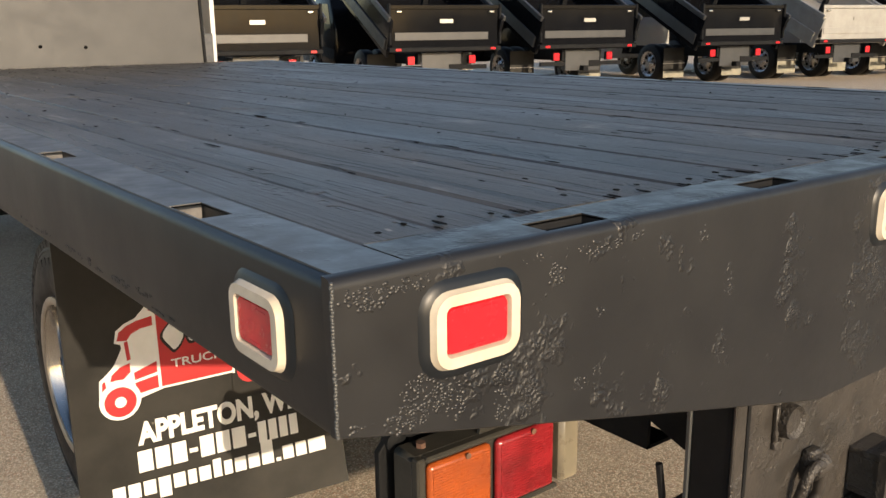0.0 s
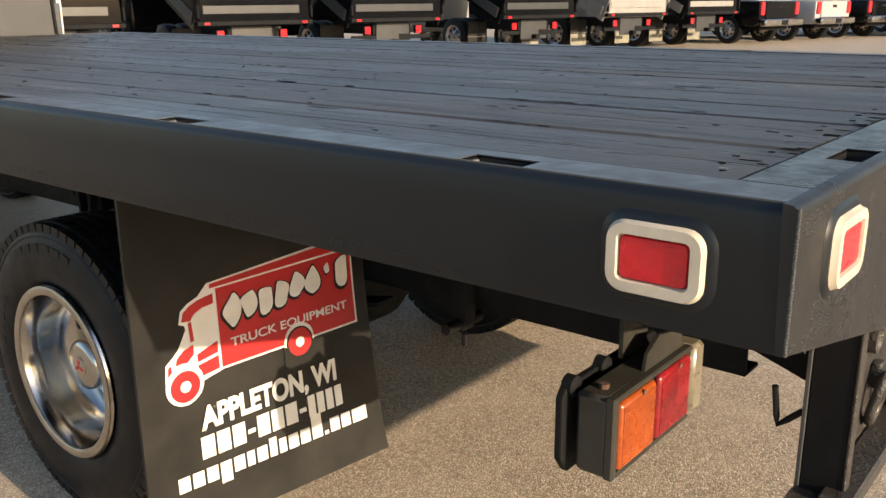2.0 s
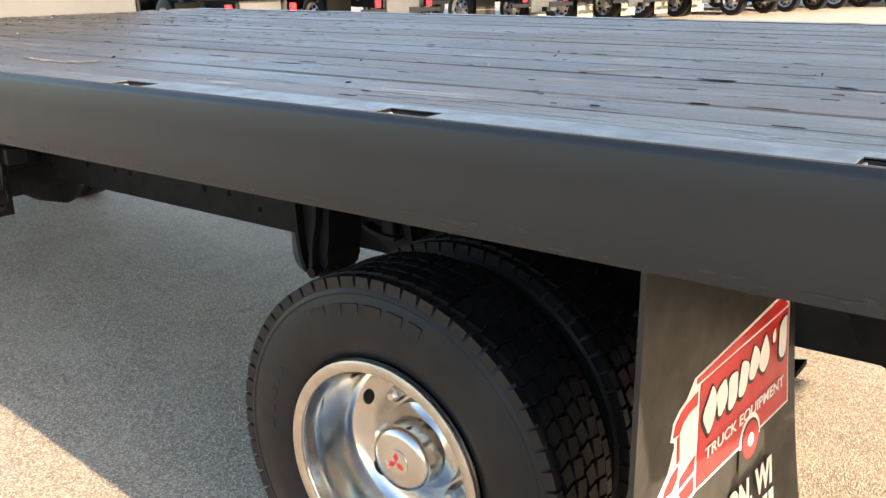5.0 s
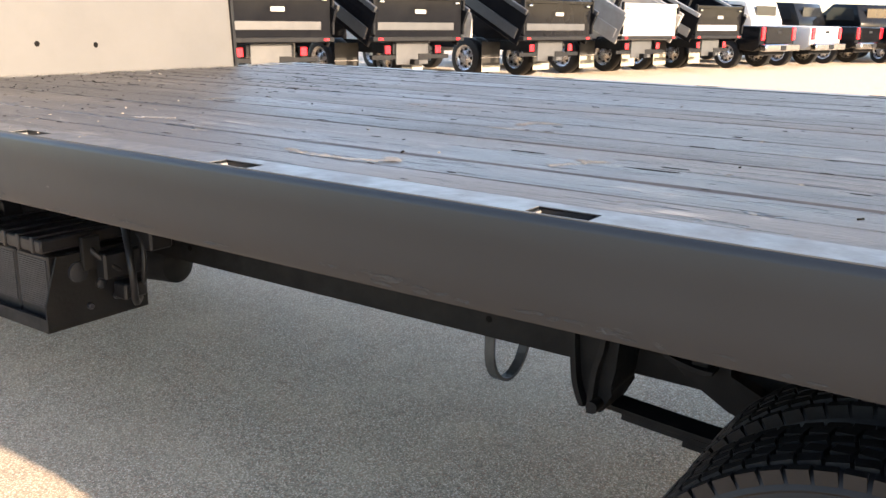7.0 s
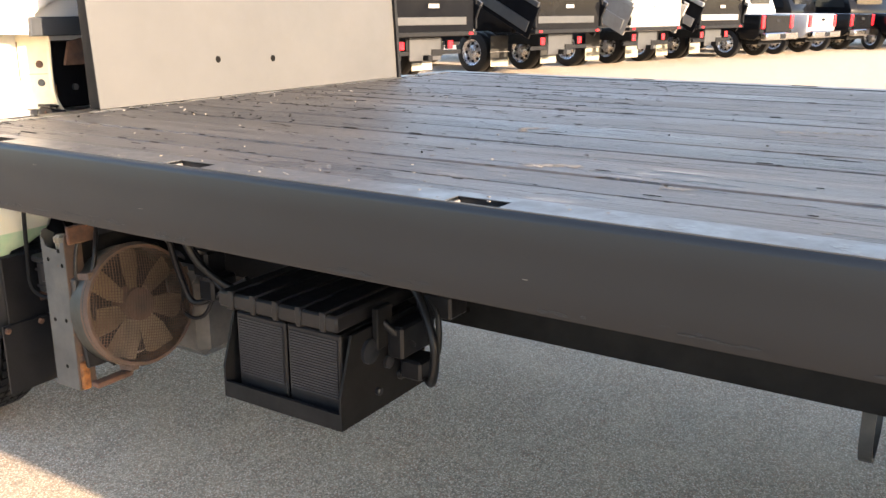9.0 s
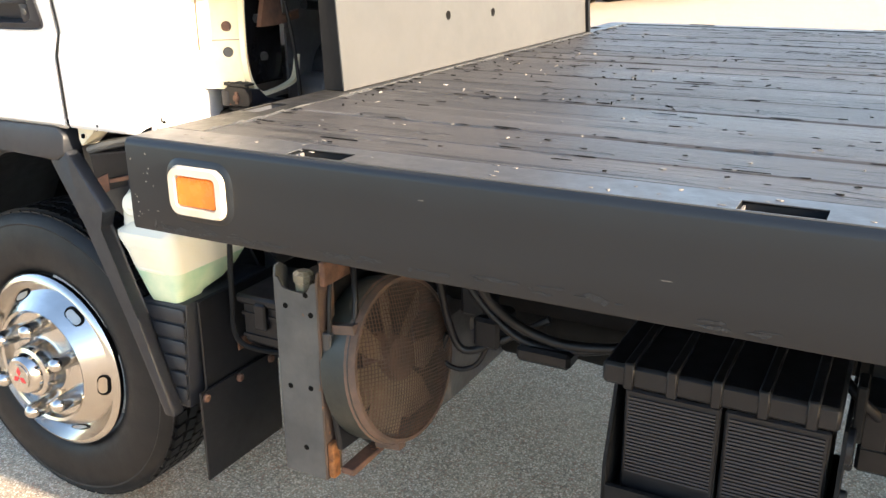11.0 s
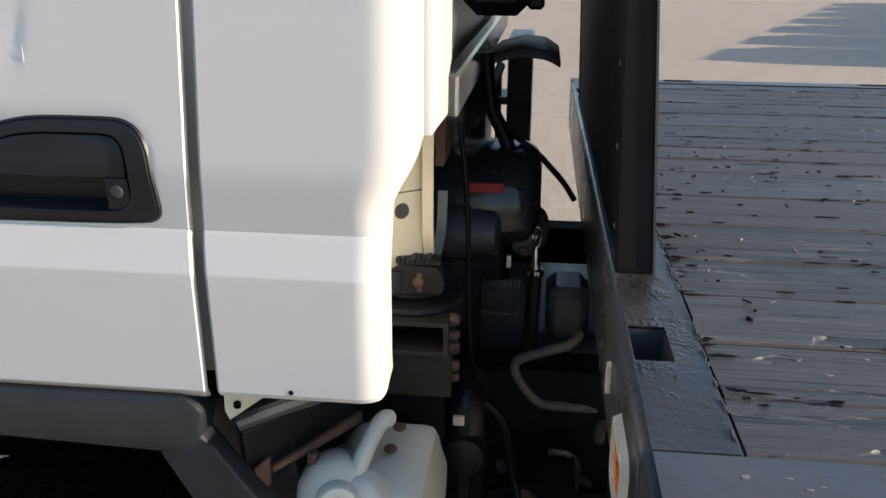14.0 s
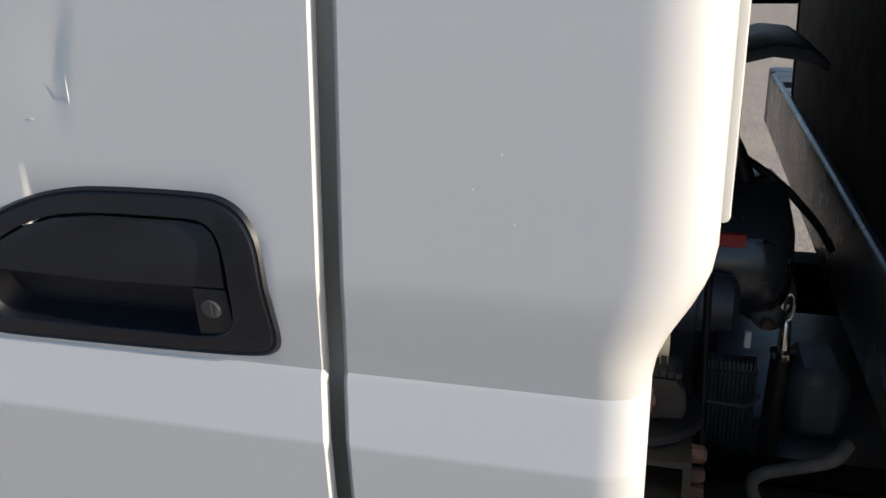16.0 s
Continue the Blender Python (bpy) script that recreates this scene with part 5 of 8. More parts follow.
lathe(bm, [(4.34, 0.05), (4.36, 0.09), (4.6, 0.09), (4.62, 0.05)], (0.95, 0, 0.62), 18, "y")
part("air_tank", bm, CHASSIS, truck, smooth=True)

# ---- cooler fan ----
bm = bmesh.new()
FC = Vector((0.475, 4.765, 0.545))
tilt = Matrix.Translation(FC) @ Matrix.Rotation(radians(-4), 4, "Z") @ Matrix.Rotation(radians(-10), 4, "X") @ Matrix.Diagonal((0.93, 1.0, 0.93, 1.0))
lathe(bm, [(0.07, 0.165), (0.068, 0.185), (0.0, 0.190), (-0.004, 0.190), (-0.004, 0.180), (0.06, 0.176)], (0, 0, 0), 40, "y", close=True)
bm.transform(tilt)
shroud = part("fan_shroud", bm, SHROUD, truck, "round fan with a rusty mesh guard", smooth=True)
bm = bmesh.new()
box(bm, -0.16, 0.16, 0.07, 0.085, -0.16, 0.16, bevel=0.004)
bm.transform(tilt)
part("cooler_core", bm, DARK, shroud)
for k in range(7):
    bm = bmesh.new()
    m = Matrix.Rotation(math.tau * k / 7, 4, "Y")
    prism(bm, [(-0.020, 0.045), (0.020, 0.045), (0.040, 0.10), (0.056, 0.150), (0.040, 0.166), (-0.030, 0.168), (-0.034, 0.10)], "y", -0.0015, 0.0015)
    bm.transform(tilt @ m @ Matrix.Translation((0, 0.018, 0)) @ Matrix.Rotation(0.42, 4, "Z"))
    part("fan_blade", bm, FANBLADE, shroud, "tan plastic fan blade")
bm = bmesh.new()
lathe(bm, [(0.000, 0.040), (-0.004, 0.050), (0.06, 0.055)], (0, 0, 0), 24, "y")
bm.transform(tilt)
part("fan_hub", bm, MESHRUST, shroud, smooth=True)
bm = bmesh.new()
pitch, rad = 0.0086, 0.178
k = int(rad / pitch)
def bulge(u, v):
    return -0.012 - 0.030 * (1 - (u * u + v * v) / (rad * rad))


for i in range(-k, k + 1):
    u = i * pitch
    h = math.sqrt(rad * rad - u * u)
    run = [h * (q / 5 - 1) for q in range(11)]
    tube(bm, [(u, bulge(u, v), v) for v in run], 0.00112, 4)
    tube(bm, [(v, bulge(u, v) - 0.0016, u) for v in run], 0.00112, 4)
bm.transform(tilt @ Matrix.Rotation(radians(12), 4, "Y"))
tagged(part("guard_mesh", bm, MESHRUST, shroud), "rusty woven wire guard", kind="stuff")
bm = bmesh.new()
lathe(bm, [(-0.018, 0.176), (-0.018, 0.184), (0.004, 0.192), (0.006, 0.189), (-0.010, 0.182), (-0.012, 0.176)], (0, 0, 0), 40, "y", close=True)
for a in (20, 140, 250):
    box(bm, 0.185 * math.cos(radians(a)) - 0.012, 0.185 * math.cos(radians(a)) + 0.012, -0.012, 0.05, 0.19 * math.sin(radians(a)) - 0.01, 0.19 * math.sin(radians(a)) + 0.01)
bm.transform(tilt)
part("guard_rim", bm, MESHRUST, shroud, smooth=True)
bm = bmesh.new()
prism(bm, [(4.856, 0.315), (4.951, 0.315), (4.951, 0.748), (4.944, 0.744), (4.936, 0.728), (4.922, 0.724), (4.884, 0.722), (4.874, 0.730), (4.868, 0.744), (4.856, 0.748)], "x", 0.318, 0.323)
post = part("cooler_post", bm, GREYPOST, truck, "grey steel channel post, rusty at its foot")
for y0, y1, x1, mat in ((4.8510, 4.8558, 0.372, RUSTFACE), (4.9512, 4.956, 0.360, GREYPOST)):
    bm = bmesh.new()
    prism(bm, [(0.318, 0.315), (x1, 0.318), (x1, 0.755), (0.335, 0.772), (0.322, 0.768), (0.318, 0.752)], "y", y0, y1, bevel=0.001)
    part("post_flange", bm, mat, post)
for y, z in ((4.88, 0.72), (4.87, 0.68), (4.93, 0.69), (4.88, 0.52), (4.93, 0.515), (4.90, 0.38)):
    bm = bmesh.new()
    lathe(bm, [(-0.0008, 0.006), (0.0, 0.006)], (0.318, y, z), 10, "x")
    part("post_hole", bm, HOLE, post)
for r in ((0.322, 0.345, 4.835, 4.8515, 0.32, 0.40), (0.34, 0.46, 4.80, 4.834, 0.325, 0.34), (0.325, 0.42, 4.838, 4.8515, 0.74, 0.79)):
    part("post_foot", boxes(r, bevel=0.003), RUSTRUN if r[4] < 0.324 else RUST, post, "rusty bracket")
bm = bmesh.new()
lathe(bm, [(0.70, 0.017), (0.735, 0.017), (0.737, 0.021), (0.752, 0.021), (0.758, 0.012)], (0.348, 4.905, 0), 10, "z")
part("post_bolt", bm, CLEARLENS, post, "pale capped bolt in the head of the post")
part("cooler_backing", boxes((0.365, 0.60, 4.87, 4.935, 0.36, 0.74), bevel=0.004), CHASSIS, truck)
bm = bmesh.new()
tube(bm, curve_pts([(0.37, 4.85, 0.78), (0.342, 4.842, 0.70), (0.334, 4.838, 0.62), (0.336, 4.840, 0.52), (0.34, 4.84, 0.47)]), 0.005)
cable = part("fan_cable", bm, DARK, truck, smooth=True)
pieces("cable_branch", DARK, cable, ([(0.42, 4.84, 0.80), (0.37, 4.80, 0.70), (0.35, 4.80, 0.60), (0.36, 4.80, 0.44), (0.40, 4.80, 0.38)], 0.006))
part("cable_plug", boxes((0.324, 0.344, 4.832, 4.852, 0.60, 0.645), bevel=0.003), GREYSTEEL, cable)
bm = bmesh.new()
tube(bm, [(0.333 + 0.012 * math.cos(a), 4.838, 0.488 + 0.010 * math.sin(a)) for a in np.linspace(0.3, 5.8, 12)], 0.003)
part("cable_clip", bm, VINYLW, cable, "white plastic clip")

# ---- front wheel guard ----
bm = bmesh.new()
prism(bm, [(5.475, 0.965), (5.468, 0.915), (5.395, 0.815), (5.355, 0.812), (5.215, 0.405), (5.175, 0.405), (5.165, 0.615), (5.235, 0.632), (5.330, 0.800), (5.340, 0.940), (5.36, 0.985)], "x", 0.335, 0.60, bevel=0.008)
guard = part("wheel_guard", bm, PLASTIC, truck, "dark grey plastic wheel guard with moulded steps", smooth=True)
bm = bmesh.new()
path = [(5.478, 0.970), (5.464, 0.935), (5.403, 0.826), (5.394, 0.812), (5.306, 0.618), (5.226, 0.402)]
inner = [(5.425, 0.972), (5.410, 0.952), (5.326, 0.846), (5.352, 0.806), (5.272, 0.620), (5.197, 0.402)]
prism(bm, path + inner[::-1], "x", 0.252, 0.285, bevel=0.006)
part("guard_lip", bm, PLASTIC, guard, smooth=True)
bm = bmesh.new()
prism(bm, [(5.300, 0.648), (5.166, 0.656), (5.186, 0.408), (5.224, 0.408)], "x", 0.290, 0.56, bevel=0.008)
part("guard_panel", bm, PLASTIC, guard, smooth=True)
for k in range(6):
    z = 0.428 + 0.037 * k
    ya, yb = 5.1865 - 0.0806 * (z - 0.408), 5.226 + 0.31 * (z - 0.408)
    bm = bmesh.new()
    prism(bm, [(ya + 0.006, z), (ya + 0.001, z + 0.006), (ya + 0.001, z + 0.027), (ya + 0.008, z + 0.032), (yb - 0.012, z + 0.030), (yb - 0.020, z)], "x", 0.283, 0.2905, bevel=0.0035)
    part("guard_step", bm, PLASTIC, guard, smooth=True)
part("inner_skirt", boxes((0.315, 0.74, 5.158, 5.1635, 0.44, 0.655), bevel=0.002), DARK, guard)
part("rust_patch", boxes((0.42, 0.47, 5.153, 5.1575, 0.50, 0.53), bevel=0.002), RUST, guard)
part("rubber_flap", boxes((0.288, 0.548, 5.150, 5.157, 0.240, 0.455), bevel=0.002), DARK, guard, "black rubber flap behind the front wheel")
for x in (0.302, 0.41, 0.52):
    bm = bmesh.new()
    lathe(bm, [(5.142, 0.007), (5.145, 0.010), (5.150, 0.010)], (x, 0, 0.440), 8, "y")
    part("flap_bolt", bm, RUST, guard)
part("rusty_strap", slab([(0.296, 5.352, 0.900), (0.405, 5.268, 0.918), (0.405, 5.268, 0.904), (0.296, 5.352, 0.893)], (0.004, 0.004, 0)), RUST, guard, "rusty strap holding the reservoir")
bm = bmesh.new()
lathe(bm, [(5.310, 0.009), (5.320, 0.011)], (0.338, 0, 0.889), 6, "y")
part("strap_bolt", bm, RUST, guard)
# arch lining over the front tyre
bm = bmesh.new()
arc = [(5.70 + 0.47 * math.cos(radians(a)), 0.40 + 0.52 * math.sin(radians(a))) for a in range(15, 171, 12)]
prism(bm, arc + [(y * 0.985 + 5.70 * 0.015, z - 0.012) for y, z in arc[::-1]], "x", 0.40, 0.72)
part("arch_lining", bm, DARK, guard, smooth=True)

# ---- coolant reservoir ----
def bottle_loops(zs):
    """Plan outlines from below upward: a wedge that leans back under its shoulder."""
    out = []
    for z, y0, y1, x0, x1 in zs:
        c = ((x0 + x1) / 2, (y0 + y1) / 2)
        out.append([(c[0] + u, c[1] + v, z) for u, v in round_rect(x1 - x0, y1 - y0, min(x1 - x0, y1 - y0) * 0.17, 4)])
    return out


low = [(0.640, 5.198, 5.262, 0.302, 0.350), (0.645, 5.192, 5.270, 0.296, 0.364), (0.664, 5.184, 5.278, 0.290, 0.372), (0.676, 5.180, 5.283, 0.287, 0.43), (0.696, 5.175, 5.290, 0.283, 0.47), (0.722, 5.170, 5.301, 0.278, 0.50)]
high = [(0.722, 5.170, 5.301, 0.278, 0.50), (0.760, 5.168, 5.314, 0.272, 0.515), (0.790, 5.168, 5.327, 0.264, 0.525), (0.802, 5.172, 5.329, 0.266, 0.525), (0.811, 5.174, 5.316, 0.280, 0.518),
        (0.840, 5.178, 5.300, 0.300, 0.504), (0.852, 5.182, 5.290, 0.310, 0.498), (0.858, 5.192, 5.274, 0.326, 0.486)]
bm = bmesh.new()
lofted(bm, bottle_loops(high), cap_last=True)
bottle = part("coolant_reservoir", bm, RESERVOIR, truck, "milky plastic coolant bottle with green coolant in its foot", smooth=True)
bm = bmesh.new()
lofted(bm, bottle_loops([(0.806, 5.190, 5.322, 0.284, 0.385), (0.835, 5.210, 5.324, 0.290, 0.370), (0.858, 5.222, 5.318, 0.298, 0.355), (0.874, 5.235, 5.308, 0.306, 0.345), (0.880, 5.248, 5.294, 0.316, 0.335)]), cap_last=True)
part("bottle_shoulder", bm, RESERVOIR, bottle, smooth=True)
bm = bmesh.new()
lofted(bm, bottle_loops(low), cap_first=True)
part("coolant", bm, COOLANT, bottle, "green coolant showing through the plastic", smooth=True)
for z, y0, y1, x0 in ((0.772, 5.168, 5.312, 0.2690), (0.719, 5.172, 5.298, 0.2780)):
    part("bottle_rib", boxes((x0 - 0.002, x0 + 0.02, y0 + 0.03, y1 - 0.02, z, z + 0.008), bevel=0.002), RESERVOIR, bottle)
bm = bmesh.new()
m = Matrix.Translation((0.300, 5.278, 0.856)) @ Matrix.Rotation(radians(18), 4, "Y") @ Matrix.Rotation(radians(14), 4, "Z")
lathe(bm, [(0.12, 0.036), (0.055, 0.048), (0.028, 0.048), (0.012, 0.043), (0.003, 0.032), (0.000, 0.027), (-0.020, 0.0265), (-0.025, 0.023), (-0.026, 0.014), (-0.029, 0.012), (-0.030, 0.003)], (0, 0, 0), 36, "x")
bm.transform(m)
part("filler_cap", bm, RESERVOIR, bottle, "round white filler cap", smooth=True)
bm = bmesh.new()
tube(bm, curve_pts([(0.316, 5.266, 0.862), (0.350, 5.256, 0.890), (0.384, 5.247, 0.906), (0.402, 5.240, 0.912), (0.412, 5.234, 0.908)]), 0.0112, 12)
part("overflow_neck", bm, RESERVOIR, bottle, smooth=True)
bm = bmesh.new()
for x, y, z in ((0.405, 5.232, 0.868), (0.418, 5.222, 0.893)):
    bmesh.ops.create_icosphere(bm, subdivisions=2, radius=0.009, matrix=Matrix.Translation((x, y, z)) @ Matrix.Diagonal((1, 1, 0.6, 1)))
part("rust_stain_bolt", bm, RUST, bottle)

# ---- second black box behind the guard ----
bb = part("fuse_box", boxes((0.385, 0.56, 4.995, 5.105, 0.545, 0.655), bevel=0.010), DARK, truck, "black latched box behind the wheel guard", smooth=True)
part("box_lid", boxes((0.377, 0.568, 4.987, 5.113, 0.640, 0.662), bevel=0.006), DARK, bb, smooth=True)
for x in (0.40, 0.50):
    part("latch", boxes((x, x + 0.03, 4.980, 4.997, 0.590, 0.650), bevel=0.004), DARK, bb)
part("latch", boxes((0.370, 0.386, 5.03, 5.06, 0.590, 0.650), bevel=0.004), DARK, bb)
part("box_rib", boxes((0.381, 0.386, 5.0, 5.10, 0.565, 0.572), (0.381, 0.386, 5.0, 5.10, 0.615, 0.622)), DARK, bb)
bm = bmesh.new()
tube(bm, curve_pts([(0.375, 5.11, 0.80), (0.372, 5.115, 0.66), (0.372, 5.11, 0.56), (0.40, 5.05, 0.53), (0.45, 4.98, 0.53), (0.58, 4.985, 0.535)]), 0.006)
part("box_strap", bm, CHASSIS, bb)
part("lamp_backing", boxes((0.63, 0.80, 4.98, 5.08, 0.60, 0.68)), CHASSIS, truck)

# ---- cab ----
XC = 0.250
SECT = [(1.010, XC + 0.006), (1.020, XC), (1.152, XC - 0.001), (1.156, XC), (1.194, XC + 0.015), (1.197, XC + 0.0175), (1.256, XC + 0.0065), (1.268, XC + 0.0068), (1.50, XC + 0.024), (1.75, XC + 0.05), (2.25, XC + 0.13)]


def dent(y, z):
    """A shallow knock in the door, sharp on its rear side."""
    crease = 5.574 + 0.006 * math.sin((z - 1.33) * 45)
    g = 0.0013 * math.exp(-max(0.0, (y - crease) / 0.022) ** 1.4 - ((z - 1.392) / 0.030) ** 2)
    return g if y > crease else g * max(0.0, 1 - (crease - y) / 0.006)


def panel_finish(ob, thick):
    """Thickness inward and true flat pressings."""
    me = ob.data
    if max(me.polygons, key=lambda f: f.area * abs(f.normal.x)).normal.x > 0:
        me.flip_normals()
    so = ob.modifiers.new("thickness", "SOLIDIFY")
    so.thickness, so.offset = thick, -1.0
    wn_ = ob.modifiers.new("pressing", "WEIGHTED_NORMAL")
    wn_.mode, wn_.weight, wn_.keep_sharp = "FACE_AREA", 90, True


def skin(name, y_edges, parent, label, mat=None, thick=0.012):
    """A pressed outer panel with the cab's swage line. y_edges(z) gives its rear and front edge."""
    bm = bmesh.new()
    rows = []
    zs_ = sorted({z for z, _ in SECT} | {1.2125, 1.285, 1.30, 1.54, 1.60} | {round(1.33 + 0.01 * k, 3) for k in range(14)})
    for z in zs_:
        a, b = y_edges(z)
        ys = [a, a + 0.004, a + 0.03, 5.468, 5.51] + [5.55 + 0.005 * k for k in range(22)] + [5.668, 5.70, 5.76, 5.85, 6.1, 6.4, b]
        rows.append([(sect_x(z) + (0.004 if i == 0 else 0) + dent(y, z), y, z) for i, y in enumerate(ys)])
    fr = [[bm.verts.new(p) for p in r] for r in rows]
    for p, q in zip(fr, fr[1:]):
        for i in range(len(p) - 1):
            top = 1.301 if p[i + 1].co.y < 5.611 else 1.286 if p[i + 1].co.y < 5.651 else 1.270
            if 5.467 < p[i].co.y and p[i + 1].co.y < 5.669 and 1.212 < p[i].co.z and q[i].co.z < top:
                continue  # opening behind the handle
            bm.faces.new((p[i], p[i + 1], q[i + 1], q[i]))
    ob = part(name, bm, mat or CAB, parent, label, smooth=True, crease=20)
    panel_finish(ob, thick)
    return ob


def sect_x(z):
    for (za, xa), (zb, xb) in zip(SECT, SECT[1:]):
        if za <= z <= zb:
            return xa + (xb - xa) * (z - za) / (zb - za)
    return SECT[0][1]


def gap_y(z):
    """The door's shut line: a kink at the swage."""
    pts = [(1.0, 5.400), (1.15, 5.403), (1.185, 5.409), (1.20, 5.409), (1.25, 5.404), (1.5, 5.402), (2.3, 5.402)]
    for (za, ya), (zb, yb) in zip(pts, pts[1:]):
        if za <= z <= zb:
            return ya + (yb - ya) * (z - za) / (zb - za)
    return 5.398


door = skin("cab_door", lambda z: (gap_y(z) + 0.005, 6.75), truck, "white painted cab door with a black handle, scratched above it")
# rear quarter with its rounded corner running round to the back of the cab; the curve tightens as it turns
turn_ = [(math.pi / 2) * ((k + 0.5) / 18) ** 1.3 for k in range(18)]
run_u, run_v = np.cumsum([0.0] + [math.sin(a) for a in turn_]), np.cumsum([0.0] + [math.cos(a) for a in turn_])
EASE = [(float(u / run_u[-1]), float(1 - v / run_v[-1])) for u, v in zip(run_u, run_v)]
bm = bmesh.new()
zs = [1.010, 1.014, 1.020, 1.08, 1.152, 1.156, 1.194, 1.197, 1.205, 1.22, 1.235, 1.256, 1.268, 1.275, 1.29, 1.295, 1.36, 1.5, 1.75, 2.25]
rows = []
for z in zs:
    x = sect_x(z)
    back = 5.180 if z >= 1.29 else 5.212 if z <= 1.205 else 5.212 - 0.032 * (0.5 - 0.5 * math.cos(math.pi * (z - 1.205) / 0.085))
    r = 0.049 if z >= 1.27 else 0.031 if z <= 1.20 else 0.031 + 0.018 * (z - 1.20) / 0.07
    row = [(x + 0.004, gap_y(z) - 0.005, z), (x, gap_y(z) - 0.009, z)]
    row += [(x, back + r + (gap_y(z) - 0.009 - back - r) * k / 4, z) for k in (3, 2, 1)]
    row += [(x + r * 0.82 * u, back + r * v, z) for u, v in EASE]
    row += [(x + (0.090 if z > 1.28 else 0.066), back + 0.001, z)]
    if z <= 1.011:
        row = [(px + 0.008, py + 0.004, z) for px, py, _ in row]
    row = [(px, py, max(pz, 1.010 + (z - 1.010) * 0.2 + 0.016 * max(0.0, min(1.0, (px - x - 0.004) / r)))) for px, py, pz in row]
    rows.append(row)
vs = [[bm.verts.new(p) for p in r] for r in rows]
for p, q in zip(vs, vs[1:]):
    for i in range(len(p) - 1):
        bm.faces.new((p[i], p[i + 1], q[i + 1], q[i]))
quarter = part("cab_quarter", bm, CAB, truck, "white rear quarter panel with a rounded corner", smooth=True, crease=20)
panel_finish(quarter, 0.010)
# flat return of the quarter panel behind its corner
bm = bmesh.new()
prism(bm, [(0.310, 1.012), (0.358, 1.014), (0.372, 1.030), (0.374, 1.070), (0.362, 1.096), (0.340, 1.122), (0.326, 1.146), (0.310, 1.146)], "y", 5.224, 5.229, bevel=0.001)
part("quarter_return", bm, CAB, quarter, "white folded edge of the quarter panel")
for x, y, c in ((XC + 0.002, 5.312, "x"), (0.290, 5.221, "y"), (0.340, 5.224, "y")):
    bm = bmesh.new()
    lathe(bm, [(-0.0025, 0.003), (0.003, 0.004)], (x, y, 1.024), 8, c) if c == "x" else lathe(bm, [(y - 0.003, 0.003), (y + 0.003, 0.004)], (x, 0, 1.024), 8, c)
    part("edge_screw", bm, HOLE, quarter)
# back wall of the cab, cut away low down beside the intake
bm = bmesh.new()
prism(bm, [(0.338, 1.288), (0.500, 1.282), (0.508, 1.335), (0.545, 1.362), (0.610, 1.385), (0.610, 2.24), (0.338, 2.24)], "y", 5.172, 5.186, bevel=0.004)
part("cab_back_panel", bm, CAB, quarter, "white back panel of the cab with a folded seam", smooth=True)
part("cab_sill_bar", boxes((0.500, 1.95, 5.160, 5.182, 1.278, 1.333), bevel=0.004), BARPAINT, quarter, "gloss black cross bar along the cab's back")
part("shut_line", boxes((XC + 0.030, XC + 0.040, 5.36, 5.44, 1.03, 2.2)), material("seam_grey", (0.36, 0.35, 0.30), rough=0.6), truck)
# the cab's rest: back wall, roof, floor, front
for r in ((XC + 0.09, W - XC - 0.09, 5.195, 5.215, 1.30, 2.25), (XC + 0.04, W - XC - 0.04, 5.44, 6.90, 1.02, 1.05), (XC + 0.13, W - XC - 0.13, 5.18, 6.90, 2.24, 2.28), (XC + 0.06, W - XC - 0.06, 6.86, 6.92, 1.05, 2.24), (W - XC - 0.03, W - XC, 5.20, 6.90, 1.035, 2.25)):
    part("cab_shell", boxes(r), CAB, truck)
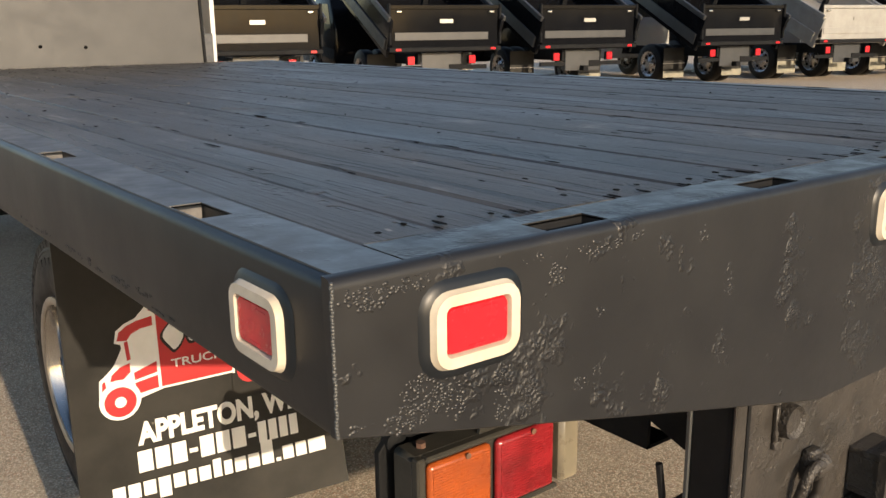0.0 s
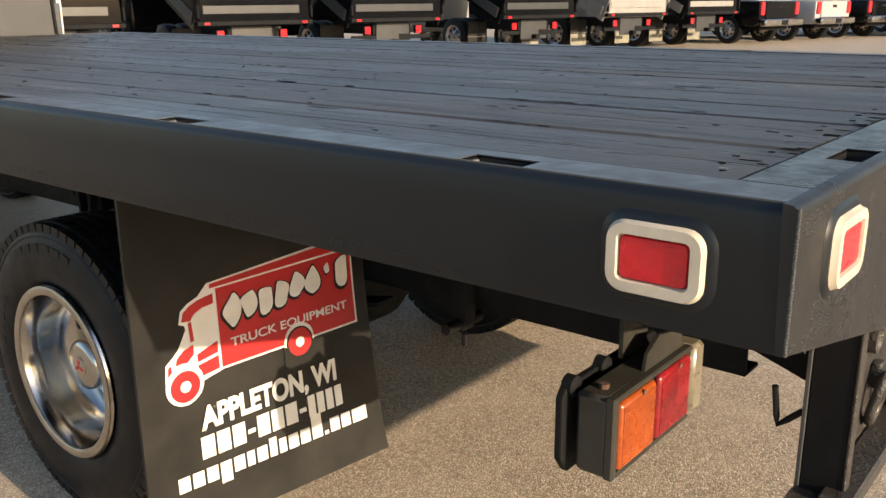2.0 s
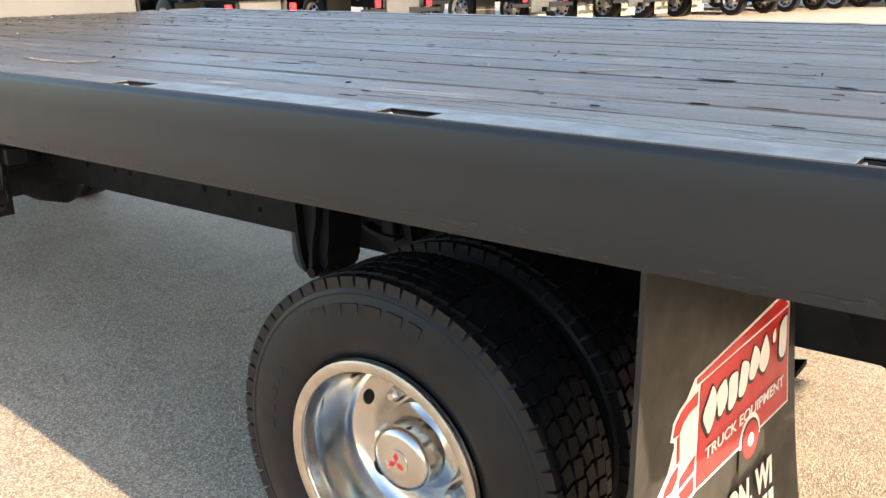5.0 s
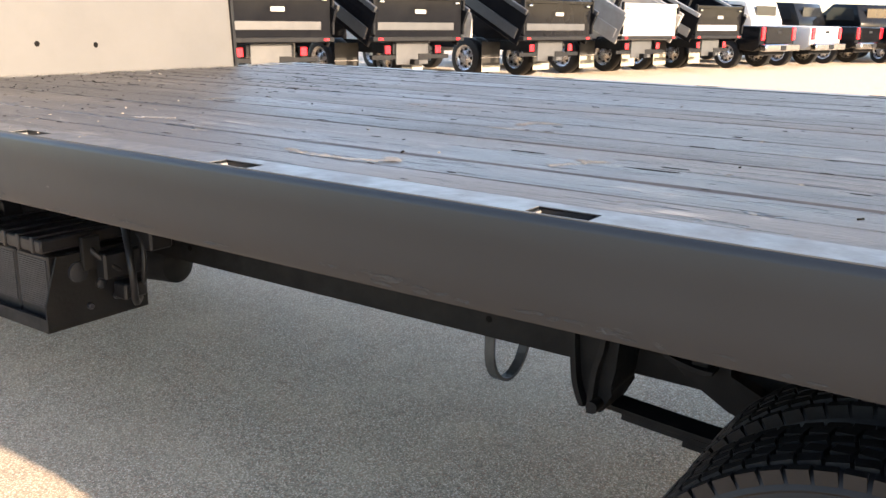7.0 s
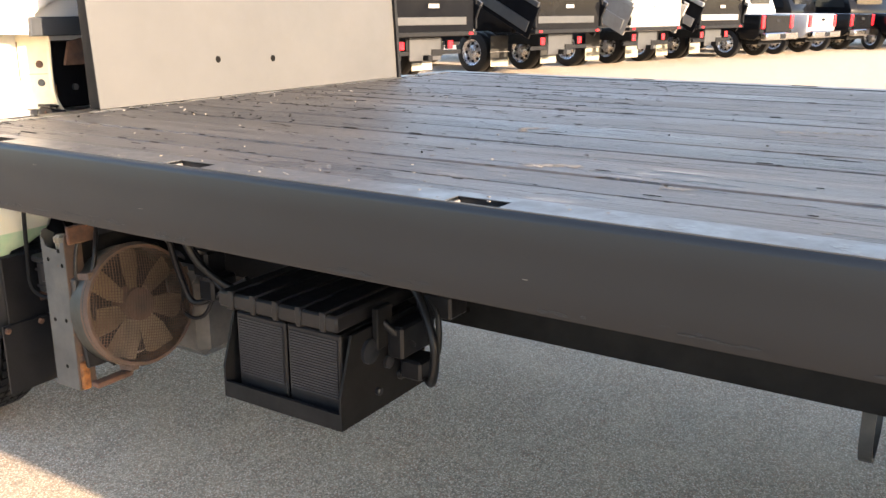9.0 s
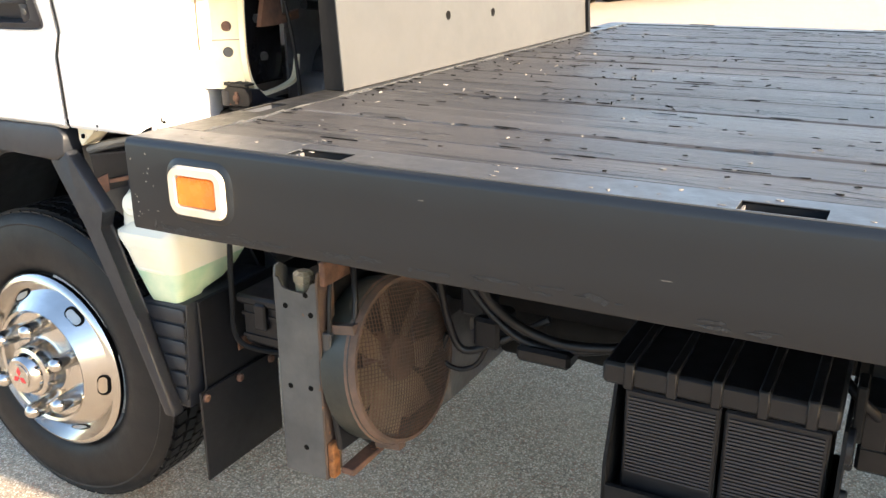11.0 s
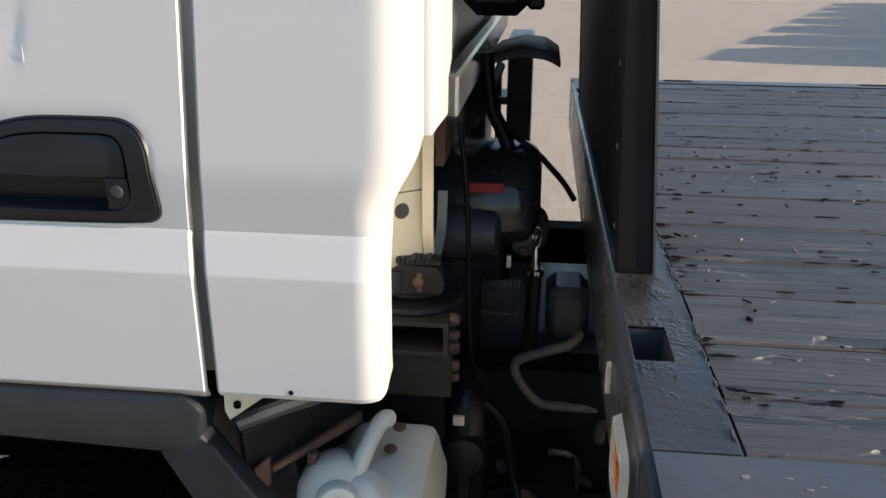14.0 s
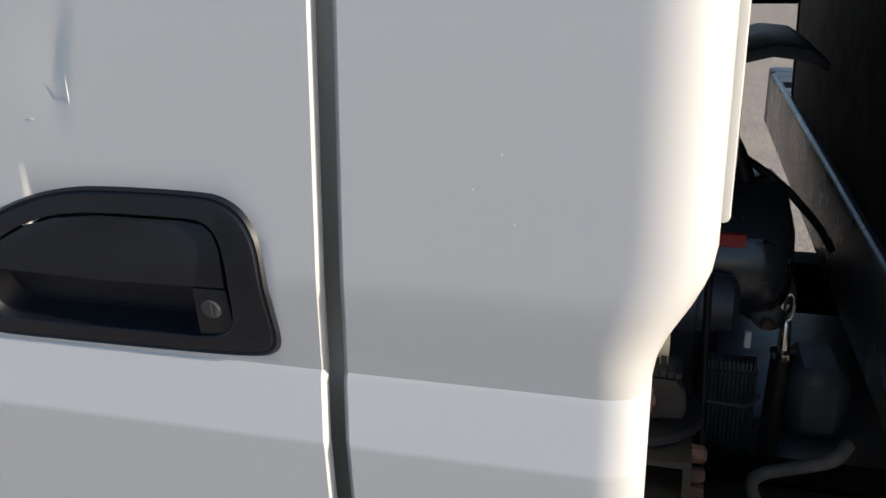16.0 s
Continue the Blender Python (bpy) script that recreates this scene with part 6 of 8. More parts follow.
# handle
def handle():
    """A flush pull: a flat frame, a bowl to reach into and a flap hinged above it."""
    out = [(5.687, 1.255), (5.681, 1.263), (5.667, 1.277), (5.643, 1.291), (5.613, 1.305), (5.585, 1.312), (5.558, 1.315), (5.484, 1.315), (5.469, 1.312), (5.457, 1.304), (5.449, 1.289),
           (5.446, 1.271), (5.443, 1.234), (5.442, 1.217), (5.446, 1.208), (5.458, 1.202), (5.518, 1.200), (5.630, 1.199), (5.662, 1.199), (5.678, 1.205), (5.684, 1.216), (5.687, 1.233)]
    def eased(pts, times=2):
        for _ in range(times):
            pts = [(a[0] * k + b[0] * (1 - k), a[1] * k + b[1] * (1 - k)) for a, b in zip(pts, pts[1:] + pts[:1]) for k in (0.75, 0.25)]
        return pts

    out = eased(out)
    mid = Vector((5.564, 1.254))
    grown = lambda d: [(y + d * (y - mid.x) / 0.12, z + d * (z - mid.y) / 0.06) for y, z in out]
    inn = [(5.660, 1.252), (5.652, 1.262), (5.637, 1.276), (5.616, 1.287), (5.590, 1.295), (5.560, 1.298), (5.500, 1.298), (5.486, 1.297), (5.477, 1.290), (5.473, 1.278), (5.4715, 1.265),
           (5.471, 1.257), (5.4715, 1.240), (5.4725, 1.230), (5.478, 1.220), (5.494, 1.2155), (5.520, 1.215), (5.600, 1.215), (5.640, 1.215), (5.650, 1.218), (5.656, 1.226), (5.660, 1.238)]
    bx = XC + 0.0096
    lean = lambda z: sect_x(z) - XC - 0.0065

    def follow(b):
        """Bend a flat piece to the door's crest."""
        for v in b.verts:
            v.co.x += lean(v.co.z)
        return b
    inn = eased(inn)
    bowl = lambda k, dz: [(5.566 + (y - 5.566) * k, 1.256 + (z - 1.256) * k + dz) for y, z in inn]
    bm = bmesh.new()
    lofted(bm, [[(bx + 0.010 + lean(z), y, z) for y, z in grown(0)], [(bx - 0.003 + lean(z), y, z) for y, z in grown(0.0)], [(bx - 0.0058 + lean(z), y, z) for y, z in grown(-0.0018)], [(bx - 0.0048 + lean(z), y, z) for y, z in grown(-0.0034)], [(bx - 0.0062 + lean(z), y, z) for y, z in grown(-0.005)],
                [(bx - 0.0066 + lean(z), y, z) for y, z in bowl(1.02, 0)], [(bx - 0.0056 + lean(z), y, z) for y, z in inn], [(bx + 0.004 + lean(z), y, z) for y, z in bowl(0.97, 0.001)], [(bx + 0.016 + lean(z), y, z) for y, z in bowl(0.93, 0.004)], [(bx + 0.020, y, z) for y, z in bowl(0.86, 0.006)]], cap_last=True)
    h = part("door_handle", bm, HANDLE, door, "black plastic recessed door handle", smooth=True, crease=30)
    flap_edge = [(5.657, 1.2535), (5.650, 1.2615), (5.636, 1.2745), (5.615, 1.2855), (5.590, 1.2930), (5.560, 1.2958), (5.500, 1.2958), (5.487, 1.2948), (5.480, 1.2890), (5.4760, 1.2780), (5.4745, 1.2530), (5.560, 1.2520)]
    bm = bmesh.new()
    prism(bm, flap_edge, "x", bx - 0.0046, bx + 0.004, bevel=0.0010)
    part("grip", follow(bm), HANDLE, h, smooth=True)
    bm = bmesh.new()
    prism(bm, [(5.4735, 1.2525), (5.4735, 1.225), (5.479, 1.2185), (5.4995, 1.2165), (5.4975, 1.2525)], "x", bx - 0.0052, bx + 0.012, bevel=0.0018)
    part("lock_boss", follow(bm), HANDLE, h, smooth=True)
    bm = bmesh.new()
    lathe(bm, [(bx - 0.0072, 0.0058), (bx - 0.0064, 0.0068), (bx + 0.004, 0.0068)], (0, 5.486, 1.238), 18, "x")
    box(bm, bx - 0.0078, bx - 0.0062, 5.4850, 5.4870, 1.2335, 1.2425)
    part("key_lock", follow(bm), GREYPOST, h, "small steel key lock", smooth=True)


handle()
# Last three marks are specular dots of the quarter panel drawn as white flakes.
bm = bmesh.new()
for y, z, ly, lz in ((5.640, 1.402, 0.0012, 0.010), (5.632, 1.392, 0.0010, 0.006), (5.652, 1.372, 0.004, 0.0010), (5.5715, 1.372, 0.0008, 0.012), (5.600, 1.355, 0.0022, 0.0008), (5.622, 1.418, 0.0030, 0.0009), (5.300, 1.345, 0.0007, 0.0007), (5.316, 1.325, 0.0006, 0.0006), (5.292, 1.306, 0.0008, 0.0007)):
    k = 7
    x = sect_x(z) + (dent(y, z) if y > 5.41 else 0.0)
    rim_ = [bm.verts.new((x - 0.0004, y + ly * math.cos(math.tau * i / k), z + lz * math.sin(math.tau * i / k))) for i in range(k)]
    tip_ = bm.verts.new((x - 0.0008, y, z))
    for i in range(k):
        bm.faces.new((rim_[i], rim_[(i + 1) % k], tip_))
tagged(part("paint_scratch", bm, VINYLW, door), "pale scratches in the white paint, and specular dots drawn in white", kind="stuff")
# arch trim under the door
bm = bmesh.new()
prism(bm, [(5.432, 1.013), (5.412, 0.995), (5.418, 0.955), (5.446, 0.938), (5.52, 0.946), (5.70, 0.952), (5.95, 0.935), (6.75, 0.70), (6.75, 1.010)], "x", XC - 0.004, XC + 0.05, bevel=0.010)
part("arch_trim", bm, PLASTIC, truck, "dark grey plastic wheel arch trim", smooth=True)
part("inner_arch", boxes((XC + 0.04, 0.80, 6.10, 6.16, 0.45, 1.02), (XC + 0.05, 0.80, 5.40, 6.80, 0.985, 1.012)), CHASSIS, truck, "dull brown inner wheel arch")
bm = bmesh.new()
prism(bm, [(5.396, 1.012), (5.396, 0.984), (5.391, 0.973), (5.352, 1.003), (5.348, 1.012)], "x", XC + 0.022, XC + 0.030, bevel=0.001)
sill = part("sill_bracket", bm, CREAM, truck, "cream sill flange under the cab")
part("sill_bolt", boxes((XC + 0.016, XC + 0.0225, 5.376, 5.384, 0.990, 0.999), bevel=0.002), HOLE, sill)
part("sill_fold", slab([(XC + 0.022, 5.391, 0.973), (XC + 0.022, 5.352, 1.003), (XC + 0.060, 5.347, 1.003), (XC + 0.060, 5.386, 0.973)], (0, 0, 0.002)), CREAM, sill)
bm = bmesh.new()
tube(bm, curve_pts([(0.284, 5.386, 0.962), (0.300, 5.345, 0.975), (0.335, 5.29, 0.984), (0.42, 5.26, 0.985)]), 0.0095)
part("sill_tube", bm, GREYPOST, sill, "grey drain tube", smooth=True)
part("cab_underside", boxes((XC + 0.09, 1.0, 5.315, 5.40, 0.988, 1.002)), DARK, truck)
part("splash_panel", slab([(0.279, 5.380, 0.952), (0.425, 5.280, 0.950), (0.425, 5.280, 0.895), (0.285, 5.376, 0.872)], (0.006, 0.008, 0)), DARK, truck, "black splash panel behind the wheel")
part("panel_lip", slab([(0.277, 5.379, 0.9525), (0.425, 5.278, 0.9505), (0.433, 5.290, 0.9525), (0.286, 5.391, 0.9545)], (0, 0, 0.003)), PLASTIC, truck)
part("splash_foot", slab([(0.283, 5.371, 0.905), (0.300, 5.359, 0.912), (0.300, 5.359, 0.876), (0.283, 5.371, 0.868)], (-0.002, -0.003, 0)), RUST, truck, "rusty foot of the strap")
# ---- gap between cab and bed ----
PA, PB = Vector((0.528, 5.290)), Vector((0.596, 5.200))
PD = (PB - PA).normalized()
PN = Vector((-PD.y, PD.x))
PN = PN if PN.x < 0 else -PN
bm = bmesh.new()
prism(bm, [(0.0, 1.30), (0.0, 1.142), (-0.046, 1.134), (-0.050, 1.10), (-0.020, 1.064), (0.060, 1.058), (0.082, 1.042), (0.094, 1.050), (0.094, 1.30)], "y", 0.0, 0.007)
for v in bm.verts:
    q = PA + PD * v.co.x - PN * v.co.y
    v.co = (q.x, q.y, v.co.z)
pillar = part("cab_pillar", bm, CREAM, truck, "cream inner pillar with rusty bolt holes")
for z, mat in ((1.194, RUST), (1.139, GREYPOST)):
    bm = bmesh.new()
    lathe(bm, [(-0.003, 0.0095), (0.001, 0.0118)], (0, 0, z), 18, "y")
    q = PA + PD * 0.062
    bm.transform(Matrix(((PD.x, PN.x * -1, 0, q.x), (PD.y, PN.y * -1, 0, q.y), (0, 0, 1, 0), (0, 0, 0, 1))))
    part("pillar_hole", bm, mat, pillar, "round rust-edged hole")
bm = bmesh.new()
run = curve_pts([(0.580, 0, 1.30), (0.5745, 0, 1.20), (0.5765, 0, 1.11), (0.594, 0, 1.060), (0.622, 0, 1.040), (0.650, 0, 1.038), (0.718, 0, 1.046), (0.754, 0, 1.062), (0.768, 0, 1.116)], 5)
prism(bm, [(p.x, p.z) for p in run] + [(p.x + (0.005 if p.x < 0.65 else -0.005), p.z + (0.007 if p.z < 1.10 else 0.0)) for p in run[::-1]], "y", 5.199, 5.214)
part("pillar_flange", bm, CREAM, pillar, "pale folded flange of the pillar")
bm = bmesh.new()
prism(bm, [(0.318, 5.218), (0.40, 5.252), (0.50, 5.286), (0.602, 5.302), (0.602, 5.308), (0.50, 5.294), (0.40, 5.260), (0.318, 5.226)], "z", 1.000, 1.29)
for v in bm.verts:
    if v.co.z < 1.01:
        v.co.z -= 0.24 * max(0.0, v.co.x - 0.318)
part("inner_wall", bm, CAB, pillar, "white inner wall of the cab's corner")
bm = bmesh.new()
prism(bm, [(0.006, 1.136), (0.0075, 1.130), (0.007, 1.118), (0.009, 1.104), (0.006, 1.092), (0.0035, 1.108), (0.003, 1.126)], "y", -0.0012, 0.0002)
for v in bm.verts:
    q = PA + PD * (v.co.x + 0.098) - PN * v.co.y
    v.co = (q.x, q.y, v.co.z)
part("rust_run", bm, RUSTRUN, pillar, "rust run on the pillar")
bm = bmesh.new()
prism(bm, [(0.030, 1.1640), (0.099, 1.1645), (0.099, 1.1665), (0.030, 1.1660)], "y", -0.0012, 0.0)
prism(bm, [(0.0, 1.142), (0.030, 1.1640), (0.030, 1.1660), (-0.001, 1.144)], "y", -0.0012, 0.0)
for v in bm.verts:
    q = PA + PD * v.co.x - PN * v.co.y
    v.co = (q.x, q.y, v.co.z)
part("plate_seam", bm, CLEARLENS, pillar, "edge of the plate lapped over the pillar")
bm = bmesh.new()
prism(bm, [(-0.0005, 1.146), (0.0030, 1.146), (0.0025, 1.20), (0.0035, 1.26), (0.0005, 1.26)], "y", -0.0014, 0.0002)
for v in bm.verts:
    q = PA + PD * v.co.x - PN * v.co.y
    v.co = (q.x, q.y, v.co.z)
part("rusty_joint", bm, RUST, pillar, "rusty joint down the pillar's edge")
bracket = part("inner_bracket", boxes((0.590, 0.745, 5.232, 5.262, 1.058, 1.262), bevel=0.006), SKYBLACK, truck, "glossy black bracket inside the pillar")
for x, z in ((0.655, 1.205), (0.690, 1.21), (0.672, 1.12)):
    bm = bmesh.new()
    lathe(bm, [(5.224, 0.010), (5.233, 0.011)], (x, 0, z), 6, "y")
    part("bracket_bolt", bm, GREYPOST, bracket)
bm = bmesh.new()
prism(bm, [(0.62, 1.19), (0.64, 1.26), (0.69, 1.27), (0.70, 1.21), (0.76, 1.22), (0.76, 1.20), (0.68, 1.19)], "y", 5.190, 5.202)
part("rusty_hook", bm, RUST, truck, "rusty bracket at the end of the tilt strut")
# cab mount: a square tube open towards the outside, rusty pad and black cap on it, grey plate under it
bm = bmesh.new()
ring = [[bm.verts.new((x, y, z)) for y, z in ((ya, za), (yb, za), (yb, zb), (ya, zb))] for x in (0.530, 0.70) for ya, yb, za, zb in ((5.172, 5.270, 0.941, 0.992), (5.179, 5.263, 0.948, 0.985))]
for k in range(4):
    j = (k + 1) % 4
    for a, b in ((0, 1), (3, 2), (2, 0), (1, 3)):
        bm.faces.new((ring[a][k], ring[a][j], ring[b][j], ring[b][k]))
bmesh.ops.recalc_face_normals(bm, faces=bm.faces)
mount = part("cab_mount", bm, DUSTY, truck, "grey square cab mount with a rusty pad and black cap")
part("tube_end", boxes((0.585, 0.59, 5.180, 5.262, 0.949, 0.984)), HOLE, mount)
bm = bmesh.new()
lathe(bm, [(0.9925, 0.020), (0.9925, 0.068), (0.997, 0.071), (1.003, 0.068), (1.006, 0.050)], (0.612, 5.230, 0), 18, "z")
part("mount_pad", bm, RUSTYBLACK, mount, "rust-stained pad plate", smooth=True)
bm = bmesh.new()
lathe(bm, [(1.0045, 0.046), (1.012, 0.050), (1.020, 0.046), (1.026, 0.050)], (0.616, 5.230, 0), 24, "z")
part("mount_rubber", bm, DARK, mount, "black rubber block of the mount", smooth=True)
bm = bmesh.new()
prism(bm, [(5.184, 1.024), (5.180, 1.034), (5.182, 1.052), (5.191, 1.064), (5.240, 1.068), (5.252, 1.058), (5.255, 1.040), (5.247, 1.024)], "x", 0.552, 0.566, bevel=0.002)
cap = part("mount_cap", bm, RUSTYBLACK, mount, "black chamfered face of the mount")
bm = bmesh.new()
prism(bm, [(0.567, 1.020), (0.567, 1.062), (0.598, 1.058), (0.620, 1.034), (0.650, 1.026), (0.690, 1.026), (0.690, 1.018), (0.640, 1.016)], "y", 5.186, 5.250, bevel=0.002)
part("cap_strap", bm, HANDLE, cap, "black strap curving under the channel")
bm = bmesh.new()
lathe(bm, [(1.022, 0.022), (1.024, 0.026), (1.056, 0.026), (1.060, 0.020)], (0.576, 5.246, 0), 18, "z")
part("cap_bush", bm, HANDLE, cap, smooth=True)
bm = bmesh.new()
for k in range(9):
    box(bm, 0.549, 0.580, 5.187 + 0.0068 * k, 5.1925 + 0.0068 * k, 1.0685, 1.0735 + 0.001 * (k % 3))
part("rubber_edge", bm, DARK, cap, "crumbling rubber edge")
bm = bmesh.new()
lathe(bm, [(0.5465, 0.004), (0.548, 0.0075), (0.5522, 0.009)], (0, 5.216, 1.042), 7, "x")
box(bm, 0.5490, 0.5523, 5.211, 5.218, 1.029, 1.056)
part("rusty_stud", bm, RUST, cap)
part("mount_leg", boxes((0.540, 0.556, 5.168, 5.275, 0.872, 0.940), bevel=0.003), DUSTY, mount, "grey plate under the mount")
part("mount_web", boxes((0.557, 0.64, 5.180, 5.26, 0.74, 0.938), bevel=0.003), CHASSIS, mount)
part("mount_arm", boxes((0.64, 0.80, 5.20, 5.25, 0.60, 0.80), bevel=0.006), GRIME, mount)
for z, r in ((0.988, 0.008), (0.965, 0.007), (0.945, 0.009), (0.918, 0.008), (0.900, 0.007)):
    bm = bmesh.new()
    lathe(bm, [(5.158, r * 0.7), (5.161, r), (5.172, r * 1.15)], (0.552 + 0.3 * r, 0, z), 6, "y")
    part("mount_bolt", bm, RUST, mount)
# engine and gearbox shapes seen in the gap
bm = bmesh.new()
m = Matrix.Translation((1.00, 5.17, 1.05))
lathe(bm, [(-0.10, 0.05), (-0.09, 0.085), (0.02, 0.10), (0.10, 0.095), (0.13, 0.05)], (0, 0, 0), 24, "y")
bm.transform(m)
air = part("air_cleaner", bm, GRIME, truck, "black air cleaner housing", smooth=True)
bm = bmesh.new()
prism(bm, [(0.88, 0.98), (0.86, 1.06), (0.90, 1.13), (1.00, 1.15), (1.10, 1.14), (1.16, 1.07), (1.12, 0.99)], "y", 5.052, 5.28, bevel=0.042, seg=3)
part("cleaner_lid", bm, OILY, air, "glossy black rounded lid", smooth=True)
part("red_mark", boxes((0.868, 0.878, 5.115, 5.175, 1.088, 1.104)), VINYLR, air)
bm = bmesh.new()
lathe(bm, [(5.118, 0.022), (5.126, 0.034), (5.165, 0.038), (5.17, 0.043), (5.25, 0.043)], (0.85, 0, 1.022), 20, "y")
part("pump_body", bm, GRIME, truck, "dark cast pump body", smooth=True)
bm = bmesh.new()
lathe(bm, [(0.888, 0.012), (0.892, 0.022), (0.915, 0.027), (0.95, 0.027), (0.955, 0.040), (1.02, 0.042)], (0, 5.076, 0.992), 20, "x")
part("pump_body", bm, GREYPOST, truck, "small cast pump body", smooth=True)
for y, z, r in ((5.078, 0.982, 0.009), (5.098, 1.008, 0.006), (5.060, 1.010, 0.006)):
    bm = bmesh.new()
    lathe(bm, [(0.880, r * 0.8), (0.884, r), (0.90, r)], (0, y, z), 6, "x")
    part("pump_bolt", bm, RUST if r > 0.008 else STEEL, truck)
part("pale_clip", boxes((0.855, 0.862, 5.098, 5.106, 0.960, 0.982), bevel=0.001), VINYLW, truck, "small pale plug")
bm = bmesh.new()
lathe(bm, [(0.940, 0.0145), (0.944, 0.0155), (0.950, 0.0155), (0.953, 0.008), (0.988, 0.0065), (0.992, 0.004)], (0.88, 5.056, 0), 14, "z")
tube(bm, [(0.88, 5.0545 + 0.0055 * math.cos(a), 1.010 + 0.018 * math.sin(a)) for a in np.linspace(-1.5, 4.7, 16)], 0.0022, 6)
part("dipstick_handle", bm, STEEL, truck, "bright dipstick handle", smooth=True)
bm = bmesh.new()
tube(bm, curve_pts([(0.88, 5.057, 0.941), (0.88, 5.060, 0.84), (0.882, 5.064, 0.75), (0.885, 5.068, 0.50)]), 0.0135, 12)
part("filler_pipe", bm, DARK, truck, "black filler pipe", smooth=True)
core = part("oil_cooler", boxes((0.920, 0.960, 5.078, 5.152, 0.66, 0.900), bevel=0.004), GRIME, truck, "finned black oil cooler")
bm = bmesh.new()
for k in range(13):
    y = 5.081 + k * 0.0055
    box(bm, 0.911, 0.920, y, y + 0.0022, 0.665, 0.896)
tagged(part("fin", bm, GREYPOST, core, "grey cooling fins"), kind="stuff")
bm = bmesh.new()
for k in range(13):
    y = 5.082 + k * 0.0055
    tube(bm, [(0.912, y, 0.898), (0.916, y, 0.908), (0.935, y, 0.910), (0.955, y, 0.900)], 0.0017, 5)
tagged(part("fin_crest", bm, ALLOY, core, "bright crests of the fins"), kind="stuff")
part("gearbox", boxes((0.93, 1.05, 4.955, 5.034, 0.79, 0.895), bevel=0.018), GRIME, truck, "cast gearbox lug", smooth=True)
pieces("hose", HOSE, truck, ([(0.83, 4.975, 0.853), (0.80, 4.996, 0.847), (0.80, 5.039, 0.830), (0.80, 5.073, 0.817), (0.80, 5.085, 0.800), (0.80, 5.073, 0.769), (0.80, 5.04, 0.735), (0.80, 4.993, 0.730), (0.81, 4.932, 0.722), (0.83, 4.88, 0.69), (0.86, 4.83, 0.64)], 0.0085), label="dusty grey hose behind the cab")
pieces("hose", HOSE, truck, ([(0.84, 5.05, 0.712), (0.86, 4.966, 0.695), (0.86, 4.898, 0.677), (0.86, 4.862, 0.639), (0.86, 4.851, 0.583), (0.86, 4.85, 0.50)], 0.008), ([(0.86, 4.995, 0.640), (0.86, 4.946, 0.578), (0.86, 4.892, 0.510), (0.86, 4.850, 0.455)], 0.011),
       ([(0.86, 4.840, 0.590), (0.86, 4.813, 0.515), (0.86, 4.784, 0.457)], 0.009), ([(0.84, 5.138, 0.60), (0.85, 5.141, 0.50), (0.86, 5.130, 0.42)], 0.006), label="dusty hose low behind the cab")
pieces("rusty_pipe", RUST, truck, ([(0.855, 4.936, 0.640), (0.855, 4.934, 0.660), (0.855, 4.924, 0.675), (0.855, 4.907, 0.671), (0.855, 4.885, 0.638), (0.855, 4.877, 0.600)], 0.0065))
pieces("hose", HOSE, truck, ([(0.78, 5.00, 0.60), (0.80, 4.96, 0.585), (0.82, 4.92, 0.56), (0.84, 4.90, 0.52), (0.86, 4.895, 0.45)], 0.010), ([(0.74, 5.10, 0.64), (0.80, 5.05, 0.62), (0.86, 5.02, 0.57), (0.88, 5.00, 0.50), (0.90, 4.97, 0.44)], 0.012),
       ([(0.70, 5.02, 0.70), (0.72, 4.99, 0.685), (0.76, 4.97, 0.64), (0.78, 4.97, 0.58)], 0.006), ([(0.90, 4.93, 0.66), (0.92, 4.89, 0.60), (0.94, 4.86, 0.55)], 0.014), label="dusty hose low behind the cab")
for c, r, h in (((0.88, 5.03, 0.575), 0.030, 0.05), ((0.90, 4.955, 0.600), 0.022, 0.04), ((0.84, 5.085, 0.565), 0.020, 0.06)):
    bm = bmesh.new()
    lathe(bm, [(c[2] - h, r * 0.8), (c[2] - h * 0.8, r), (c[2] + h * 0.5, r), (c[2] + h * 0.6, r * 0.7), (c[2] + h, r * 0.65), (c[2] + h * 1.05, r * 0.3)], (c[0], c[1], 0), 14, "z")
    part("fitting", bm, GRIME, truck, "grimy cast fitting", smooth=True)
bm = bmesh.new()
lathe(bm, [(0.585, 0.018), (0.59, 0.023), (0.632, 0.023), (0.640, 0.016)], (0.865, 4.876, 0), 14, "z")
part("rusty_coupling", bm, RUST, truck, smooth=True)
pieces("hose", DARK, truck, ([(0.69, 5.175, 1.24), (0.70, 5.165, 1.15), (0.708, 5.160, 1.03), (0.700, 5.157, 0.93), (0.705, 5.15, 0.82)], 0.0042),
       ([(0.60, 5.16, 0.86), (0.62, 5.10, 0.80), (0.64, 5.08, 0.70), (0.60, 5.05, 0.60)], 0.008), ([(0.70, 5.15, 0.72), (0.85, 5.08, 0.66), (1.05, 5.04, 0.66), (1.2, 5.02, 0.60)], 0.013),
       ([(0.99, 5.125, 1.175), (1.0, 5.100, 1.158), (1.0, 5.062, 1.130), (1.0, 5.040, 1.108), (1.01, 5.012, 1.075), (1.02, 4.99, 1.04)], 0.0055), label="black hose behind the cab")
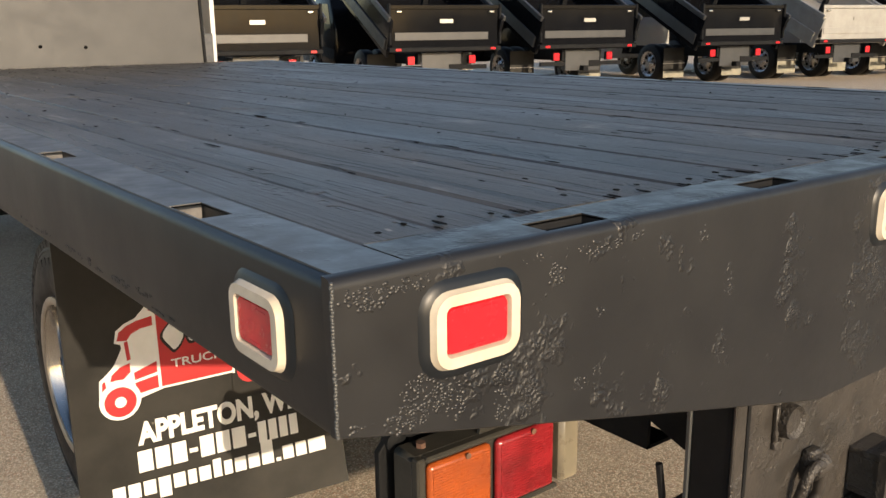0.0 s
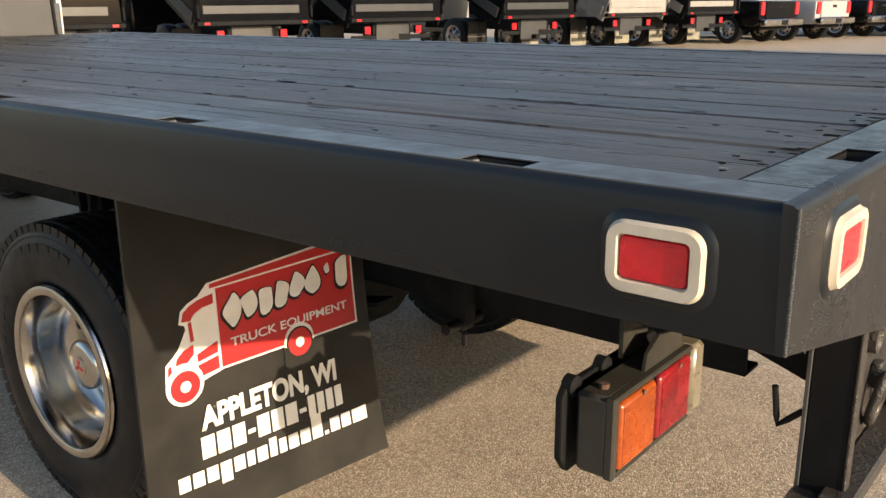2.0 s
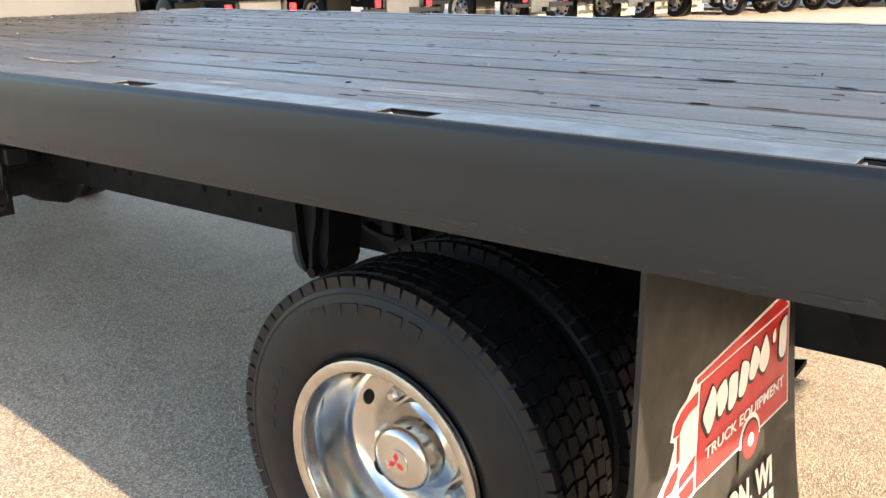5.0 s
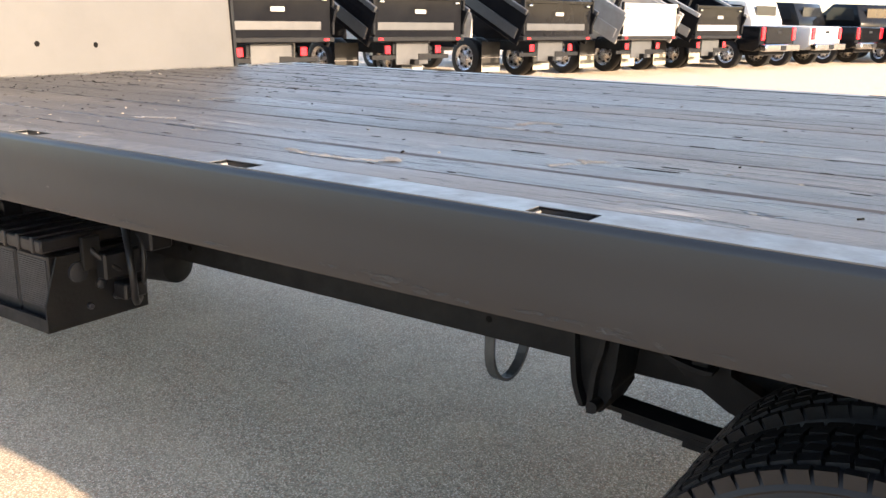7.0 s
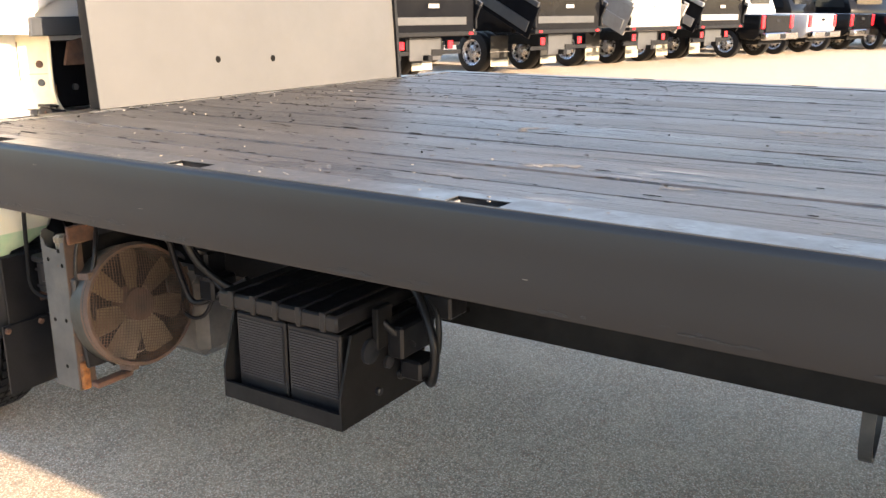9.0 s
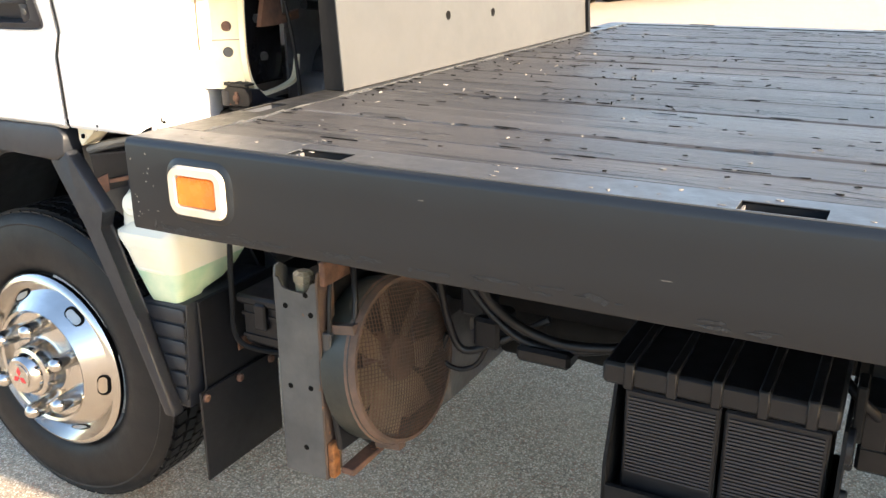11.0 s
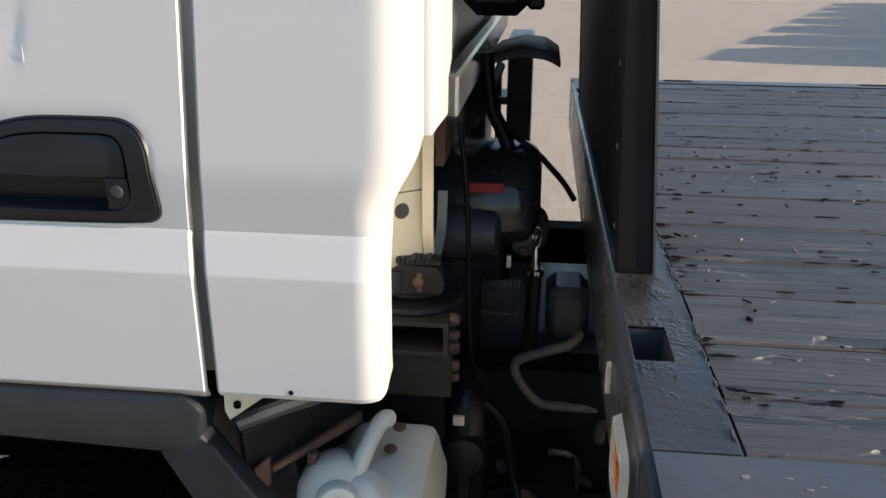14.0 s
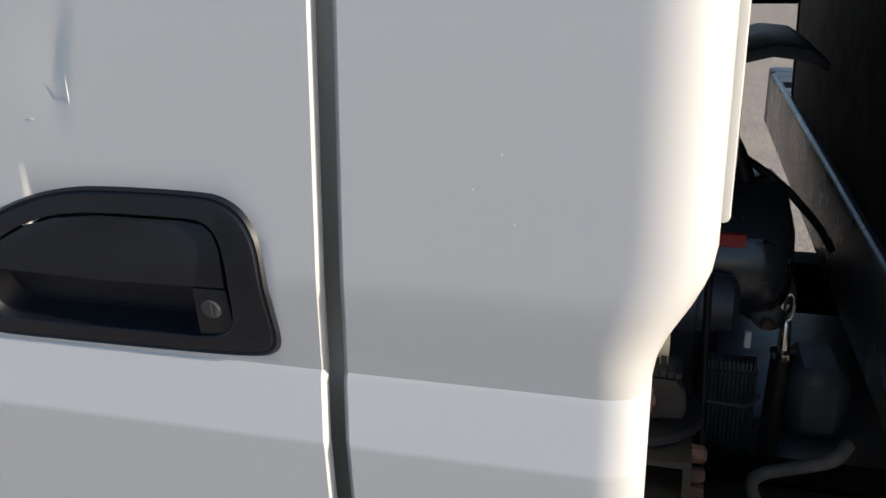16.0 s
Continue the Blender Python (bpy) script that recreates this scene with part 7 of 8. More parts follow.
pieces("rusty_pipe", MESHRUST, truck, ([(0.62, 5.06, 0.66), (0.70, 5.02, 0.62), (0.78, 5.0, 0.57), (0.82, 5.0, 0.50)], 0.016), ([(0.90, 5.02, 0.62), (0.98, 5.0, 0.60), (1.0, 5.0, 0.52)], 0.02),
       ([(0.80, 4.934, 0.666), (0.80, 4.930, 0.699), (0.80, 4.906, 0.690), (0.81, 4.880, 0.662), (0.83, 4.86, 0.62)], 0.010))
bm = bmesh.new()
tube(bm, curve_pts([(0.88, 5.150, 0.868), (0.885, 5.110, 0.862), (0.885, 5.090, 0.862), (0.885, 5.078, 0.880)]), 0.003)
part("bright_clip", bm, GREYPOST, truck, smooth=True)
bm = bmesh.new()
box(bm, 0.560, 0.68, 5.122, 5.178, 0.66, 0.868, bevel=0.02)
lathe(bm, [(0.545, 0.014), (0.55, 0.030), (0.57, 0.034)], (0, 5.15, 0.77), 18, "x")
part("steering_gear", bm, DARK, truck, "dark cast steering gear", smooth=True)
part("white_tag", boxes((0.5535, 0.5595, 5.150, 5.166, 0.822, 0.836)), BEZEL, truck, "small white tag")
for r in ((0.95, 1.48, 5.25, 6.3, 0.50, 1.05), (1.0, 1.45, 5.13, 5.245, 0.35, 0.95), (0.72, 1.60, 4.79, 5.125, 0.28, 0.56), (1.20, 1.95, 4.82, 5.10, 0.26, 0.64), (1.52, 1.95, 5.05, 5.245, 0.30, 0.95)):
    part("engine_block", boxes(r, bevel=0.03), GRIME, truck, "grimy black engine casting")
# Added block between the frame rails; keeps sunlit ground from showing through.
bm = bmesh.new()
prism(bm, [(0.93, 0.60), (0.93, 0.72), (0.99, 0.785), (1.40, 0.785), (1.48, 0.70), (1.48, 0.60), (1.40, 0.565), (1.00, 0.565)], "y", 4.58, 5.115, bevel=0.012)
part("gap_filler", bm, GRIME, truck, "grimy filler block between the frame rails, hiding sunlit ground", smooth=True)
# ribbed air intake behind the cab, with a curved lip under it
# Dark sheet added for the shade under the cross bar, hiding bright see-through.
part("cab_back_shade", boxes((0.775, 2.10, 5.243, 5.249, 0.96, 1.31), bevel=0.001), GRIME, truck, "dark sheet standing in for shade at the cab's lower back")
# Added blocks that darken the view to the far side; slits let light through.
part("far_filler", boxes((1.78, 2.10, 5.205, 5.25, 0.90, 1.30), (1.80, 2.10, 5.085, 5.150, 0.90, 1.26), (1.84, 1.90, 5.168, 5.182, 0.95, 1.22), (1.80, 1.96, 5.145, 5.206, 1.085, 1.105), bevel=0.004), GRIME, truck, "added dark filler on the cab's far side")
intake = part("air_intake", boxes((0.74, 1.40, 5.08, 5.178, 1.385, 1.95), bevel=0.02), SKYBLACK, truck, "black ribbed air intake behind the cab", smooth=True)
for k in range(15):
    bm = bmesh.new()
    box(bm, 0.745 + 0.042 * k, 0.765 + 0.042 * k, 5.060, 5.085, 1.395, 1.93, bevel=0.005)
    part("intake_rib", bm, SKYBLACK, intake)
# curved bill that sheds rain over the engine
bm = bmesh.new()
bill = [(5.172, 1.282), (5.14, 1.307), (5.095, 1.319), (5.055, 1.315), (5.028, 1.298)]
prism(bm, bill + [(5.028, 1.284), (5.055, 1.301), (5.095, 1.306), (5.14, 1.295), (5.172, 1.266)], "x", 0.98, 1.24, bevel=0.003)
part("intake_bill", bm, PLASTIC, intake, "grey curved bill under the intake", smooth=True)
bm = bmesh.new()
tube(bm, curve_pts([(0.98, 5.156, 1.31), (0.98, 5.152, 1.26), (0.98, 5.143, 1.21), (0.98, 5.126, 1.175), (0.98, 5.112, 1.14)]), 0.013, 12)
part("intake_pipe", bm, DARK, intake, smooth=True)
bm = bmesh.new()
tube(bm, [(0.74, 5.16, 1.232), (0.84, 5.16, 1.222), (1.50, 5.155, 1.222)], 0.011)
part("tilt_strut", bm, CHASSIS, truck)

# ---- wear on the bed: chips, scrapes, pocket faces, wood scraps ----
CHIP = material("chipped_paint_edge", (0.0058, 0.0078, 0.0105), (0.0085, 0.0108, 0.0138), rough=0.40, spec=0.40, scale=40, bump=0.5, bump_scale=120)
PALECHIP = material("bare_metal_scratch", (0.20, 0.185, 0.165), (0.11, 0.10, 0.09), rough=0.6, metal=0.0, scale=60)
SCRAPE = material("pale_scuffed_wood", (0.175, 0.165, 0.155), (0.090, 0.085, 0.080), rough=0.8, scale=30, stretch=(1, 0.3, 1), bump=0.3)
rng = random.Random(21)


def flake(bm, cx, cy, rx, ry, put, n=9, rough=0.45):
    """A thin ragged chip of about rx by ry; put maps (u, v, lift) into the world."""
    lo, hi = [], []
    top = rng.uniform(0.5, 1.0)
    for i in range(n):
        a = math.tau * i / n
        k = 1 - rough * rng.random()
        u, v = cx + rx * k * math.cos(a), cy + ry * k * math.sin(a)
        lo.append(bm.verts.new(put(u, v, 0.0)))
        hi.append(bm.verts.new(put(u, v, top)))
    bm.faces.new(hi)
    for i in range(n):
        bm.faces.new((lo[i], lo[(i + 1) % n], hi[(i + 1) % n], hi[i]))


bm = bmesh.new()
for i in range(70):
    y = rng.uniform(0.35, 4.94)
    z = DEEP + 0.010 + abs(rng.gauss(0, 0.006))
    for j in range(rng.randint(1, 5)):
        flake(bm, y + rng.uniform(-0.04, 0.04), z + rng.uniform(-0.003, 0.004), rng.uniform(0.004, 0.022), rng.uniform(0.0012, 0.004), lambda u, v, w: (0.0003 - 0.0012 * w, u, max(v, DEEP + 0.006)))
tagged(part("edge_chip", bm, CHIP, truck), "blistered paint along the rail's foot", kind="stuff")
bm = bmesh.new()
for i in range(18):
    y, z = 4.955 - abs(rng.gauss(0, 0.028)), DEEP + 0.012 + abs(rng.gauss(0, 0.05))
    flake(bm, y, min(z, 1.06), rng.uniform(0.0008, 0.0025), rng.uniform(0.0008, 0.002), lambda u, v, w: (0.0003 - 0.0012 * w, u, v), 6)
for y, z, ln, up in ((4.44, 1.045, 0.010, 0.012), (4.12, 0.99, 0.02, 0.003), (3.3, 0.985, 0.010, 0.001)):
    for k in range(1):
        flake(bm, y, z, ln * 0.6, 0.0007, lambda u, v, w: (0.0003 - 0.0012 * w, u, v), 6)
tagged(part("paint_scratch", bm, PALECHIP, truck), "small pale scratches in the black paint", kind="stuff")
bm = bmesh.new()
for i in range(90):
    s_ = rng.random()
    if s_ < 0.45:
        x, y = rng.uniform(0.02, 0.08), rng.uniform(3.2, 4.9)
    elif s_ < 0.8:
        x, y = rng.uniform(0.08, 0.5), rng.uniform(3.4, 4.85)
    else:
        x, y = rng.uniform(0.1, 2.2), rng.uniform(0.2, 4.8)
    flake(bm, x, y, rng.uniform(0.0012, 0.004), rng.uniform(0.002, 0.006), lambda u, v, w: (u, v, H + 0.0012 + 0.0014 * w), 7)
tagged(part("pale_fleck", bm, PALECHIP, deck), "pale flecks on the deck", kind="stuff")
bm = bmesh.new()
for i in range(620):
    q = rng.random()
    x = rng.choice(edges[1:-1]) + rng.gauss(0, 0.008) if q < 0.55 else rng.uniform(0.1, W - 0.1)
    y = rng.uniform(3.6, 4.86) if rng.random() < 0.45 else rng.uniform(0.1, 4.86)
    ln = min(0.05, 0.004 + rng.expovariate(1 / 0.009))
    flake(bm, x, y, rng.uniform(0.0012, 0.0042), ln, lambda u, v, w: (u, min(max(v, LIP + 0.004), L - LIP - 0.004), H + 0.0006 + 0.0012 * w), 9, 0.6)
for a, b in zip(edges, edges[1:]):
    for k in (0.3, 0.72):
        flake(bm, a + (b - a) * k + rng.uniform(-0.01, 0.01), 0.125 + rng.uniform(-0.01, 0.02), 0.0045, 0.006, lambda u, v, w: (u, v, H + 0.0006 + 0.0012 * w), 9, 0.4)
for x, y, rx, ry in ((0.43, 2.22, 0.008, 0.07), (0.60, 1.35, 0.006, 0.05), (0.47, 2.48, 0.005, 0.04), (1.47, 3.74, 0.006, 0.03), (0.95, 4.3, 0.006, 0.05)):
    flake(bm, x, y, rx, ry, lambda u, v, w: (u, v, H + 0.0006 + 0.0012 * w), 13, 0.6)
tagged(part("deck_tear", bm, HOLE, deck), "dark tears and bolt holes in the planks", kind="stuff")
for pth, wide in (([(0.345, 3.47), (0.37, 3.44), (0.385, 3.40)], 0.012), ([(0.278, 3.20), (0.285, 3.16)], 0.006), ([(0.205, 2.84), (0.195, 2.77), (0.19, 2.71), (0.20, 2.65), (0.235, 2.61), (0.245, 2.63)], 0.009),
                  ([(0.83, 2.70), (0.86, 2.71), (0.90, 2.68), (0.90, 2.64)], 0.008), ([(0.36, 2.37), (0.40, 2.345), (0.45, 2.32), (0.44, 2.35)], 0.006), ([(0.75, 3.70), (0.80, 3.72), (0.82, 3.68)], 0.008),
                  ([(0.62, 1.62), (0.66, 1.56), (0.70, 1.53)], 0.008), ([(1.05, 3.2), (1.09, 3.1), (1.1, 3.0)], 0.007)):
    bm = bmesh.new()
    run = curve_pts([(x, y, 0) for x, y in pth], 7)
    for p in run:
        for j in range(4):
            flake(bm, p.x + rng.gauss(0, wide * 0.6), p.y + rng.gauss(0, wide * 0.9), rng.uniform(0.12, 0.45) * wide, rng.uniform(0.5, 1.3) * wide, lambda u, v, w: (u, v, H + 0.0014 + 0.0008 * w), 9, 0.6)
    tagged(part("scrape_mark", bm, SCRAPE, deck), "pale scrape in the black deck paint")
for p in POCKETS:
    part("pocket_face", boxes((0.0135, 0.0505, p + 0.0895, p + 0.0925, H - 0.034, H - 0.004)), SCRAPE, truck, "bare pale face inside the stake pocket")
bm = bmesh.new()
for i in range(150):
    flake(bm, rng.uniform(0.09, W - 0.1), L - LIP + 0.0005 + rng.gauss(0, 0.0012), rng.uniform(0.004, 0.018), rng.uniform(0.0010, 0.0026), lambda u, v, w: (u, v, H + 0.0016 + 0.0022 * w), 9, 0.5)
tagged(part("paint_lip", bm, GREYPOST, truck), "ragged lip of paint along the plank ends", kind="stuff")
bm = bmesh.new()
for i in range(60):
    x = rng.choice(edges[1:-1]) + rng.gauss(0, 0.006) if rng.random() < 0.5 else rng.uniform(0.1, W - 0.1)
    for y in ((LIP + 0.004 + abs(rng.gauss(0, 0.012))), (L - LIP - 0.004 - abs(rng.gauss(0, 0.012)))):
        flake(bm, x, y, rng.uniform(0.002, 0.005), rng.uniform(0.004, 0.022), lambda u, v, w: (u, min(max(v, LIP + 0.003), L - LIP - 0.003), H + 0.0008 + 0.0010 * w), 9, 0.6)
tagged(part("split_end", bm, HOLE, deck), "dark splits in the plank ends", kind="stuff")
# scraps of wood and leaf litter on the planks
for mat, count, name, lab in ((SCRAPE, 44, "wood_scrap", "pale splinters and scraps of wood"), (HOLE, 130, "dark_scrap", "dark scraps of bark and torn wood")):
    bm = bmesh.new()
    for i in range(count):
        q = rng.random()
        if q < 0.36:
            x, y = rng.uniform(0.3, 2.1), 4.88 - abs(rng.gauss(0, 0.09))
        elif q < 0.75:
            x, y = rng.choice((0.62, 0.66, 0.93, 0.98, 1.05, 1.12, 1.34)) + rng.gauss(0, 0.025), rng.gauss(4.50, 0.22)
        else:
            x, y = rng.uniform(0.1, 2.2), rng.uniform(1.0, 4.8)
        m = Matrix.Translation((x, min(y, 4.905), H + 0.003)) @ Matrix.Rotation(rng.uniform(0, 6.28), 4, "Z") @ Matrix.Rotation(rng.uniform(-0.3, 0.3), 4, "X")
        bmesh.ops.create_cube(bm, size=1.0, matrix=m @ Matrix.Diagonal((rng.uniform(0.001, 0.004), rng.uniform(0.003, 0.012), rng.uniform(0.001, 0.003), 1)))
    tagged(part(name, bm, mat), lab, "wood scraps", kind="stuff")

# ---- the yard behind: a row of parked work trucks ----
def yard_wheel(p, x, y, r, w, chrome, mat=None):
    t = bmesh.new()
    lathe(t, [(x - w / 2, r * 0.62), (x - w / 2 - 0.004, r * 0.8), (x - w / 2 + 0.02, r * 0.97), (x - w / 2 + 0.05, r), (x + w / 2 - 0.05, r), (x + w / 2 - 0.02, r * 0.97), (x + w / 2 + 0.004, r * 0.8), (x + w / 2, r * 0.62)], (0, y, r), 30, "x", close=True)
    wheel = part("wheel", t, RUBBER, p, smooth=True)
    rim = bmesh.new()
    for s in (-1, 1):
        c = x + s * w / 2
        lathe(rim, [(c - s * 0.02, r * 0.64), (c + s * 0.006, r * 0.63), (c - s * 0.01, r * 0.55), (c - s * 0.06, r * 0.48), (c - s * 0.03, r * 0.3), (c + s * 0.01, r * 0.2), (c + s * 0.012, r * 0.02)], (0, y, r), 24, "x", open_first=True)
    part("rim", rim, chrome, wheel, smooth=True)
    holes = bmesh.new()
    for s in (-1, 1):
        for k in range(8):
            a = math.tau * k / 8
            bmesh.ops.create_icosphere(holes, subdivisions=1, radius=r * 0.085, matrix=Matrix.Translation((x + s * (w / 2 - 0.045), y + r * 0.42 * math.cos(a), r + r * 0.42 * math.sin(a))))
    tagged(part("rim_hole", holes, CHASSIS, wheel), kind="stuff")
    return wheel


def pickup_cab(p, y0, paint, z0=0.75):
    """Crew cab shell with glass; its back at y0."""
    bm = bmesh.new()
    prism(bm, [(y0, z0), (y0 + 0.02, 1.30), (y0 + 0.30, 1.92), (y0 + 1.35, 1.95), (y0 + 2.05, 1.38), (y0 + 3.15, 1.28), (y0 + 3.3, 0.95), (y0 + 3.25, 0.55), (y0 + 0.1, 0.50)], "x", -0.96, 0.96, bevel=0.06)
    c = part("cab", bm, paint, p, smooth=True)
    part("rear_window", boxes((-0.62, 0.62, y0 + 0.10, y0 + 0.13, 1.38, 1.78)), GLASS, c)
    for s in (-1, 1):
        bm = bmesh.new()
        prism(bm, [(y0 + 0.30, 1.38), (y0 + 0.42, 1.80), (y0 + 1.30, 1.83), (y0 + 1.75, 1.40)], "x", s * 0.962 - 0.006, s * 0.962 + 0.006)
        part("side_window", bm, GLASS, c)
        part("mirror", boxes((s * 1.10 - 0.10, s * 1.10 + 0.10, y0 + 1.75, y0 + 1.85, 1.32, 1.58), bevel=0.02), CHASSIS, c)
    return c


def dump_truck(place, body, band, cab_paint, tilt, label, flap_pale, sign=True):
    """Origin on the ground under the middle of the tailgate, front along +y."""
    p = empty("dump_truck", label, "truck", group="row of dump trucks")
    for s in (-1, 1):
        part("frame_rail", boxes((s * 0.43 - 0.03, s * 0.43 + 0.03, 0.25, 5.6, 0.62, 0.82)), CHASSIS, p)
    for s in (-1, 1):
        yard_wheel(p, s * 0.95, 1.78, 0.44, 0.24, YARDRIM)
        yard_wheel(p, s * 0.66, 1.78, 0.44, 0.22, YARDRIM)
        yard_wheel(p, s * 0.90, 5.15, 0.44, 0.25, YARDRIM)
        f = part("mud_flap", boxes((s * 0.82 - 0.28, s * 0.82 + 0.28, 1.200, 1.210, 0.16, 0.80), bevel=0.002), FLAP, p)
        part("flap_foot", boxes((s * 0.82 - 0.28, s * 0.82 + 0.28, 1.192, 1.199, 0.16, 0.44 if flap_pale else 0.30), bevel=0.001), PALEFLAP, f, "pale dusty lower flap")
        part("flap_bar", boxes((s * 0.82 - 0.30, s * 0.82 + 0.30, 1.184, 1.191, 0.455, 0.475)), STEEL, f)
        t = part("tail_lamp", boxes((s * 0.62 - 0.075, s * 0.62 + 0.075, 0.20, 0.28, 0.62, 0.78), bevel=0.01), CHASSIS, p)
        part("lens", boxes((s * 0.62 - 0.065, s * 0.62 + 0.065, 0.185, 0.20, 0.63, 0.77), bevel=0.004), REDLENS, t)
    part("hitch_plate", boxes((-0.40, 0.40, 0.22, 0.25, 0.42, 0.84), bevel=0.01), GREYSTEEL, p, "grey hitch plate")
    part("rear_bar", boxes((-0.95, 0.95, 0.24, 0.30, 0.52, 0.60), bevel=0.005), CHASSIS, p)
    part("receiver", boxes((-0.06, 0.06, 0.08, 0.24, 0.42, 0.52), bevel=0.01), CHASSIS, p)
    part("plate_recess", boxes((0.15, 0.42, 0.205, 0.2195, 0.50, 0.62)), CHASSIS, p)
    # dump body hinged at the rear
    hinge = Matrix.Translation((0, 0.45, 0.98)) @ Matrix.Rotation(radians(tilt), 4, "X") @ Matrix.Translation((0, -0.45, -0.98))
    bm = bmesh.new()
    box(bm, -1.10, 1.10, 0.16, 3.5, 0.96, 1.02)
    for s in (-1, 1):
        box(bm, s * 1.10 - 0.03, s * 1.10 + 0.03, 0.10, 3.5, 0.90, 1.60, bevel=0.008)
    box(bm, -1.10, 1.10, 3.46, 3.54, 0.96, 1.85, bevel=0.01)
    bm.transform(hinge)
    d = part("dump_body", bm, body, p, "raised dump body", smooth=True)
    bm = bmesh.new()
    for s in (-1, 1):
        box(bm, s * 1.14 - 0.015, s * 1.14 + 0.015, 0.20, 3.48, 1.00, 1.22, bevel=0.004)
        box(bm, s * 1.14 - 0.03, s * 1.14 + 0.03, 0.12, 3.52, 1.56, 1.66, bevel=0.01)
    bm.transform(hinge)
    part("side_band", bm, band, d)
    bm = bmesh.new()
    box(bm, -0.05, 0.05, 1.2, 1.3, 0.70, 1.6)
    bm.transform(hinge)
    part("hoist", bm, CHASSIS, d)
    g = bmesh.new()
    box(g, -1.07, 1.07, 0.02, 0.09, 0.93, 1.66, bevel=0.012)
    box(g, -1.08, 1.08, -0.01, 0.03, 1.60, 1.68, bevel=0.01)
    gate = part("tailgate", g, body, p, "closed tailgate", smooth=True)
    part("gate_band", boxes((-1.0, 0.86, 0.005, 0.02, 1.06, 1.20), bevel=0.004), band, gate)
    part("gate_lip", boxes((-1.12, 1.12, -0.02, 0.16, 0.86, 0.94), bevel=0.01), CHASSIS, gate)
    for s in (-1, 1):
        part("hinge_arm", boxes((s * 1.10 - 0.022, s * 1.10 + 0.022, -0.03, 0.05, 0.98, 1.70), bevel=0.012), CHASSIS, gate)
        part("marker", boxes((s * 0.95 - 0.05, s * 0.95 + 0.05, -0.028, -0.02, 0.88, 0.92)), REDLENS, gate)
        part("latch_hook", boxes((s * 0.92 - 0.05, s * 0.92 + 0.05, -0.035, 0.0, 1.54, 1.58), bevel=0.01), STEEL, gate)
    if sign:
        part("maker_plate", boxes((-0.12, 0.14, 0.002, 0.012, 1.36, 1.43)), SILVER, gate)
    c = pickup_cab(p, 3.6, cab_paint)
    p.matrix_world = place
    return p


def pickup(place, paint, label, card=None, plate=True):
    p = empty("pickup_truck", label, "truck", group="row of pickups")
    bm = bmesh.new()
    prism(bm, [(0.05, 0.62), (0.05, 1.18), (1.95, 1.20), (1.95, 0.55), (1.45, 0.52), (1.35, 0.80), (0.75, 0.80), (0.65, 0.52), (0.2, 0.50)], "x", -0.99, 0.99, bevel=0.04)
    b = part("cargo_body", bm, paint, p, smooth=True)
    part("tailgate", boxes((-0.72, 0.72, 0.01, 0.06, 0.70, 1.17), bevel=0.02), paint, b, smooth=True)
    part("gate_handle", boxes((-0.12, 0.12, 0.0, 0.02, 0.98, 1.06), bevel=0.008), CHASSIS, b)
    for s in (-1, 1):
        part("tail_lamp", boxes((s * 0.86 - 0.09, s * 0.86 + 0.09, 0.005, 0.09, 0.80, 1.16), bevel=0.02), REDLENS, b)
        yard_wheel(p, s * 0.85, 1.05, 0.40, 0.26, YARDRIM)
        yard_wheel(p, s * 0.85, 4.55, 0.40, 0.26, YARDRIM)
    part("rear_bumper", boxes((-0.97, 0.97, -0.16, 0.04, 0.50, 0.70), bevel=0.03), CHROME, p, "chrome bumper", smooth=True)
    part("number_plate", boxes((-0.15, 0.15, -0.168, -0.160, 0.53, 0.66)), CHASSIS, p)
    part("underbody", boxes((-0.7, 0.7, 0.2, 5.2, 0.38, 0.56)), CHASSIS, p)
    if card:
        part("window_card", boxes((-0.10, 0.60, -0.004, 0.008, 0.74, 1.12)), card, b, "bright card on the tailgate")
    pickup_cab(p, 1.95, paint)
    p.matrix_world = place
    return p


def spot(x, y, turn=-13.0):
    return pose(x, y, 0, 0, 0, turn)


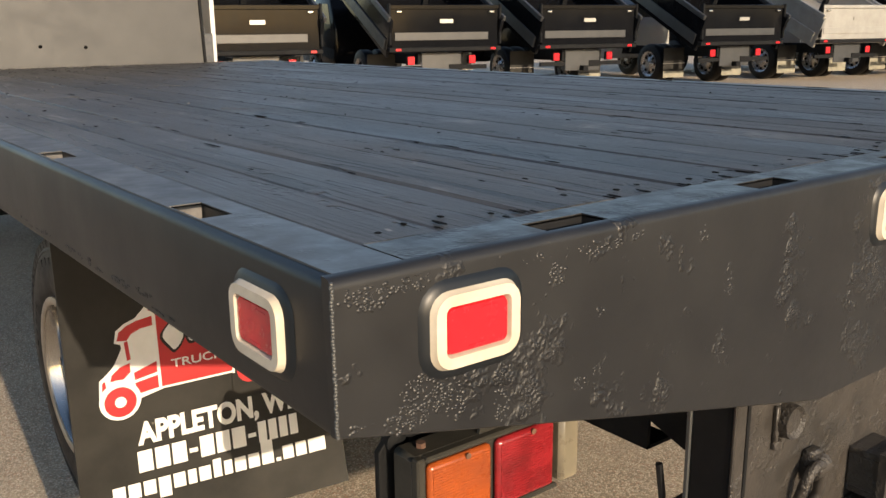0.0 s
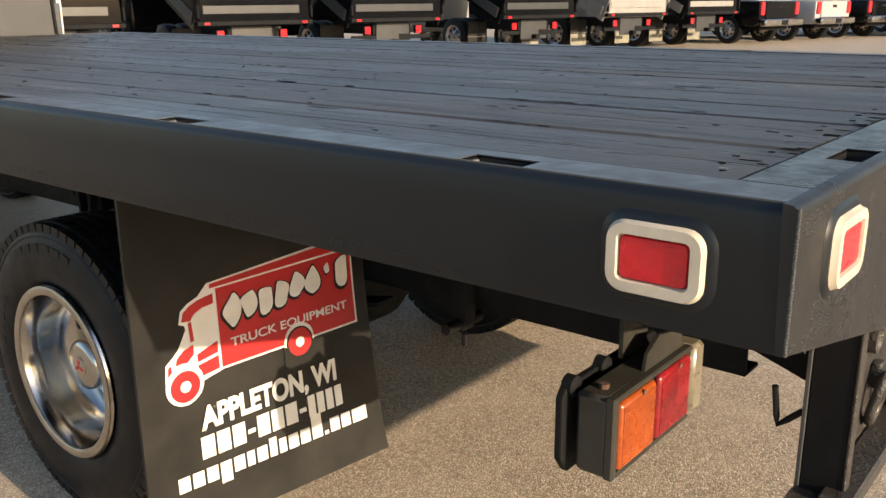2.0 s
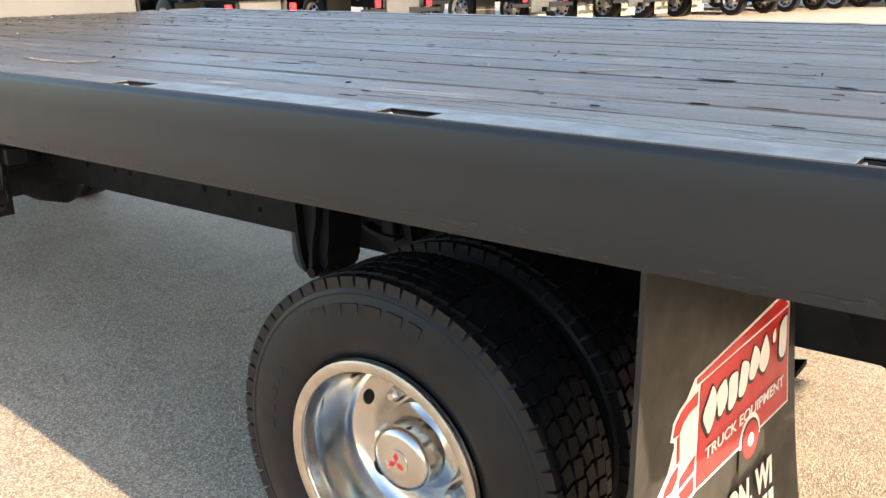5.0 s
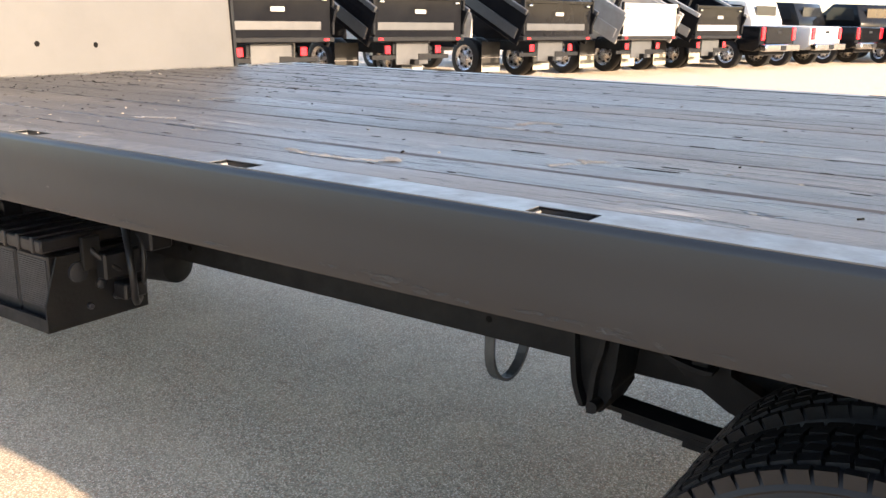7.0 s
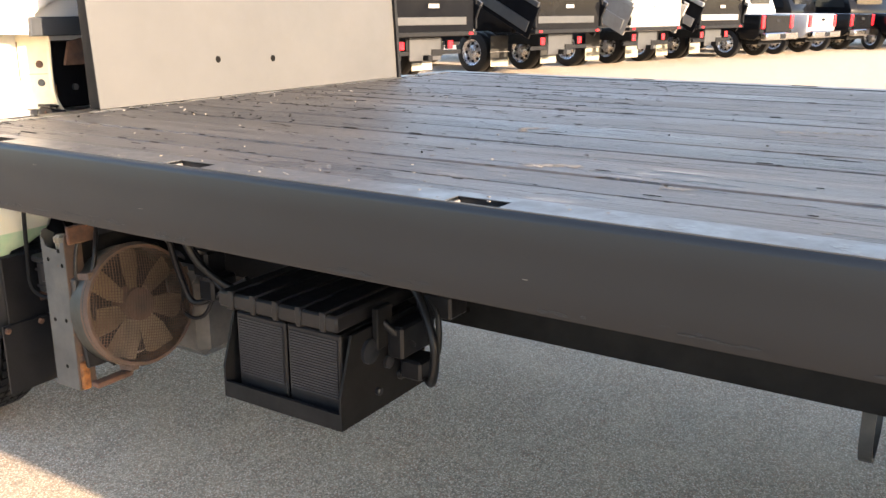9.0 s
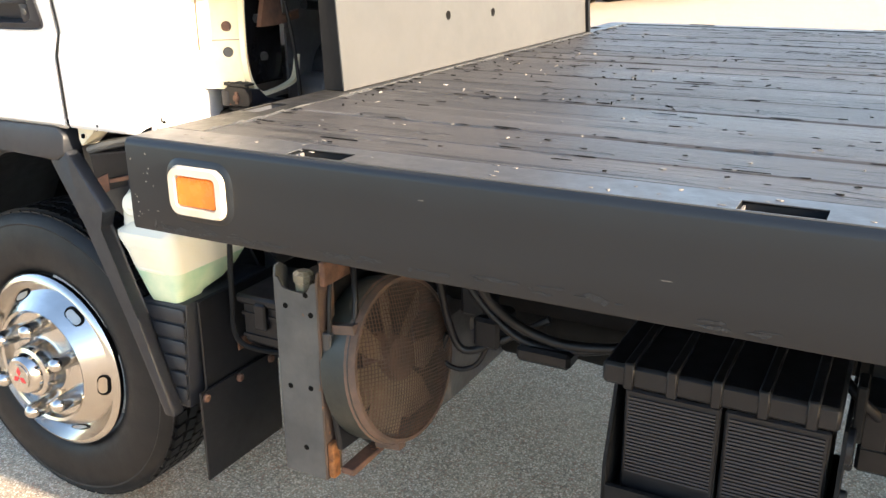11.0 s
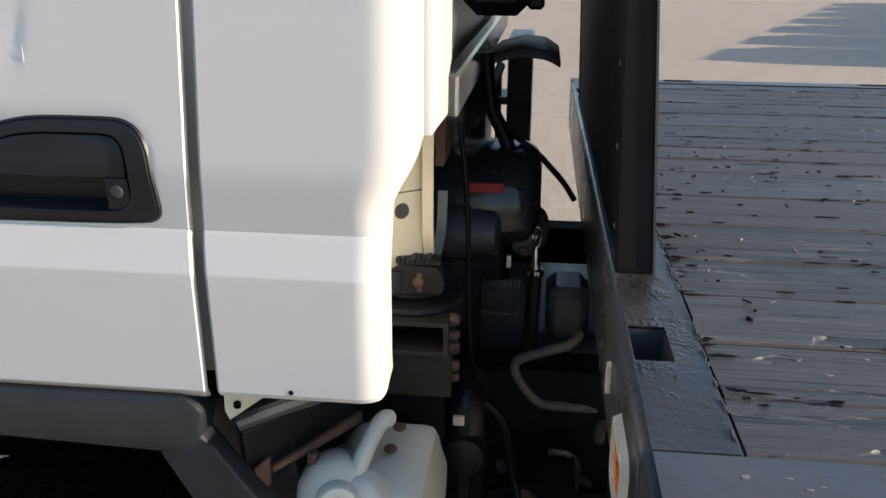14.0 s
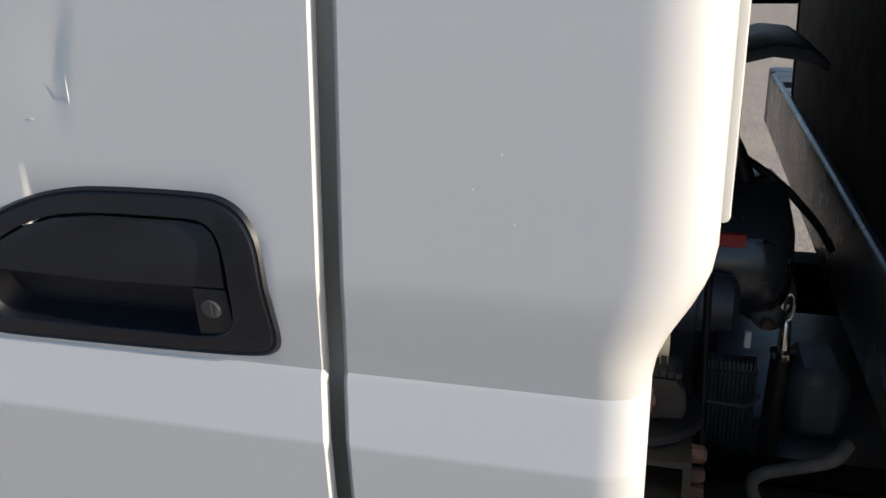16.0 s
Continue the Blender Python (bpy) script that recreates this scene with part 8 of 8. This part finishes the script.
dump_truck(spot(3.0, 14.0), SKYBLACK, GREYSTEEL, YARDWHITE, 24, "black dump truck with raised body and a pale cab", True)
dump_truck(spot(6.4, 13.25), SKYBLACK, GREYSTEEL, YARDWHITE, 24, "black dump truck with raised body and a white cab", True)
dump_truck(spot(9.75, 12.45), SKYBLACK, GREYSTEEL, SKYBLACK, 24, "black dump truck with raised body and a pale sticker", True)
dump_truck(spot(12.75, 11.75), SKYBLACK, GREYSTEEL, SKYBLACK, 25, "black dump truck with raised body", False)
dump_truck(spot(16.3, 10.7), SKYBLACK, GREYSTEEL, YARDWHITE, 25, "black dump truck with raised body and chrome wheels", False)
dump_truck(spot(19.5, 9.95), SILVER, SILVER, SKYBLACK, 25, "stainless steel dump truck with raised body", True)
dump_truck(spot(22.4, 9.25), SKYBLACK, SILVER, YARDWHITE, 24, "black dump truck with a pale band across its gate", True)
pickup(spot(25.4, 8.5), YARDBLACK, "glossy black pickup with a chrome bumper")
pickup(spot(28.1, 7.8), YARDWHITE, "white pickup with a chrome bumper")
pickup(spot(31.0, 7.1), YARDBLACK, "black pickup parked beside a white one")
far = [(YARDBLACK, "black"), (PAINTGREY, "grey"), (PAINTGREY, "dark grey"), (SILVER, "silver"), (YARDWHITE, "white"), (PAINTRED, "red"), (YARDBLACK, "black"), (PAINTGREY, "grey"), (SILVER, "silver"),
       (PAINTGREY, "grey"), (YARDWHITE, "white"), (PAINTRED, "red"), (YARDBLACK, "black"), (PAINTGREY, "grey"), (SILVER, "silver"), (YARDWHITE, "white"), (PAINTRED, "red"), (PAINTGREY, "grey")]
for k, (paint, word) in enumerate(far):
    card = {1: YELLOW, 2: VINYLW, 10: VINYLW}.get(k)
    words = word + (" pickup with a yellow card on its tailgate" if card is YELLOW else " pickup with a pale card on its tailgate" if card else " pickup parked in the far row")
    pickup(spot(32.6 + 2.45 * k, 5.6 - 1.5 * k, -32.0), paint, words, card)
# a further row, whose shadows fall across the open yard
for k in range(7):
    pickup(spot(12.1 + 2.6 * k, -7.65 - 1.05 * k, -20.0), (PAINTGREY, SKYBLACK, YARDWHITE)[k % 3], ("dark grey", "black", "white")[k % 3] + " pickup parked across the open yard")
